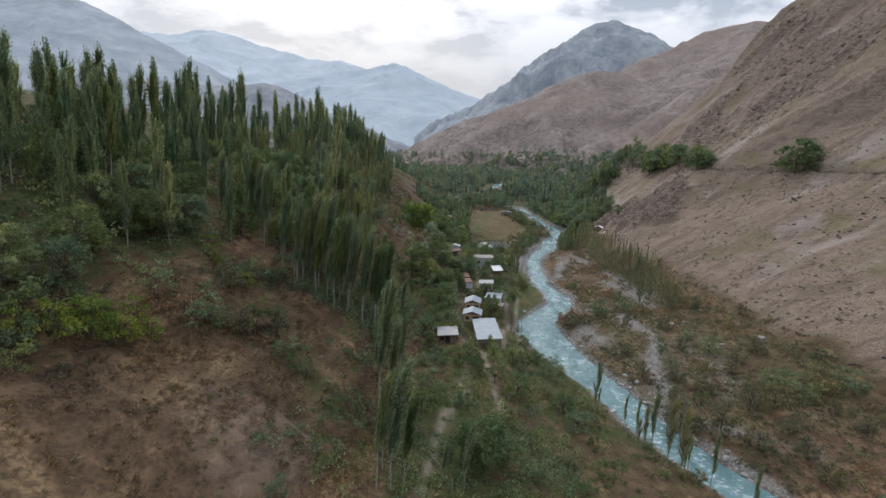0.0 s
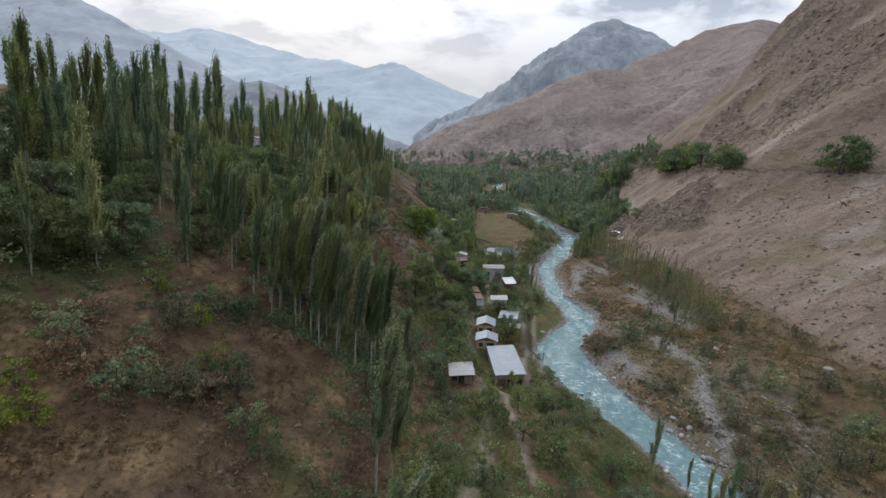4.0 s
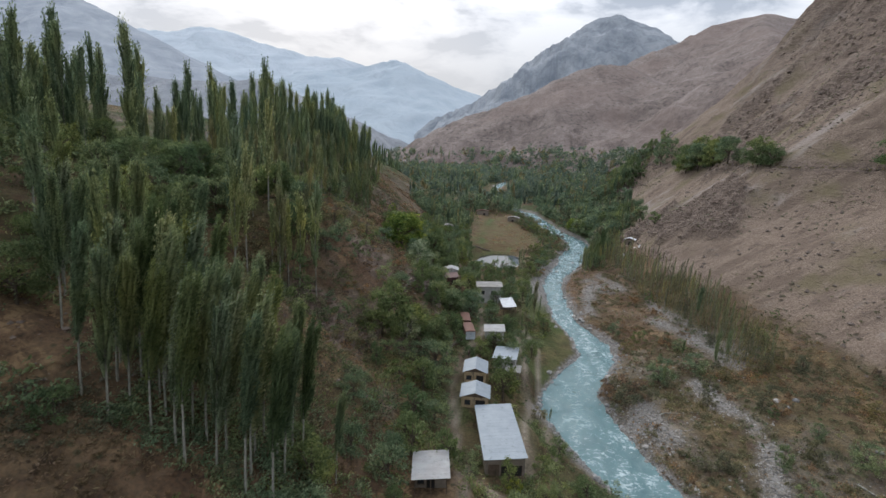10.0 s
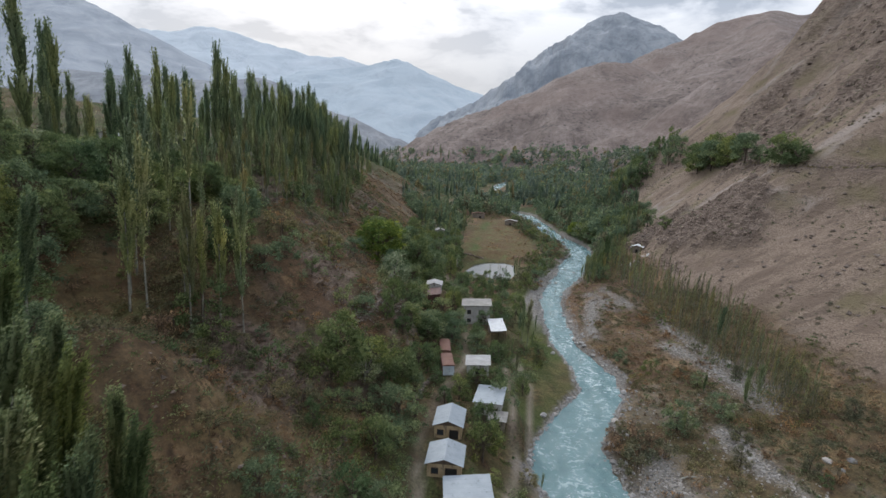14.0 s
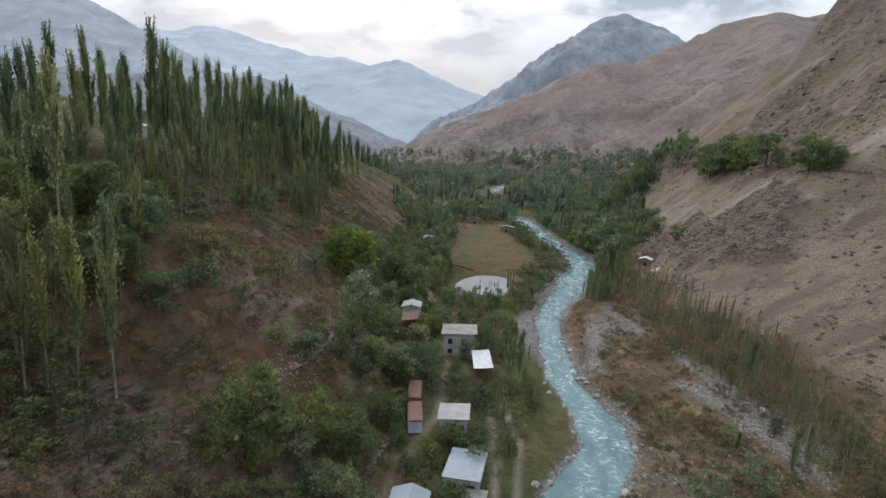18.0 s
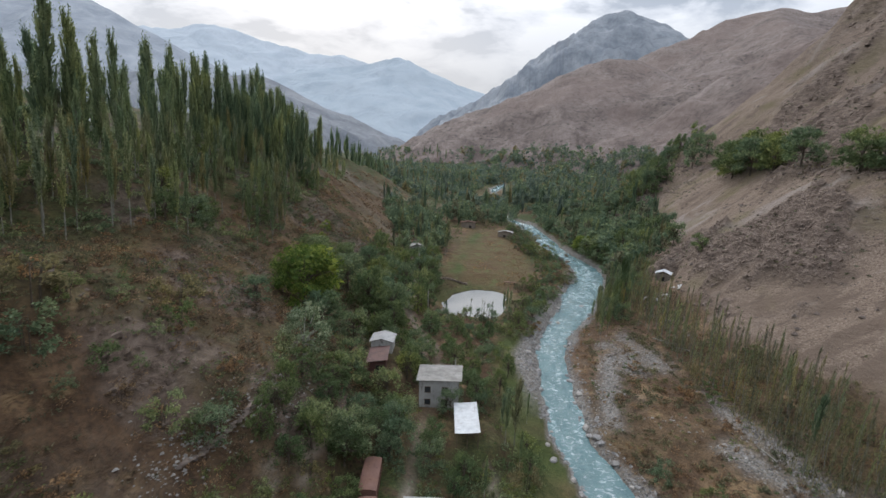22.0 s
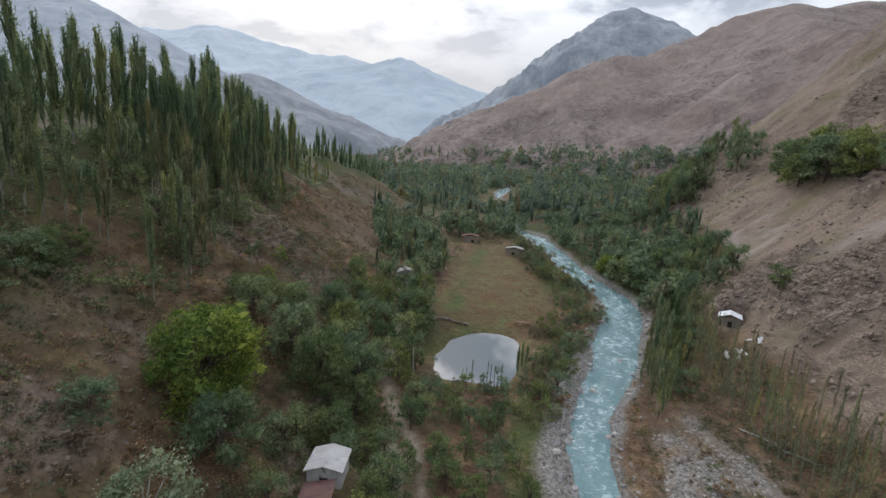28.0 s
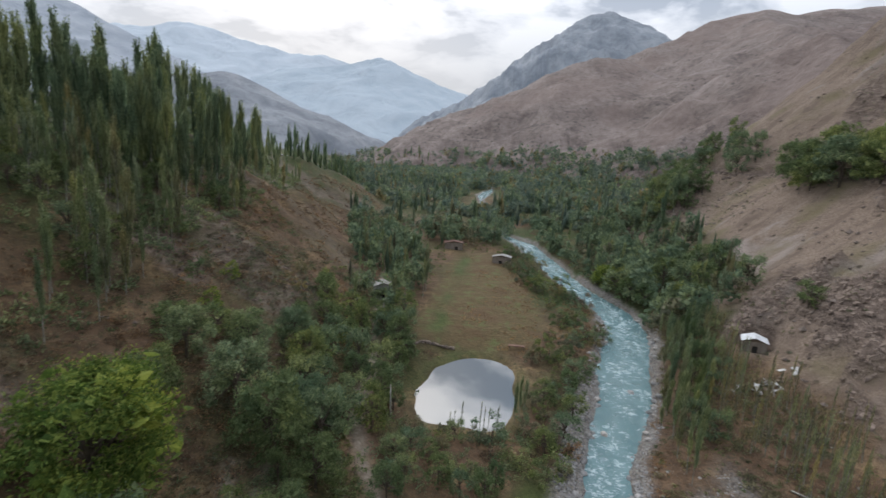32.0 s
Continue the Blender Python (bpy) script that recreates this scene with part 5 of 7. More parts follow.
# far woods on the valley floor, low scrub and tussocks: nobody could count them
def lumps(x, y, z, tall, wide, n, leaf, slim=0.48, count=9):
    """One distant crown: many small leafy clumps heaped into an uneven dome. Returns its leaves."""
    quads = []
    for k in range(count):
        m = max(3, n // count)
        v = rng.normal(size=(m, 3))
        v /= np.linalg.norm(v, axis=1, keepdims=True)
        v[:, 2] = np.abs(v[:, 2]) * 1.2 - 0.2
        high, a = rng.uniform(0.22, 0.90), rng.uniform(0, 2 * np.pi)
        off = wide * rng.uniform(0.2, 0.85) * math.sqrt(1 - high * high)
        r = wide * rng.uniform(0.30, 0.52)
        c = np.array([x + math.cos(a) * off, y + math.sin(a) * off, z + tall * high - 0.3 * r])
        size = np.array([r, r, r * rng.uniform(0.8, 1.2)])
        quads.append(leaf_quads(c + v * size * rng.uniform(0.40, 1.18, (m, 1)), skin(v) * 0.7 + v * 0.5, leaf, 0.45, slim))
        quads.append(inner_sprays(c, size, 9, 0.42))
    return quads, []


def column(x, y, z, tall, wide, n=14):
    """One distant poplar: pointed tufts and leaves."""
    foot, shells, quads = np.array([x, y, z]), [], []
    for f, w in ((0.0, 0.8), (0.16, 1.0), (0.34, 0.85), (0.52, 0.7)):
        o = np.array([rng.normal() * 0.3 * wide, rng.normal() * 0.3 * wide, f * tall])
        way = np.array([0.04 * tall, 0.0, tall * min(0.46, 1.0 - f)])
        shells.append(tuft(foot + o, way, wide * w * 0.75, 5))
        v = rng.normal(size=(n, 3)) * np.array([0.6, 0.6, 0.0]) * wide * w
        quads.append(leaf_quads(foot + o + way * rng.uniform(0.1, 1.05, (n, 1)) + v, np.tile(np.array([0.2, 0, 1.0]), (n, 1)), 0.14 * wide + 0.12, 0.3, 0.3))
    return quads, shells


def far_woods(share):
    """Crowns of the woods up the valley: a share of them, picked by chance."""
    quads, shells, chance = [], [], random.Random(41)

    def grow_one(made):
        quads.extend(made[0])
        shells.extend(made[1])

    for _ in range(3400):
        y = 440 + 860 * chance.random() ** 1.15
        x = chance.uniform(float(WEST(y)) - 14 - 30 * (y > 640), float(EAST(y)) + 55)
        mine, slim = share[0] <= chance.random() < share[1], chance.random() < 0.20
        a, b = chance.uniform(6, 13), chance.uniform(3.4, 7)
        if not mine or river_gap(x, y) < (1.5 if 655 < y < 718 else -0.5) or (-47 < x < -15 and 540 < y < 722):
            continue
        z = ground(x, y)
        if z > float(WATER_Z(y)) + 32 or (y < 640 and at_noise(x, y, 34, 97) < -0.16):
            continue
        grow = 1 + 0.9 * at_noise(x, y, 50, 91)
        if slim:
            grow_one(column(x, y, z, a + 7, b * 0.26))
        else:
            grow_one(lumps(x, y, z - 0.8, a * grow + 4 * (y > 700), b * grow * 1.2 + 1.5 * (y > 700), 220 if y < 600 else 52, 0.32 if y < 600 else 0.6, 0.5, 8 if y < 600 else 4))
    for _ in range(800):
        y = chance.uniform(740, 1010)
        x, a, b = chance.uniform(float(WEST(y)) + 20, float(EAST(y)) + 90), chance.uniform(9, 16), chance.uniform(5, 9)
        if share[0] <= chance.random() < share[1] and ground(x, y) < float(WATER_Z(y)) + 42:
            grow_one(lumps(x, y, ground(x, y) - 0.5, a * 1.2, b * 1.15, 64, 0.7, 0.5, 5))
    for y in np.arange(436, 535, 3.2):
        if share[0] <= chance.random() < share[1]:
            x = float(RIVER_LINE(y)) + chance.choice((-1.6, 1.8)) + chance.gauss(0, 0.7)
            grow_one(lumps(x, float(y), ground(x, float(y)), chance.uniform(6, 10), chance.uniform(3, 4.5), 90, 0.22, 0.5))
    return np.concatenate(quads), shells


def crest_poplars():
    quads, shells = [], []
    for x, y in CREST:
        q, s = column(x, y, ground(x, y), pick.uniform(12, 23), pick.uniform(0.9, 1.9), 40)
        quads += q
        shells += s
    return np.concatenate(quads), shells


def river_woods(x0, x1, y0, y1, count, accept, share, leaf=0.21):
    """Crowns of the riverside woods: a share of them, picked by chance."""
    quads, shells, chance = [], [], random.Random(31)
    for _ in range(count):
        x, y = chance.uniform(x0, x1), chance.uniform(y0, y1)
        mine, slim = share[0] <= chance.random() < share[1], chance.random() < 0.12
        if accept(x, y) and mine:
            grow = 1 + 0.8 * at_noise(x, y, 30, 93)
            if slim:
                q, s = column(x, y, ground(x, y), chance.uniform(9, 15), chance.uniform(0.6, 1.0), 30)
            else:
                q, s = lumps(x, y, ground(x, y), chance.uniform(7, 12.5) * grow, chance.uniform(3.2, 5.2) * grow, 400, leaf, 0.45, 11)
            quads += q
            shells += s
    return np.concatenate(quads), shells


def east_woods(x, y):
    return x > float(RIVER_LINE(y)) and river_gap(x, y) > 2.4 and x < float(EAST(y)) + 13 * float(step(302, 318, y)) and at_noise(x, y, 26, 95) > -0.30


def west_woods(x, y):
    if y > 402:
        return x < float(RIVER_LINE(y)) - 4.5 and west_gap(x, y) < 3 and at_noise(x, y, 26, 96) > -0.2
    return -25 < west_gap(x, y) < 5 and not open_plot(x, y) and x < -0.12 * y + 8


def both_banks(share):
    east, west = river_woods(8, 84, 300, 470, 560, east_woods, share), river_woods(-115, 0, 303, 445, 560, west_woods, share)
    return np.concatenate([east[0], west[0]]), east[1] + west[1]


def scrub(count, accept, x0, x1, y0, y1, size, leaf, per, slim=0.40):
    """Low growth: leafy sprays heaped round each foot, thinning outwards."""
    quads = []
    for _ in range(count):
        x, y = pick.uniform(x0, x1), pick.uniform(y0, y1)
        if not accept(x, y):
            continue
        s = size * pick.uniform(0.4, 1.0) * pick.uniform(0.8, 1.5)
        v = rng.normal(size=(per, 3))
        v /= np.linalg.norm(v, axis=1, keepdims=True)
        v[:, 2] = np.abs(v[:, 2])
        squash = np.array([s * pick.uniform(0.7, 1.4), s * pick.uniform(0.7, 1.4), s * pick.uniform(0.45, 0.9)])
        spread = rng.uniform(0.15, 1.0, (per, 1)) ** 0.7 * (1 + 0.35 * np.sin(3 * np.arctan2(v[:, 1:2], v[:, 0:1]) + s * 40))
        quads.append(leaf_quads(np.array([x, y, ground(x, y)]) + v * squash * spread, skin(v) * 0.5 + v * 0.6 + np.array([0.2, 0, 0.2]), leaf * (s / size) ** 0.5, 0.5, slim))
    return np.concatenate(quads), ()


def stuff(name, made, material, label, category):
    tagged(new(name, quads_mesh(name, made[0], material, made[1])), label, category, kind="stuff")


def floor_plot(x, y):
    if 164 < y < 252 and x < float(RIVER_LINE(y)) and river_gap(x, y) < 9:
        return False
    return not open_plot(x, y) and river_gap(x, y) > 2 and x < float(EAST(y))


def east_bank(x, y):
    return x > float(RIVER_LINE(y)) + 7 and x < float(EAST(y)) + 4 and cover(x, y, "gravel") < 0.35


for share, leaves, label in (((0, 0.5), LEAF_HAZED, "distant blue-green woods on the valley floor"), ((0.5, 0.88), LEAF_WOODS, "distant green woods on the valley floor"), ((0.88, 1), LEAF_OLIVE, "distant khaki trees on the valley floor")):
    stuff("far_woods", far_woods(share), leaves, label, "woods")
for share, leaves, label in (((0, 0.42), LEAF_WOODS, "green riverside woods"), ((0.42, 0.88), LEAF_WOODS, "dark green riverside woods"), ((0.88, 1), LEAF_OLIVE, "olive willows among the riverside woods")):
    stuff("river_woods", both_banks(share), leaves, label, "woods")
stuff("garden_growth", scrub(3600, lambda x, y: floor_plot(x, y) and free(x, y, 0.2) and river_gap(x, y) > 3 and x < float(RIVER_LINE(y)) and west_gap(x, y) < 11 and at_noise(x, y, 11, 44) > -0.10, -34, 24, 52, 262, 1.0, 0.174, 50), LEAF_GREEN,
      "green bushes and saplings crowding the gardens", "undergrowth")
stuff("dark_growth", scrub(3000, lambda x, y: floor_plot(x, y) and free(x, y, 0.4) and river_gap(x, y) > 6 and x < float(RIVER_LINE(y)) and west_gap(x, y) < 16 and at_noise(x, y, 11, 45) > -0.12, -36, 16, 52, 262, 1.5, 0.209, 75), LEAF_DARK,
      "dark leafy thicket between the houses", "undergrowth")
stuff("bank_reeds", scrub(2600, lambda x, y: 1.2 < river_gap(x, y) < 7 and x > float(RIVER_LINE(y)) and at_noise(x, y, 9, 46) > -0.15, 8, 60, 96, 275, 0.55, 0.30, 22, 0.12), LEAF_RUST, "rust-coloured reeds along the water", "reeds")
stuff("thorn_cover", scrub(9500, lambda x, y: 2 < west_gap(x, y) and woods_gap(x, y) < 1 and y > 100 and at_noise(x, y, 12, 48) > -0.12, -135, -16, 100, 520, 1.0, 0.209, 55), LEAF_RUST, "brown thorn cushions covering the eroded hillside", "scrub")
stuff("crest_poplars", crest_poplars(), LEAF_DARK, "dark poplars standing along the crest up the valley", "woods")
stuff("straw_grass", scrub(15000, lambda x, y: 0 < west_gap(x, y) and woods_gap(x, y) < 2 and at_noise(x, y, 7, 62) > -0.06, -86, -10, 40, 320, 0.42, 0.27, 11, 0.12), LEAF_STRAW, "tufts of straw-coloured grass on the dry hillside", "grass")
stuff("meadow_straw", scrub(9000, lambda x, y: 2 < west_gap(x, y) and woods_gap(x, y) < 1 and at_noise(x, y, 6, 63) > -0.08 and at_noise(x, y, 1.8, 65) > -0.05, -64, -12, 36, 108, 0.55, 0.30, 9, 0.20), LEAF_STRAW, "dry straw-coloured grass of the sloping meadow", "grass")
stuff("meadow_rust", scrub(3400, lambda x, y: 2 < west_gap(x, y) and woods_gap(x, y) < 1 and at_noise(x, y, 9, 67) > 0.0, -64, -12, 36, 108, 0.60, 0.16, 22), LEAF_RUST, "rust-brown weeds of the sloping meadow", "weeds")
stuff("slope_scrub", scrub(5200, lambda x, y: x > float(EAST(y)) + 2 and at_noise(x, y, 24, 29) > -0.02, 40, 210, 110, 430, 0.62, 0.209, 25), LEAF_OLIVE, "small dark scrub dotted over the scree slope", "scrub")
stuff("high_scrub", scrub(4600, lambda x, y: x > float(EAST(y)) + 40 and at_noise(x, y, 40, 30) > -0.12, 85, 330, 230, 620, 0.75, 0.244, 18), LEAF_OLIVE, "dark shrubs dotted in rows over the high slope", "scrub")
stuff("dry_scrub", scrub(9000, lambda x, y: (x < float(WEST(y)) or x > float(RIVER_LINE(y)) + 7) and x < float(EAST(y)) and at_noise(x, y, 9, 33) > -0.10, -95, 95, 40, 330, 0.58, 0.162, 32), LEAF_RUST,
      "dry red-brown weeds and low thorn scrub", "scrub")
stuff("green_scrub", scrub(2400, lambda x, y: floor_plot(x, y) and west_gap(x, y) < 60 and at_noise(x, y, 10, 37) > -0.02, -80, 80, 44, 330, 0.62, 0.174, 32), LEAF_GREEN, "low green weeds and grass tufts", "scrub")
stuff("undergrowth", scrub(3400, lambda x, y: floor_plot(x, y) and free(x, y, 0.3) and river_gap(x, y) > 3 and west_gap(x, y) < 12 and x < float(RIVER_LINE(y)) + 60 * (y > 290) and at_noise(x, y, 13, 43) > -0.08, -60, 80, 60, 420, 1.35, 0.220, 50), LEAF_GREEN,
      "dense green undergrowth of weeds and saplings on the valley floor", "undergrowth")
stuff("hill_thicket", scrub(5200, lambda x, y: -1.5 < woods_gap(x, y) < 62 and at_noise(x, y, 16, 47) > -0.26, -160, -28, 40, 430, 2.2, 0.348, 69), LEAF_DARK, "dark green thicket under the poplars on the hillside", "thicket")
stuff("hill_brush", scrub(2600, lambda x, y: -3 < woods_gap(x, y) < 40 and at_noise(x, y, 13, 49) > 0.02, -140, -28, 40, 400, 1.7, 0.255, 55), LEAF_GREEN, "bright green brush along the edge of the hillside woods", "thicket")
stuff("grove_undergrowth", scrub(520, lambda x, y: west_gap(x, y) > 2 and 94.5 + 0.15 * (x + 22) < y and at_noise(x, y, 9, 72) > -0.25, -47, -23, 94, 110, 1.7, 0.22, 70), LEAF_DARK, "dark undergrowth between the stems of the grove", "undergrowth")
stuff("meadow_brush", scrub(700, lambda x, y: -8 < woods_gap(x, y) < 2 and at_noise(x, y, 9, 64) > -0.08, -64, -26, 42, 104, 1.15, 0.174, 80), LEAF_OLIVE, "olive brush along the upper edge of the meadow", "thicket")
stuff("bank_thicket", scrub(5200, lambda x, y: east_bank(x, y) and at_noise(x, y, 14, 53) > -0.16, 20, 100, 80, 310, 1.0, 0.209, 55), LEAF_OLIVE, "olive-brown thicket on the stony east bank", "thicket")
stuff("bank_brush", scrub(1500, lambda x, y: east_bank(x, y) and at_noise(x, y, 12, 73) > 0.04, 20, 100, 84, 250, 1.5, 0.18, 56), LEAF_RUST, "russet brush between the trees of the stony bank", "brush")
stuff("bank_weeds", scrub(5200, lambda x, y: east_bank(x, y) and at_noise(x, y, 8, 54) > -0.16, 20, 100, 80, 310, 0.5, 0.157, 27), LEAF_KHAKI, "straw-coloured weeds on the stony east bank", "weeds")
stuff("slope_thicket", scrub(3600, lambda x, y: 3 < west_gap(x, y) and woods_gap(x, y) < 2 and y > 108 and at_noise(x, y, 15, 57) > -0.02, -90, -16, 105, 330, 1.25, 0.191, 46), LEAF_OLIVE, "olive thorn thicket on the eroded hillside", "thicket")
stuff("spur_thicket", scrub(900, lambda x, y: 7 < west_gap(x, y) and woods_gap(x, y) < 0 and at_noise(x, y, 12, 58) > -0.06, -56, -20, 108, 172, 1.5, 0.197, 119), LEAF_OLIVE, "grey-olive bushes matted over the spur", "thicket")
for leaves, seed, label in ((LEAF_OLIVE, 68, "grey-olive brush on the eroded hillside"), (LEAF_RUST, 69, "russet brush on the eroded hillside"), (LEAF_GREEN, 70, "dark green brush in the folds of the hillside")):
    stuff("hillside_brush", scrub(2600, lambda x, y: 1 < west_gap(x, y) and woods_gap(x, y) < 3 and at_noise(x, y, 13, seed) > (0.12 if seed == 70 else 0.02), -84, -17, 108, 330, 1.5, 0.16, 60), leaves, label, "brush")


def saplings(count):
    """Thin upright shoots between the rows of young poplars."""
    quads = []
    for _ in range(count):
        y = pick.uniform(176, 306)
        x = pick.uniform(24, 64)
        if not (9 < river_gap(x, y) and 24 + 0.22 * (300 - y) < x < float(EAST(y)) + 1) or at_noise(x, y, 8, 66) < -0.12:
            continue
        tall = pick.uniform(2.6, 6.8)
        f = rng.uniform(0.05, 1.0, (14, 1))
        at = np.array([x, y, ground(x, y)]) + np.array([0.05 * tall, 0, tall]) * f + rng.normal(size=(14, 3)) * np.array([0.16, 0.16, 0.1])
        quads.append(leaf_quads(at, np.tile(np.array([0.15, 0, 1.0]), (14, 1)), 0.30, 0.22, 0.16))
    return np.concatenate(quads), ()


stuff("plantation_weeds", scrub(1500, lambda x, y: 10 < river_gap(x, y) and 26 + 0.22 * (300 - y) < x < float(EAST(y)) + 1 and at_noise(x, y, 9, 74) > -0.05, 24, 64, 178, 306, 0.8, 0.15, 34), LEAF_GREEN, "green weeds under the young poplars", "weeds")
stuff("sapling_thicket", saplings(4600), LEAF_OLIVE, "thin olive saplings crowding between the young poplars", "saplings")
stuff("meadow_weeds", scrub(1800, lambda x, y: -31 < x < float(RIVER_LINE(y)) - 6 and not pond_gap(np.array([x]), np.array([y]))[0] < 1.2 and at_noise(x, y, 7, 59) > 0.02 - 0.02 * (x + 10), -31, 22, 294, 400, 0.5, 0.151, 18), LEAF_RUST,
      "rust-brown weeds standing in the fallow field", "weeds")
stuff("track_scrub", scrub(9000, lambda x, y: x > float(EAST(y)) + 8 and -0.3 < ground(x, y) - 49.2 < 1.6, 85, 150, 190, 420, 0.55, 0.186, 25), LEAF_OLIVE, "dark low scrub along the track", "scrub")


# ---- buildings ----
def part(name, bm, material, parent, label="", smooth=False):
    me = bpy.data.meshes.new(name)
    bm.to_mesh(me)
    bm.free()
    me.materials.append(material)
    if smooth:
        me.shade_smooth()
    ob = new(name, me)
    ob.parent = parent
    return tagged(ob, label)


def box(bm, x0, x1, y0, y1, z0, z1, bevel=0.0):
    vs = [bm.verts.new((x, y, z)) for z in (z0, z1) for x, y in ((x0, y0), (x1, y0), (x1, y1), (x0, y1))]
    fs = [(3, 2, 1, 0), (4, 5, 6, 7), (0, 1, 5, 4), (1, 2, 6, 5), (2, 3, 7, 6), (3, 0, 4, 7)]
    made = [bm.faces.new([vs[i] for i in f]) for f in fs]
    if bevel:
        bmesh.ops.bevel(bm, geom=list({e for f in made for e in f.edges}), offset=bevel, segments=1, affect="EDGES")
    return bm


def boxes(*rows, bevel=0.0):
    bm = bmesh.new()
    for r in rows:
        box(bm, *r, bevel=bevel)
    return bm


def sheet_metal(name, dark, light, rough, metal, rust=0.0):
    m = Mat(name, rough, metal, 0.4)
    base = m.ramp(m.noise(1.6, 4, 0.6), (0.3, dark), (0.7, light))
    base = m.mix(m.mask(m.noise(0.7, 5, 0.7), 0.56, 0.70), base, tuple(0.72 * v for v in dark))
    if rust:
        base = m.mix(m.math("MULTIPLY", m.mask(m.noise(2.4, 5, 0.7, 0.5), 0.44, 0.60), rust), base, (0.17, 0.085, 0.05))
    m.color(base)
    m.bump(m.noise(0.35, 3), 0.015)
    return m.done()


def plaster(name, dark, light, stain=(0.11, 0.095, 0.08)):
    m = Mat(name, 0.95, 0, 0.15)
    base = m.ramp(m.noise(1.2, 5, 0.6), (0.3, dark), (0.7, light))
    m.color(m.mix(m.mask(m.noise(0.8, 5, 0.7, 0.3, (1, 1, 0.35)), 0.52, 0.72), base, stain))
    m.bump(m.noise(0.12, 5, 0.7), 0.02)
    return m.done()


ROOF_GREY = sheet_metal("galvanised_roof", (0.205, 0.235, 0.262), (0.255, 0.288, 0.315), 0.55, 0.1)
ROOF_PALE = sheet_metal("pale_slate_sheet", (0.26, 0.26, 0.26), (0.36, 0.36, 0.35), 0.75, 0.0, 0.12)
ROOF_SLATE = sheet_metal("weathered_slab", (0.175, 0.166, 0.152), (0.31, 0.298, 0.275), 0.9, 0.0, 0.05)
ROOF_RUST = sheet_metal("rusted_sheet", (0.115, 0.060, 0.046), (0.185, 0.102, 0.080), 0.8, 0.1, 0.4)
ROOF_RED = sheet_metal("dark_red_sheet", (0.050, 0.019, 0.018), (0.082, 0.034, 0.031), 0.7, 0.1, 0.2)
WALL_PALE = plaster("whitewashed_plaster", (0.30, 0.295, 0.28), (0.43, 0.42, 0.40))
WALL_TAN = plaster("ochre_clay_wall", (0.30, 0.225, 0.13), (0.44, 0.34, 0.21))
WALL_MUD = plaster("grey_mud_wall", (0.16, 0.135, 0.11), (0.26, 0.22, 0.18))
WALL_BLUE = sheet_metal("pale_blue_steel", (0.36, 0.42, 0.47), (0.52, 0.58, 0.62), 0.6, 0.1, 0.25)
TARP = plaster("white_plastic_sheeting", (0.44, 0.45, 0.46), (0.62, 0.63, 0.63), (0.40, 0.39, 0.37))
WOOD = plaster("weathered_timber", (0.085, 0.062, 0.045), (0.17, 0.13, 0.095), (0.05, 0.04, 0.03))
# near-black colour of doorway panels, painted for the shade indoors
DOORWAY_SHADE = Mat("doorway_shade", 0.9).color((0.018, 0.017, 0.016)).done()
GLASS = Mat("window_glass", 0.08, 0, 0.5).color((0.03, 0.035, 0.04)).done()


def roof_point(kind, u, v, w, l, eave, rise):
    """Height of the roof at u across (-1 to 1) and v along."""
    if kind == "gable":
        return eave + rise * (1 - abs(u))
    if kind == "side":
        return eave + rise * (0.5 + 0.5 * u)
    return eave + rise * (0.5 + 0.5 * v)


def roof_sheets(house, kind, w, l, eave, rise, material, pitch=0.95, over=0.35, sag=0.0):
    """Overlapping metal sheets with a raised seam, each a piece of its own."""
    half, run = w / 2 + over, l / 2 + over
    count = max(3, round(2 * run / pitch))
    sides = ((-1, 0), (0, 1)) if kind == "gable" else ((-1, 1),)
    for k in range(count):
        y0, y1 = -run + 2 * run * k / count, -run + 2 * run * (k + 1) / count
        for a, b in sides:
            bm = bmesh.new()
            jit = pick.uniform(0, 0.004)
            rows = []
            for y in (y0, y0 + 0.06, y1 - 0.06, y1 + 0.03):
                lift_y = 0.012 if y in (y0, y1 + 0.03) else 0.0
                rows.append([(u * half, y, roof_point(kind, u, y / run, w, l, eave, rise) + jit + lift_y - sag * (1 - u * u)) for u in np.linspace(a, b, 4)])
            top = [[bm.verts.new(p) for p in row] for row in rows]
            under = [[bm.verts.new((p[0], p[1], p[2] - 0.035)) for p in row] for row in rows]
            for i in range(3):
                for j in range(3):
                    bm.faces.new((top[i][j], top[i][j + 1], top[i + 1][j + 1], top[i + 1][j]))
                    bm.faces.new((under[i + 1][j], under[i + 1][j + 1], under[i][j + 1], under[i][j]))
            for i in range(3):
                bm.faces.new((top[i][0], top[i + 1][0], under[i + 1][0], under[i][0]))
                bm.faces.new((top[i + 1][3], top[i][3], under[i][3], under[i + 1][3]))
            for j in range(3):
                bm.faces.new((top[0][j + 1], top[0][j], under[0][j], under[0][j + 1]))
                bm.faces.new((top[3][j], top[3][j + 1], under[3][j + 1], under[3][j]))
            part("roof_sheet", bm, material, house)


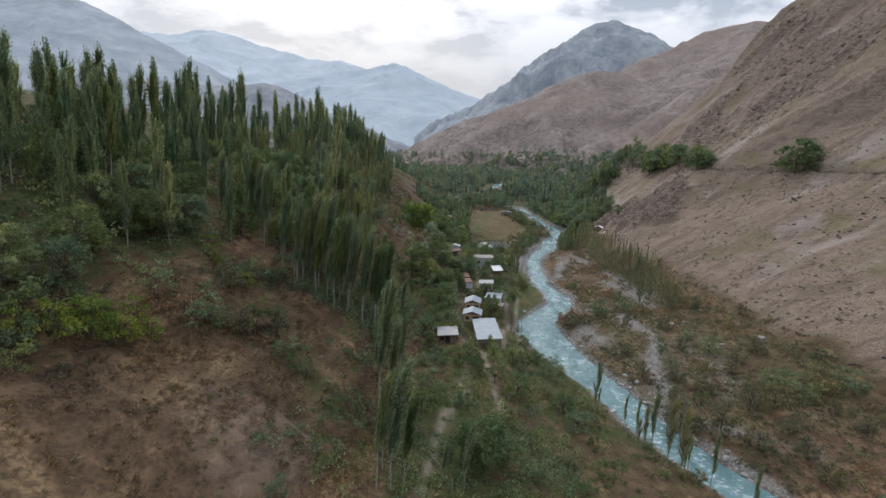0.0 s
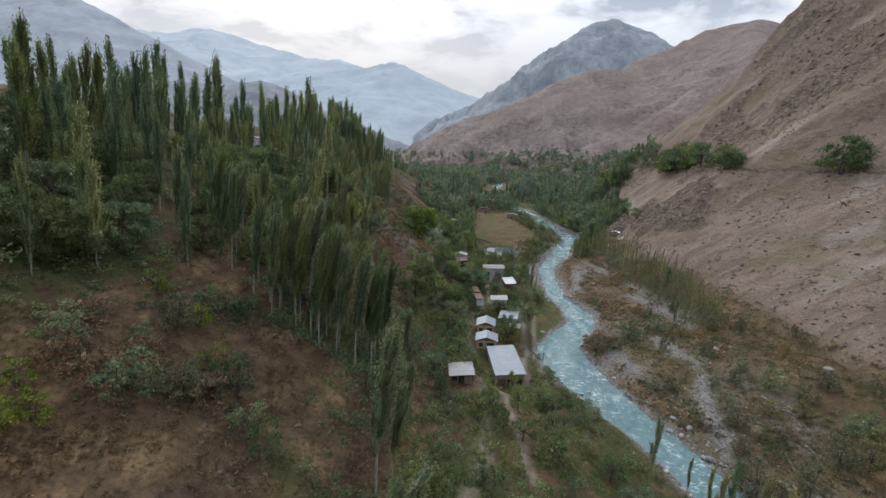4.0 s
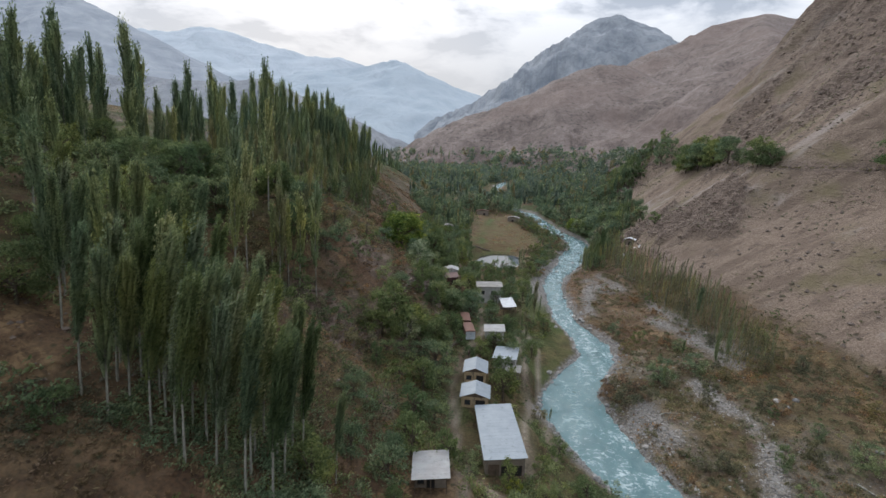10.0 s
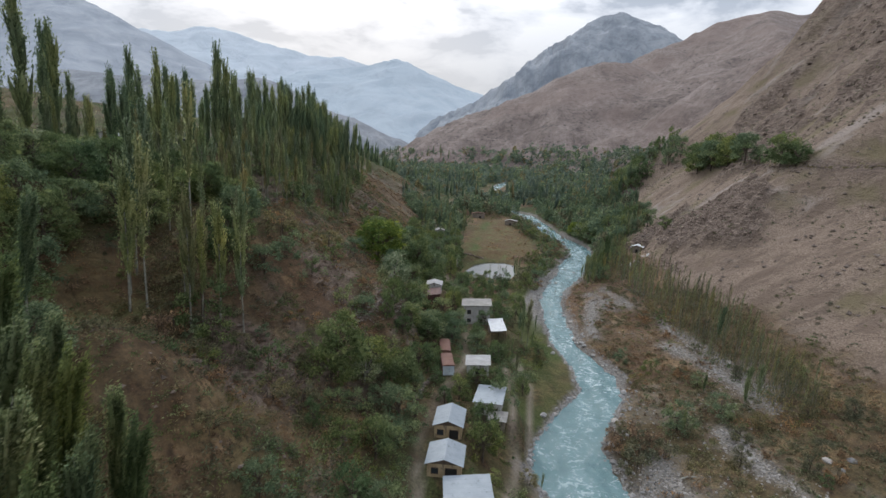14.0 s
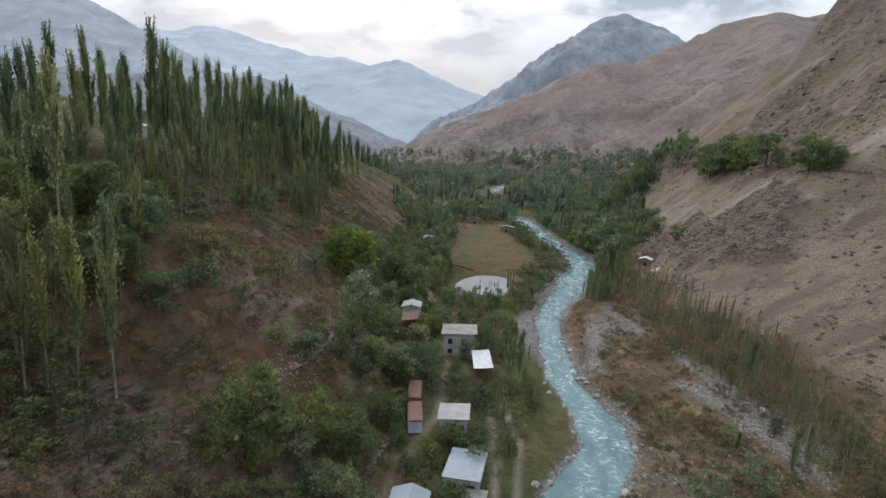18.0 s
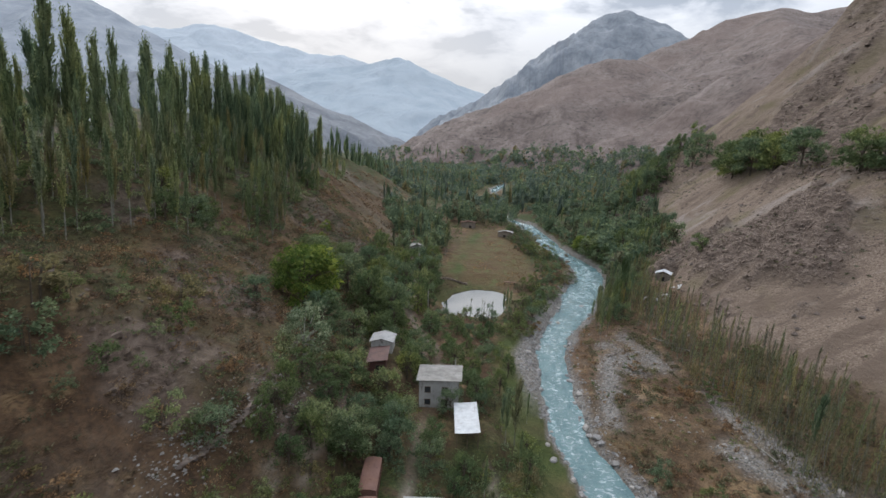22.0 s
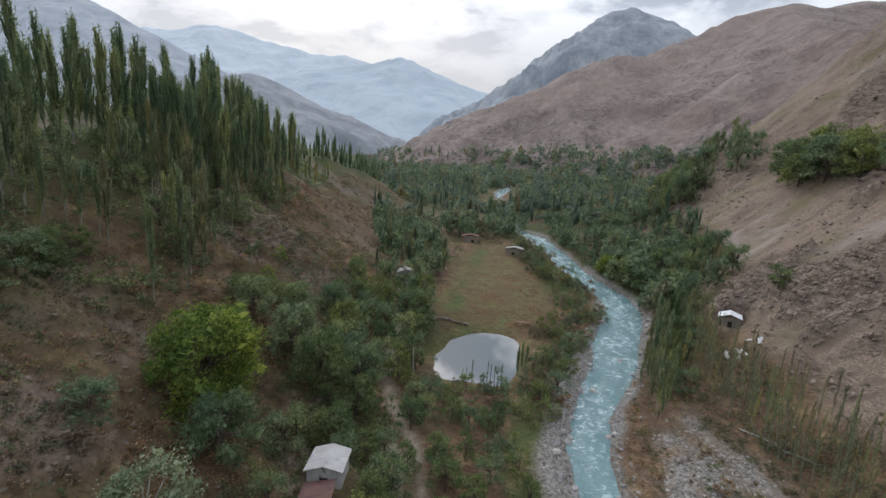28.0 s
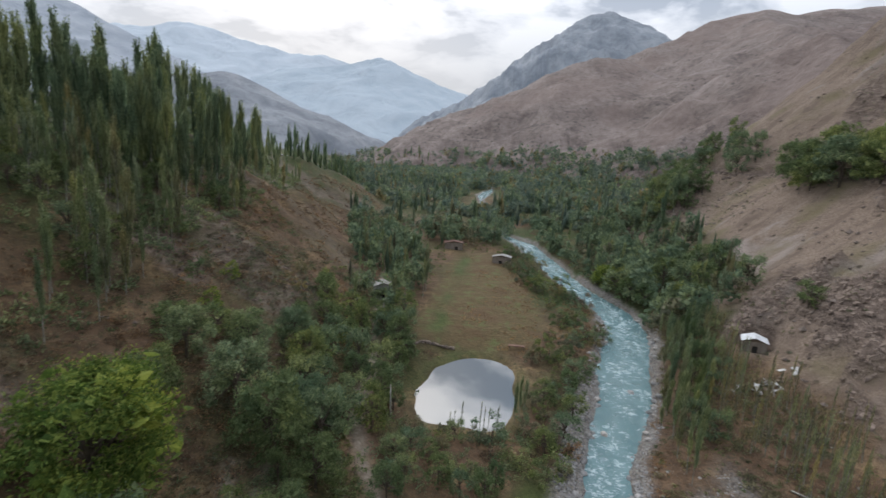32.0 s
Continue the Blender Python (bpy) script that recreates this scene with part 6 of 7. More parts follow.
def add_opening(house, name, x0, x1, z0, z1, y, frame_mat, fill, face=-1):
    """A window or door let into a wall face at y: leaf, pane or shade-dark panel, with its frame."""
    t = 0.07
    f = face
    leaf = part(name, boxes((x0, x1, min(y, y + f * 0.04), max(y, y + f * 0.04), z0, z1)), fill, house)
    fr = boxes((x0 - t, x0, min(y, y + f * 0.09), max(y, y + f * 0.09), z0, z1), (x1, x1 + t, min(y, y + f * 0.09), max(y, y + f * 0.09), z0, z1),
               (x0 - t, x1 + t, min(y, y + f * 0.10), max(y, y + f * 0.10), z1, z1 + t), (x0 - t, x1 + t, min(y, y + f * 0.12), max(y, y + f * 0.12), z0 - t, z0))
    part("frame", fr, frame_mat, leaf)
    return leaf


def house(name, label, x, y, w, l, top, turn, kind="gable", rise=0.9, roof=ROOF_GREY, wall=WALL_MUD, openings=(), over=0.35, porch=0.0, category="house", sag=0.0, low=None):
    """A small building: top is the eave's height in the valley's levels, turn its heading in degrees."""
    c, s = math.cos(radians(turn)), math.sin(radians(turn))
    corners = [ground(x + c * u - s * v, y + s * u + c * v) for u in (-w / 2, w / 2) for v in (-l / 2, l / 2)]
    base_z = min(corners) - 0.25 if low is None else low
    h = max(top - base_z, 2.0)
    base = new(name)
    base.location, base.rotation_euler = (x, y, base_z), (0, 0, radians(turn))
    tagged(base, label, category)
    t = 0.3
    south = -l / 2 + porch
    part("side_wall", boxes((-w / 2, -w / 2 + t, south, l / 2, 0, h)), wall, base)
    part("side_wall", boxes((w / 2 - t, w / 2, south, l / 2, 0, h)), wall, base)
    part("back_wall", boxes((-w / 2 + t, w / 2 - t, l / 2 - t, l / 2, 0, h)), wall, base)
    part("front_wall", boxes((-w / 2 + t, w / 2 - t, south, south + t, 0, h)), wall, base)
    if kind == "gable":
        for v in (south + 0.02, l / 2 - t + 0.02):
            bm = bmesh.new()
            a = [bm.verts.new(p) for p in ((-w / 2, v, h), (w / 2, v, h), (0, v, h + rise * 0.93))]
            b = [bm.verts.new((p.co.x, v + 0.22, p.co.z)) for p in a]
            bm.faces.new(a)
            bm.faces.new(b[::-1])
            for i in range(3):
                bm.faces.new((a[i], b[i], b[(i + 1) % 3], a[(i + 1) % 3]))
            part("gable", bm, WOOD if wall is not WALL_PALE else wall, base)
    if porch:
        n = max(2, round(w / 2.2) + 1)
        for k in range(n):
            u = -w / 2 + 0.12 + (w - 0.24) * k / (n - 1)
            part("post", boxes((u - 0.07, u + 0.07, -l / 2 + 0.05, -l / 2 + 0.19, 0, h), bevel=0.015), WOOD, base)
        part("beam", boxes((-w / 2, w / 2, -l / 2 + 0.04, -l / 2 + 0.20, h - 0.16, h)), WOOD, base)
    if kind == "side" and rise > 0.2:
        part("upper_wall", boxes((w / 2 - t, w / 2, south, l / 2, h, h + rise * 0.9)), wall, base)
    roof_sheets(base, kind, w, l, h + 0.03, rise, roof, over=over, sag=sag)
    if kind == "gable":
        part("ridge_cap", boxes((-0.16, 0.16, -l / 2 - over, l / 2 + over, h + rise - 0.02, h + rise + 0.06), bevel=0.03), roof, base)
    for what, u0, u1, z0, z1 in openings:
        add_opening(base, what, u0, u1, z0, z1, south - 0.004, WOOD, DOORWAY_SHADE if what == "doorway" else (GLASS if what == "window" else WOOD))
    TAKEN.append((x, y, max(w, l) * 0.45))
    return base


house("long_shed", "long shed with a pale grey sheet-metal roof beside the river", -3.9, 133.2, 6.2, 16.2, 3.7, 10.8, "side", 0.45, ROOF_GREY, WALL_MUD,
      (("doorway", -0.6, 2.6, 0.1, 2.0), ("shutter", -2.6, -1.0, 0.1, 2.1)), category="shed")
house("hut", "small hut with pale metal roof and open porch", -12.1, 113.6, 4.3, 5.4, 9.3, 11, "side", 0.3, ROOF_PALE, WALL_MUD,
      (("doorway", -0.5, 0.5, 0.1, 1.9), ("window", -1.7, -0.9, 0.9, 1.7)), porch=1.3)
house("cabin", "small cabin with grey gabled metal roof and ochre wall", -9.1, 144.9, 5.2, 5.0, 4.5, 3, "gable", 1.0, ROOF_GREY, WALL_TAN,
      (("doorway", 0.2, 1.9, 0.1, 1.9), ("window", -1.9, -0.9, 0.9, 1.8)))
house("cabin", "gabled cabin with ochre clay front under a grey metal roof", -10.0, 154.2, 4.6, 5.6, 5.4, 3, "gable", 1.0, ROOF_GREY, WALL_TAN,
      (("doorway", 0.3, 1.7, 0.1, 1.9), ("window", -1.8, -0.8, 0.9, 1.8)))
house("workshop", "grey block workshop with a flat sheet roof and lean-to", -3.9, 166.0, 5.0, 6.8, 4.2, -4, "side", 0.25, ROOF_GREY, WALL_PALE,
      (("doorway", 0.4, 1.9, 0.1, 2.0), ("window", -1.7, -0.7, 0.9, 1.9)), category="workshop")
house("lean_to", "low lean-to with a corrugated roof below the workshop", -2.0, 161.0, 2.8, 2.6, 2.6, -4, "end", 0.3, ROOF_SLATE, WALL_MUD, (("doorway", -0.6, 0.6, 0.05, 1.6),), category="shed")
house("small_house", "small house with a white sheet roof behind fruit trees", -7.5, 177.7, 4.8, 4.8, 5.9, 5, "side", 0.3, ROOF_PALE, WALL_PALE,
      (("doorway", -0.4, 0.5, 0.1, 1.9), ("window", 1.0, 1.8, 0.9, 1.7)))
house("block_house", "two-storey unfinished block house with a flat weathered slab roof", -11.4, 211.0, 7.4, 5.9, 8.8, 7, "side", 0.25, ROOF_SLATE, WALL_PALE,
      (("window", -2.6, -1.6, 3.3, 4.4), ("window", -2.6, -1.6, 0.9, 1.9), ("window", 0.6, 1.6, 3.3, 4.4), ("doorway", 0.5, 1.6, 0.1, 2.0)), over=0.55)
house("sheeted_shelter", "open shelter roofed with torn white plastic sheeting on posts", -4.9, 200.8, 3.7, 9.4, 6.2, 10, "side", 0.3, TARP, WALL_MUD, porch=6.5, over=0.2, category="shelter", sag=0.10)
house("white_roofed_house", "small white house with a pale metal roof above the orchard", -25.4, 219.6, 4.4, 4.4, 11.4, 8, "gable", 0.7, ROOF_PALE, WALL_PALE, (("window", -0.5, 0.5, 0.9, 1.8),))
house("red_shed", "dark red sheet-metal shed with an open front", -24.2, 212.6, 3.4, 6.6, 10.6, 12, "side", 0.5, ROOF_RED, ROOF_RED, (("doorway", -0.2, 1.4, 0.1, 1.9),), category="shed")
house("ranger_hut", "small hut with a white roof under the rock outcrop", 48.6, 291.2, 4.4, 3.6, 14.0, -20, "gable", 0.9, TARP, WALL_MUD, (("doorway", -0.4, 0.5, 0.1, 1.7),), category="hut")
house("grey_shed", "old grey shed with a patched roof among the trees", -42.4, 322, 5.4, 4.4, 12.2, 20, "gable", 1.0, ROOF_SLATE, WALL_PALE, (("doorway", -0.4, 0.5, 0.1, 1.8),), category="shed")
house("farm_shed", "brown-roofed farm shed at the far end of the field", -30, 399, 8.0, 4.0, 13.0, 8, "gable", 0.8, ROOF_RUST, WALL_MUD, (("doorway", 0.5, 1.8, 0.1, 1.9),), category="shed")
house("stone_shed", "low stone shed with a brown roof beside the field", -7.6, 381, 7.4, 3.6, 11.2, -6, "gable", 0.8, ROOF_SLATE, WALL_MUD, (("doorway", -1.0, 0.2, 0.1, 1.7),), category="shed")
for hx, hy, hw, ht in ((-173, 520, 14, 20), (-140, 262, 9, 10), (-150, 318, 9, 4), (-188, 300, 10, 15), (-120, 205, 8, 0), (-160, 545, 8, 25), (50, 888, 14, 10)):
    house("hill_house", "distant white-roofed house among the trees on the terrace", hx, hy, hw, 6, ground(hx, hy) + 3.4, ht, "gable", 1.2, TARP, WALL_PALE, (("window", -2, -0.8, 1.0, 2.0), ("window", 0.8, 2, 1.0, 2.0)))


def wagon(label, x, y, w, l, h, turn, skin, roof, front):
    """A steel site wagon with a curved roof, ribbed sides and a door in its end."""
    z = min(ground(x + dx, y + dy) for dx in (-1, 1) for dy in (-l / 2, 0, l / 2))
    base = new("site_wagon")
    base.location, base.rotation_euler = (x, y, z - 0.05), (0, 0, radians(turn))
    tagged(base, label, "wagon", "old steel wagons")
    part("body", boxes((-w / 2, w / 2, -l / 2, l / 2, 0.35, h), bevel=0.04), skin, base)
    bm = bmesh.new()
    prof = [(w / 2 * 1.04 * math.sin(a), h + 0.02 + 0.26 * math.cos(a)) for a in np.linspace(-math.pi / 2, math.pi / 2, 9)]
    rows = [[bm.verts.new((px_, yy, pz)) for px_, pz in prof] for yy in (-l / 2 - 0.1, l / 2 + 0.1)]
    for i in range(8):
        bm.faces.new((rows[0][i], rows[0][i + 1], rows[1][i + 1], rows[1][i]))
    bm.faces.new(rows[0][::-1])
    bm.faces.new(rows[1])
    part("roof", bm, roof, base, "rusted curved roof")
    part("front_panel", boxes((-w / 2 + 0.05, w / 2 - 0.05, -l / 2 - 0.03, -l / 2 - 0.004, 0.4, h - 0.05)), front, base, "pale blue front panel")
    door = part("door", boxes((0.1, 0.85, -l / 2 - 0.06, -l / 2 - 0.034, 0.45, h - 0.3), bevel=0.01), front, base)
    part("handle", boxes((0.18, 0.22, -l / 2 - 0.10, -l / 2 - 0.06, 1.2, 1.4)), WOOD, door)
    for k in range(round(l / 0.9)):
        v = -l / 2 + 0.45 + k * 0.9
        for sx in (-1, 1):
            part("rib", boxes((min(sx * w / 2, sx * (w / 2 + 0.04)), max(sx * w / 2, sx * (w / 2 + 0.04)), v - 0.04, v + 0.04, 0.4, h)), skin, base)
    for v in (-l / 3, l / 3):
        part("skid", boxes((-w / 2 + 0.1, w / 2 - 0.1, v - 0.12, v + 0.12, -0.3, 0.36)), WOOD, base)
    TAKEN.append((x, y, 3.5))
    return base


wagon("old steel site wagon with rusted roof and pale blue front", -13.9, 175.0, 2.5, 6.2, 2.5, 14, ROOF_RUST, ROOF_RUST, WALL_BLUE)
wagon("rust-brown steel wagon standing behind another", -15.7, 182.4, 2.4, 6.8, 2.4, 11, ROOF_RUST, ROOF_RUST, ROOF_RUST)


def bench(x, y):
    base = new("garden_table")
    base.location, base.rotation_euler = (x, y, ground(x, y)), (0, 0, radians(-4))
    tagged(base, "long red-brown wooden table on the pond bank", "table")
    part("top", boxes((-2, 2, -0.5, 0.5, 0.95, 1.1), bevel=0.02), ROOF_RUST, base)
    for u in (-1.7, 1.7):
        for v in (-0.4, 0.4):
            part("leg", boxes((u - 0.08, u + 0.08, v - 0.08, v + 0.08, -0.3, 0.95)), WOOD, base)


bench(-1.7, 298.7)


def pole(x, y, tall, label="bare wooden pole"):
    base = new("utility_pole")
    base.location = (x, y, ground(x, y) - 0.3)
    tagged(base, label, "pole", "wooden poles")
    ob = new("shaft", tubes_mesh("shaft", [([(0, 0, 0), (0.02, 0, tall / 2), (0, 0.03, tall)], [0.16, 0.14, 0.11])], BARK_PALE, 7))
    ob.parent = base
    part("crossarm", boxes((-0.7, 0.7, -0.06, 0.06, tall - 0.6, tall - 0.48)), WOOD, base)


for pole_x, pole_y in ((-24.5, 262), (-9.4, 217.5), (-33.5, 253), (-36, 300)):
    pole(pole_x, pole_y, 6.5, "weathered wooden pole beside the footpath")


# ---- stones, driftwood and debris ----
def stone_material(name, dark, light):
    m = Mat(name, 0.9, 0, 0.25)
    base = m.ramp(m.noise(0.6, 5, 0.65), (0.3, dark), (0.7, light))
    m.color(m.mix(1.0, base, m.ramp(m.random(), (0, (0.7, 0.7, 0.7)), (1, (1.25, 1.22, 1.18))), "MULTIPLY"))
    m.bump(m.noise(0.15, 5, 0.7), 0.04)
    return m.done()


STONE_GREY = stone_material("grey_river_stone", (0.13, 0.13, 0.13), (0.33, 0.32, 0.31))
STONE_PALE = stone_material("bleached_stone", (0.22, 0.205, 0.188), (0.38, 0.36, 0.335))
STONE_BROWN = stone_material("brown_slope_rock", (0.09, 0.072, 0.060), (0.21, 0.17, 0.145))


def boulder_mesh(name, material, seed, rough=0.32):
    r = random.Random(seed)
    bm = bmesh.new()
    bmesh.ops.create_icosphere(bm, subdivisions=2, radius=1.0)
    for v in bm.verts:
        v.co *= 1 + rough * noise.noise(v.co * 1.1 + Vector((seed, 0, 0))) + 0.12 * noise.noise(v.co * 3.1)
        v.co.z *= 0.72
        if v.co.z < -0.3:
            v.co.z = -0.3
        v.co.x *= 1.15
    me = bpy.data.meshes.new(name)
    bm.to_mesh(me)
    bm.free()
    me.materials.append(material)
    return me


BOULDERS = [boulder_mesh("boulder", STONE_GREY, 3), boulder_mesh("boulder", STONE_PALE, 5), boulder_mesh("boulder", STONE_GREY, 8)]


def boulder(x, y, r, z=None, label="grey boulder on the river bank", group="boulders by the river"):
    ob = new("boulder", BOULDERS[pick.randrange(3)])
    ob.location = (x, y, (ground(x, y) if z is None else z) + 0.12 * r)
    ob.scale = (r * pick.uniform(0.8, 1.2), r * pick.uniform(0.8, 1.2), r * pick.uniform(0.7, 1.05))
    ob.rotation_euler = (0, 0, pick.uniform(0, 6.28))
    return tagged(ob, label, "boulder", group)


for bx, by, br in ((31, 297.5, 1.2), (33.8, 310.5, 1.1), (22.5, 284, 0.8), (14.2, 268, 0.8), (35, 309, 0.8)):
    boulder(bx, by, br, float(WATER_Z(by)) - 0.1, "large wet boulder standing in the rapids", "boulders in the rapids")
for _ in range(150):
    by = pick.uniform(92, 330)
    side = pick.choice((-1, 1))
    bx = float(RIVER_LINE(by)) + side * (float(RIVER_LINE(by, 2)) + abs(pick.gauss(0.6, 1.1)))
    boulder(bx, by, pick.uniform(0.25, 0.75), max(ground(bx, by), float(WATER_Z(by)) - 0.15))


def stones(count, spot, material, lo, hi, seed):
    """Loose stones as one mesh: small uneven lumps."""
    r = random.Random(seed)
    base = np.array([(1, 0, 0), (-1, 0, 0), (0, 1, 0), (0, -1, 0), (0, 0, 0.7), (0, 0, -0.5)], float)
    tri = np.array([(0, 2, 4), (2, 1, 4), (1, 3, 4), (3, 0, 4), (2, 0, 5), (1, 2, 5), (3, 1, 5), (0, 3, 5)])
    verts, faces = [], []
    while len(verts) < count:
        p = spot(r)
        if p is None:
            continue
        x, y = p
        s = lo + (hi - lo) * r.random() ** 2.5
        a = r.uniform(0, 6.28)
        v = base * [s * r.uniform(0.7, 1.3), s * r.uniform(0.7, 1.3), s * r.uniform(0.7, 1.1)] + np.array([[r.uniform(-0.25, 0.25) * s for _ in range(3)] for _ in range(6)])
        v = v @ np.array([[math.cos(a), -math.sin(a), 0], [math.sin(a), math.cos(a), 0], [0, 0, 1]])
        verts.append(v + (x, y, ground(x, y) + 0.1 * s))
        faces.append(tri + 6 * (len(verts) - 1))
    me = bpy.data.meshes.new("stones")
    me.from_pydata(np.concatenate(verts).tolist(), [], np.concatenate(faces).tolist())
    me.materials.append(material)
    return me


def bar_spot(r):
    y = r.uniform(95, 330)
    c_, w_ = float(RIVER_LINE(y)), float(RIVER_LINE(y, 2))
    west_bar = 5.0 if 222 < y < 290 else 0.7 if 158 < y < 216 else 2.2
    return (c_ - w_ - r.uniform(-0.2, west_bar), y) if r.random() < 0.6 else (c_ + w_ + r.uniform(-0.2, 3.5), y)


def wash_spot(r):
    y = r.uniform(110, 280)
    x = float(RIVER_LINE(y)) + float(RIVER_LINE(y, 2)) + r.uniform(2, 32)
    return (x, y) if at_noise(x, y, 12, 59) > 0.04 and x < float(EAST(y)) else None


def slope_spot(r):
    y = r.uniform(110, 420)
    x = float(EAST(y)) + r.uniform(2, 90)
    return (x, y) if at_noise(x, y, 20, 63) > 0.0 else None


def west_spot(r):
    y = r.uniform(55, 300)
    x = float(WEST(y)) - r.uniform(1, 42)
    return (x, y) if at_noise(x, y, 12, 69) > 0.05 else None


tagged(new("bank_stones", stones(2600, bar_spot, STONE_GREY, 0.10, 0.55, 1)), "grey cobbles along the gravel bars", "stones", kind="stuff")
tagged(new("wash_stones", stones(1500, wash_spot, STONE_PALE, 0.08, 0.36, 2)), "bleached stones in the dry wash", "stones", kind="stuff")
tagged(new("scree_stones", stones(2200, slope_spot, STONE_BROWN, 0.12, 0.9, 3)), "brown rocks scattered on the scree", "stones", kind="stuff")
def rubble_spot(r):
    f = r.random()
    return -33.5 + 5.5 * f + r.gauss(0, 1.3), 164 + 24 * f + r.gauss(0, 1.5)


tagged(new("rubble_strip", stones(700, rubble_spot, STONE_PALE, 0.08, 0.34, 14)), "pale rubble spilling down the dry hillside", "stones", kind="stuff")
tagged(new("hill_stones", stones(1500, west_spot, STONE_BROWN, 0.08, 0.45, 4)), "small brown rocks on the dry hillside", "stones", kind="stuff")


# ---- rock ledges, dry-stone wall, driftwood ----
def rock_blocks(count, spot, lo, hi, seed, material):
    """Broken, tilted ledges of rock as one mesh of angular blocks."""
    r = random.Random(seed)
    base = np.array([(-1, -1, -1), (1, -1, -1), (1, 1, -1), (-1, 1, -1), (-0.8, -0.75, 0.8), (0.75, -0.8, 1), (0.85, 0.7, 0.7), (-0.7, 0.85, 0.9)], float)
    quad = np.array([(4, 5, 6, 7), (0, 1, 5, 4), (1, 2, 6, 5), (2, 3, 7, 6), (3, 0, 4, 7)])
    verts, faces = [], []
    while len(verts) < count:
        p = spot(r)
        if p is None:
            continue
        x, y = p
        s = lo + (hi - lo) * r.random() ** 2
        a = r.gauss(0.5, 0.35)
        v = base * [s * r.uniform(0.8, 2.2), s * r.uniform(0.5, 1.0), s * r.uniform(0.35, 0.8)] + np.array([[r.uniform(-0.22, 0.22) * s for _ in range(3)] for _ in range(8)])
        v[:, 2] += v[:, 0] * r.gauss(0.25, 0.2)
        v = v @ np.array([[math.cos(a), math.sin(a), 0], [-math.sin(a), math.cos(a), 0], [0, 0, 1]])
        verts.append(v + (x, y, ground(x, y) - 0.12 * s))
        faces.append(quad + 8 * (len(verts) - 1))
    me = bpy.data.meshes.new("ledges")
    me.from_pydata(np.concatenate(verts).tolist(), [], np.concatenate(faces).tolist())
    me.materials.append(material)
    return me


def on_rock(x0, x1, y0, y1):
    def spot(r):
        x, y = r.uniform(x0, x1), r.uniform(y0, y1)
        return (x, y) if cover(x, y, "rock") > 0.55 and r.random() < 0.9 else None
    return spot


def on_strip(r):
    x, y = r.uniform(18, 66), r.uniform(96, 270)
    return (x, y) if cover(x, y, "gravel") > 0.35 and x > float(RIVER_LINE(y)) + 5 else None


ROCK_DARK = stone_material("dark_ledge_rock", (0.092, 0.070, 0.057), (0.222, 0.174, 0.142))
tagged(new("outcrop_ledges", rock_blocks(2400, on_rock(46, 96, 248, 312), 0.12, 0.52, 5, ROCK_DARK)), "dark jagged rock ledges above the river bend", "rock outcrop", kind="stuff")
tagged(new("high_ledges", rock_blocks(1100, on_rock(92, 200, 270, 430), 0.2, 1.1, 6, ROCK_DARK)), "dark rock bands breaking out of the high slope", "rock outcrop", kind="stuff")
tagged(new("spur_ledges", rock_blocks(350, on_rock(50, 90, 392, 440), 0.3, 1.2, 7, ROCK_DARK)), "broken rock on the end of the spur", "rock outcrop", kind="stuff")
tagged(new("hillside_ledges", rock_blocks(1000, on_rock(-90, -20, 110, 310), 0.12, 0.5, 8, ROCK_DARK)), "grey-brown layered rock showing through the hillside", "rock outcrop", kind="stuff")
tagged(new("strip_stones", stones(3000, on_strip, STONE_PALE, 0.08, 0.34, 9)), "bleached stones of the dry side channels", "stones", kind="stuff")

WALL_STONES = [boulder_mesh("stone", STONE_BROWN, 11, 0.5), boulder_mesh("stone", STONE_BROWN, 13, 0.5)]


def stone_wall(line, label, high=0.8):
    base = new("dry_stone_wall")
    base.location = (line[0][0], line[0][1], ground(*line[0]))
    tagged(base, label, "wall")
    for (ax, ay), (bx, by) in zip(line, line[1:]):
        n = int(math.hypot(bx - ax, by - ay) / 0.55)
        for k in range(n):
            for level in range(2):
                x, y = ax + (bx - ax) * (k + 0.5 * level) / n + pick.gauss(0, 0.12), ay + (by - ay) * (k + 0.5 * level) / n + pick.gauss(0, 0.12)
                ob = new("stone", WALL_STONES[pick.randrange(2)])
                ob.parent = base
                ob.location = Vector((x, y, ground(x, y) + 0.1 + 0.38 * level * high)) - base.location
                ob.scale = (pick.uniform(0.28, 0.45), pick.uniform(0.25, 0.4), pick.uniform(0.28, 0.42) * high)
                ob.rotation_euler = (pick.gauss(0, 0.2), pick.gauss(0, 0.2), pick.uniform(0, 6.28))


stone_wall([(-31.9, 167), (-30.8, 173.5), (-29.3, 183)], "low tumbled dry-stone wall along the hillside", 0.55)
stone_wall([(-17.5, 159), (-17, 166), (-15.8, 171)], "rough stone edging beside the footpath")
stone_wall([(-29, 289), (-24, 294.5), (-17, 296.5)], "low stone bank at the end of the pond")


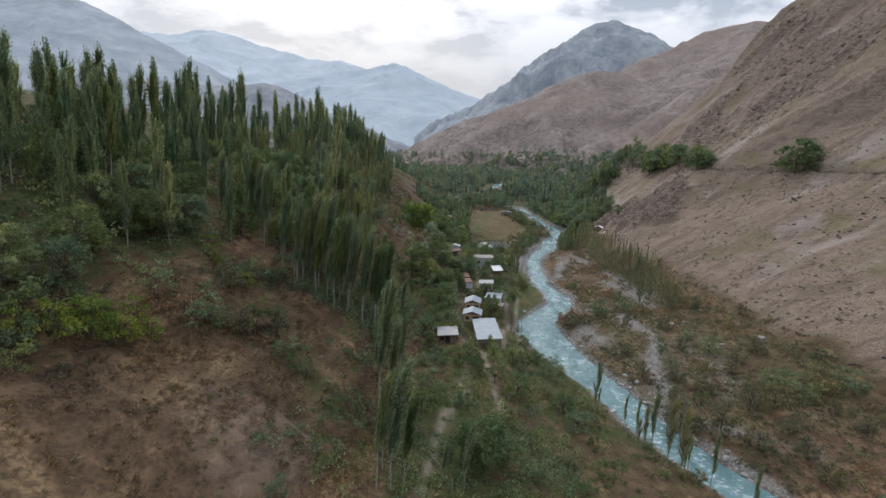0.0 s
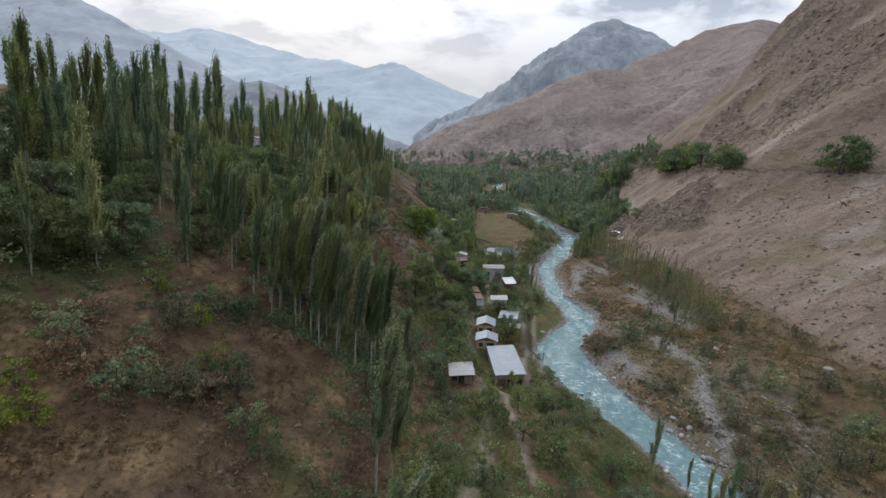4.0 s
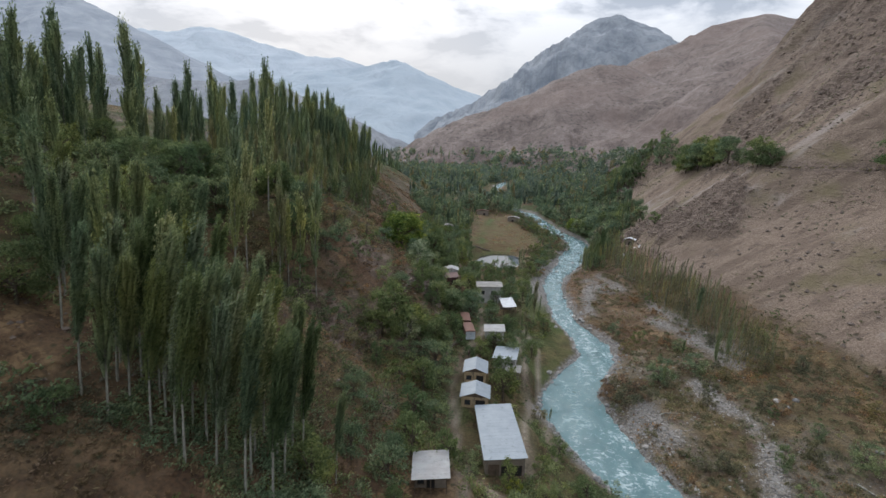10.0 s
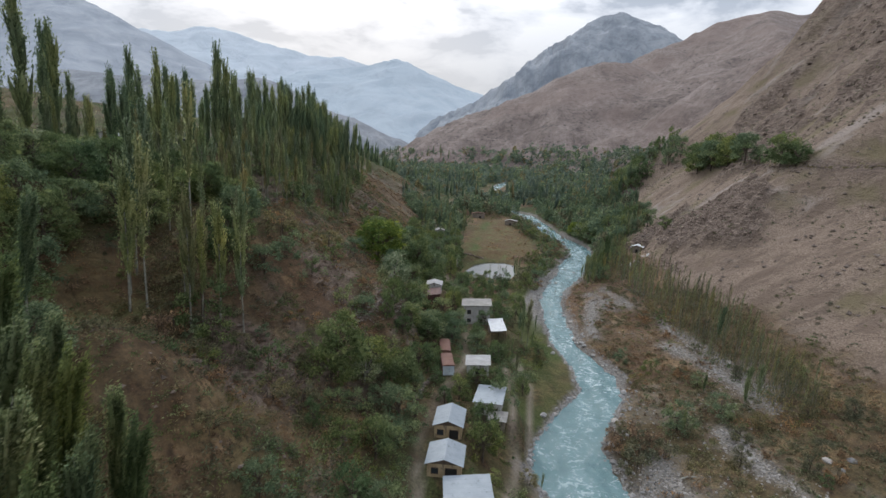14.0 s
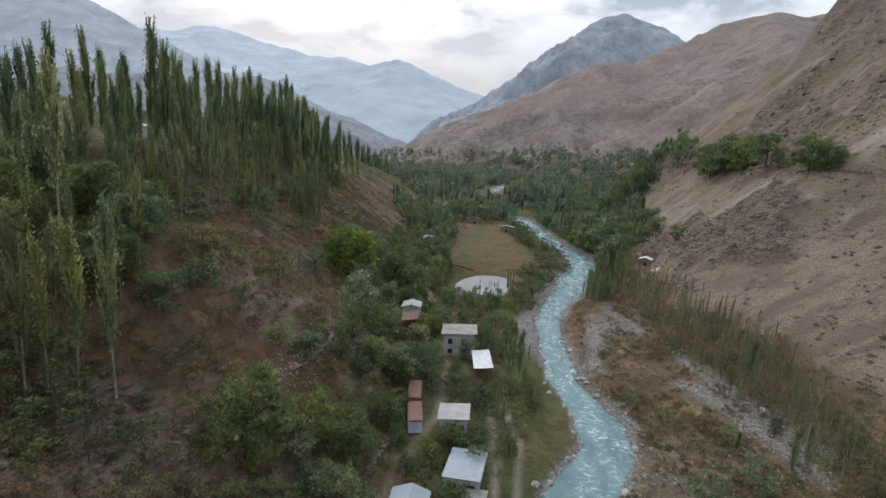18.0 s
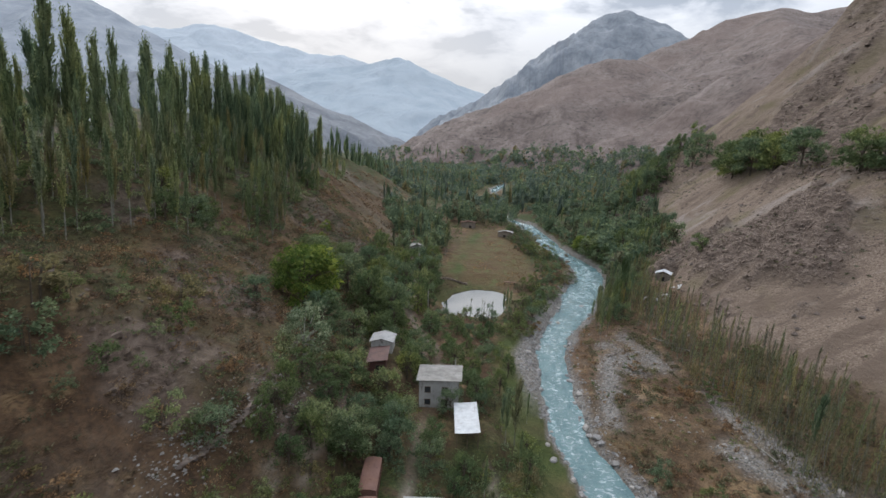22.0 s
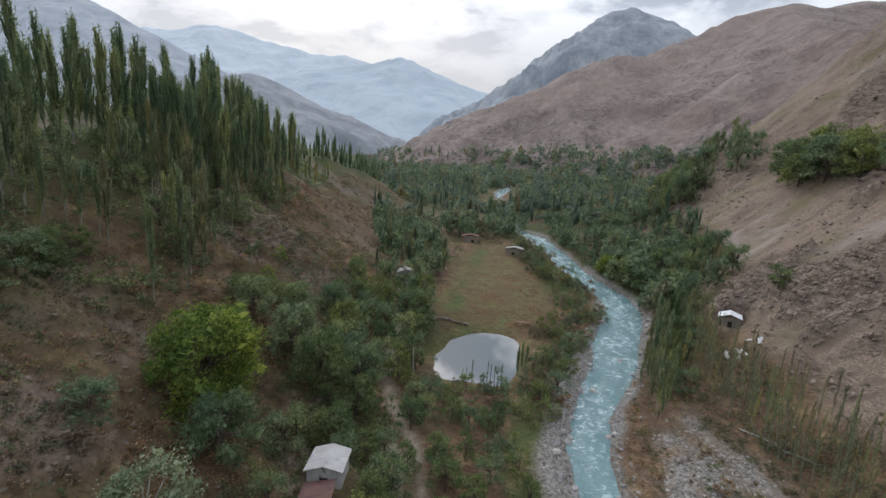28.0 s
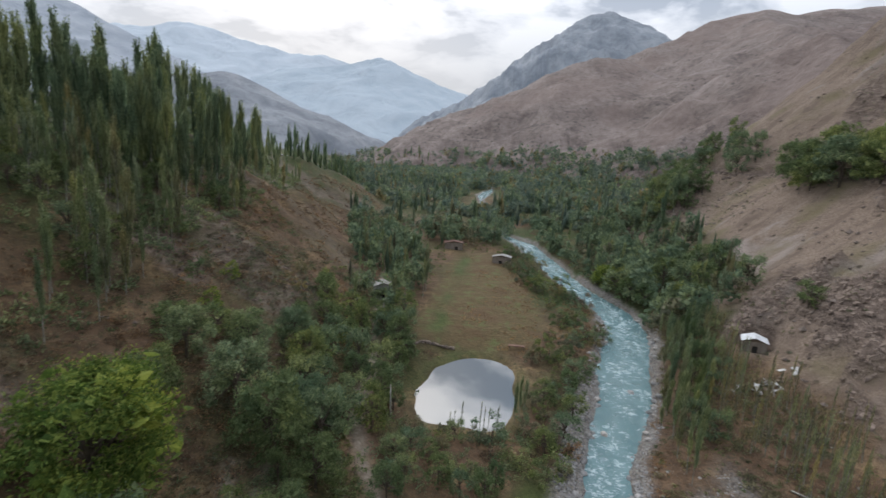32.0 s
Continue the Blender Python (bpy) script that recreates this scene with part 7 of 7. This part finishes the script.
def log_piece(x, y, length, turn, thick=0.16, label="bleached fallen trunk lying on the stony bank"):
    base = new("fallen_trunk")
    base.location, base.rotation_euler = (x, y, ground(x, y)), (0, 0, turn)
    tagged(base, label, "log", "fallen trunks")
    end = ground(x + length * math.cos(turn), y + length * math.sin(turn)) - ground(x, y)
    runs = [([(0, 0, thick), (length * 0.5, 0.12, end / 2 + thick + 0.1), (length, 0, end + thick)], [thick, thick * 0.8, thick * 0.35])]
    ob = new("stem", tubes_mesh("stem", runs, BARK_PALE, 6))
    ob.parent = base
    twigs = [([(length * f, 0, end * f + thick), (length * f + 0.6, sgn * 0.7, end * f + thick + 0.5)], [thick * 0.4, 0.02]) for f, sgn in ((0.55, 1), (0.7, -1), (0.82, 1))]
    ob = new("branch_stubs", tubes_mesh("branch_stubs", twigs, BARK_PALE, 4))
    ob.parent = base


for lx, ly, ll, lt in ((54.9, 138, 6, -1.15), (57, 133, 4, -0.9), (45.7, 111.2, 4.5, -0.75), (38, 118, 3.5, 0.6), (46, 206, 4, 1.9), (29, 157, 3, 0.3), (61, 121, 5, -0.6), (30, 236, 4, 2.2), (37, 252, 7, -0.9), (41, 246, 6, -0.75)):
    log_piece(lx, ly, ll, lt)

PLANK = plaster("weathered_white_board", (0.42, 0.41, 0.39), (0.60, 0.59, 0.57), (0.30, 0.28, 0.25))


def rubble_heap(x, y):
    """Fallen boards and sheets of a collapsed shed."""
    base = new("collapsed_shed")
    base.location = (x, y, ground(x, y))
    tagged(base, "collapsed shed, a heap of white boards and sheets", "rubble")
    for k in range(26):
        u, v = pick.gauss(0, 2.4), pick.gauss(0, 1.4)
        ob = part("board", boxes((-pick.uniform(0.6, 1.5), pick.uniform(0.6, 1.5), -pick.uniform(0.1, 0.4), pick.uniform(0.1, 0.4), -0.03, 0.03)), (PLANK, PLANK, WOOD, ROOF_SLATE)[pick.randrange(4)], base)
        ob.location = (u, v, ground(x + u, y + v) - base.location.z + 0.15 + 0.25 * pick.random())
        ob.rotation_euler = (pick.gauss(0, 0.25), pick.gauss(0, 0.3), pick.uniform(0, 6.28))


rubble_heap(45.5, 277)
for bx, by, br in ((54.4, 163.5, 0.7), (57.8, 163.2, 0.75), (55.4, 161, 0.4), (33.6, 129.5, 0.7), (35.9, 126, 0.6), (37, 116.5, 0.8), (63, 146, 0.6), (75, 150, 0.9), (52, 200, 0.6), (70, 128, 0.7)):
    boulder(bx, by, br, label="pale boulder lying among the scrub", group="boulders on the stony bank")
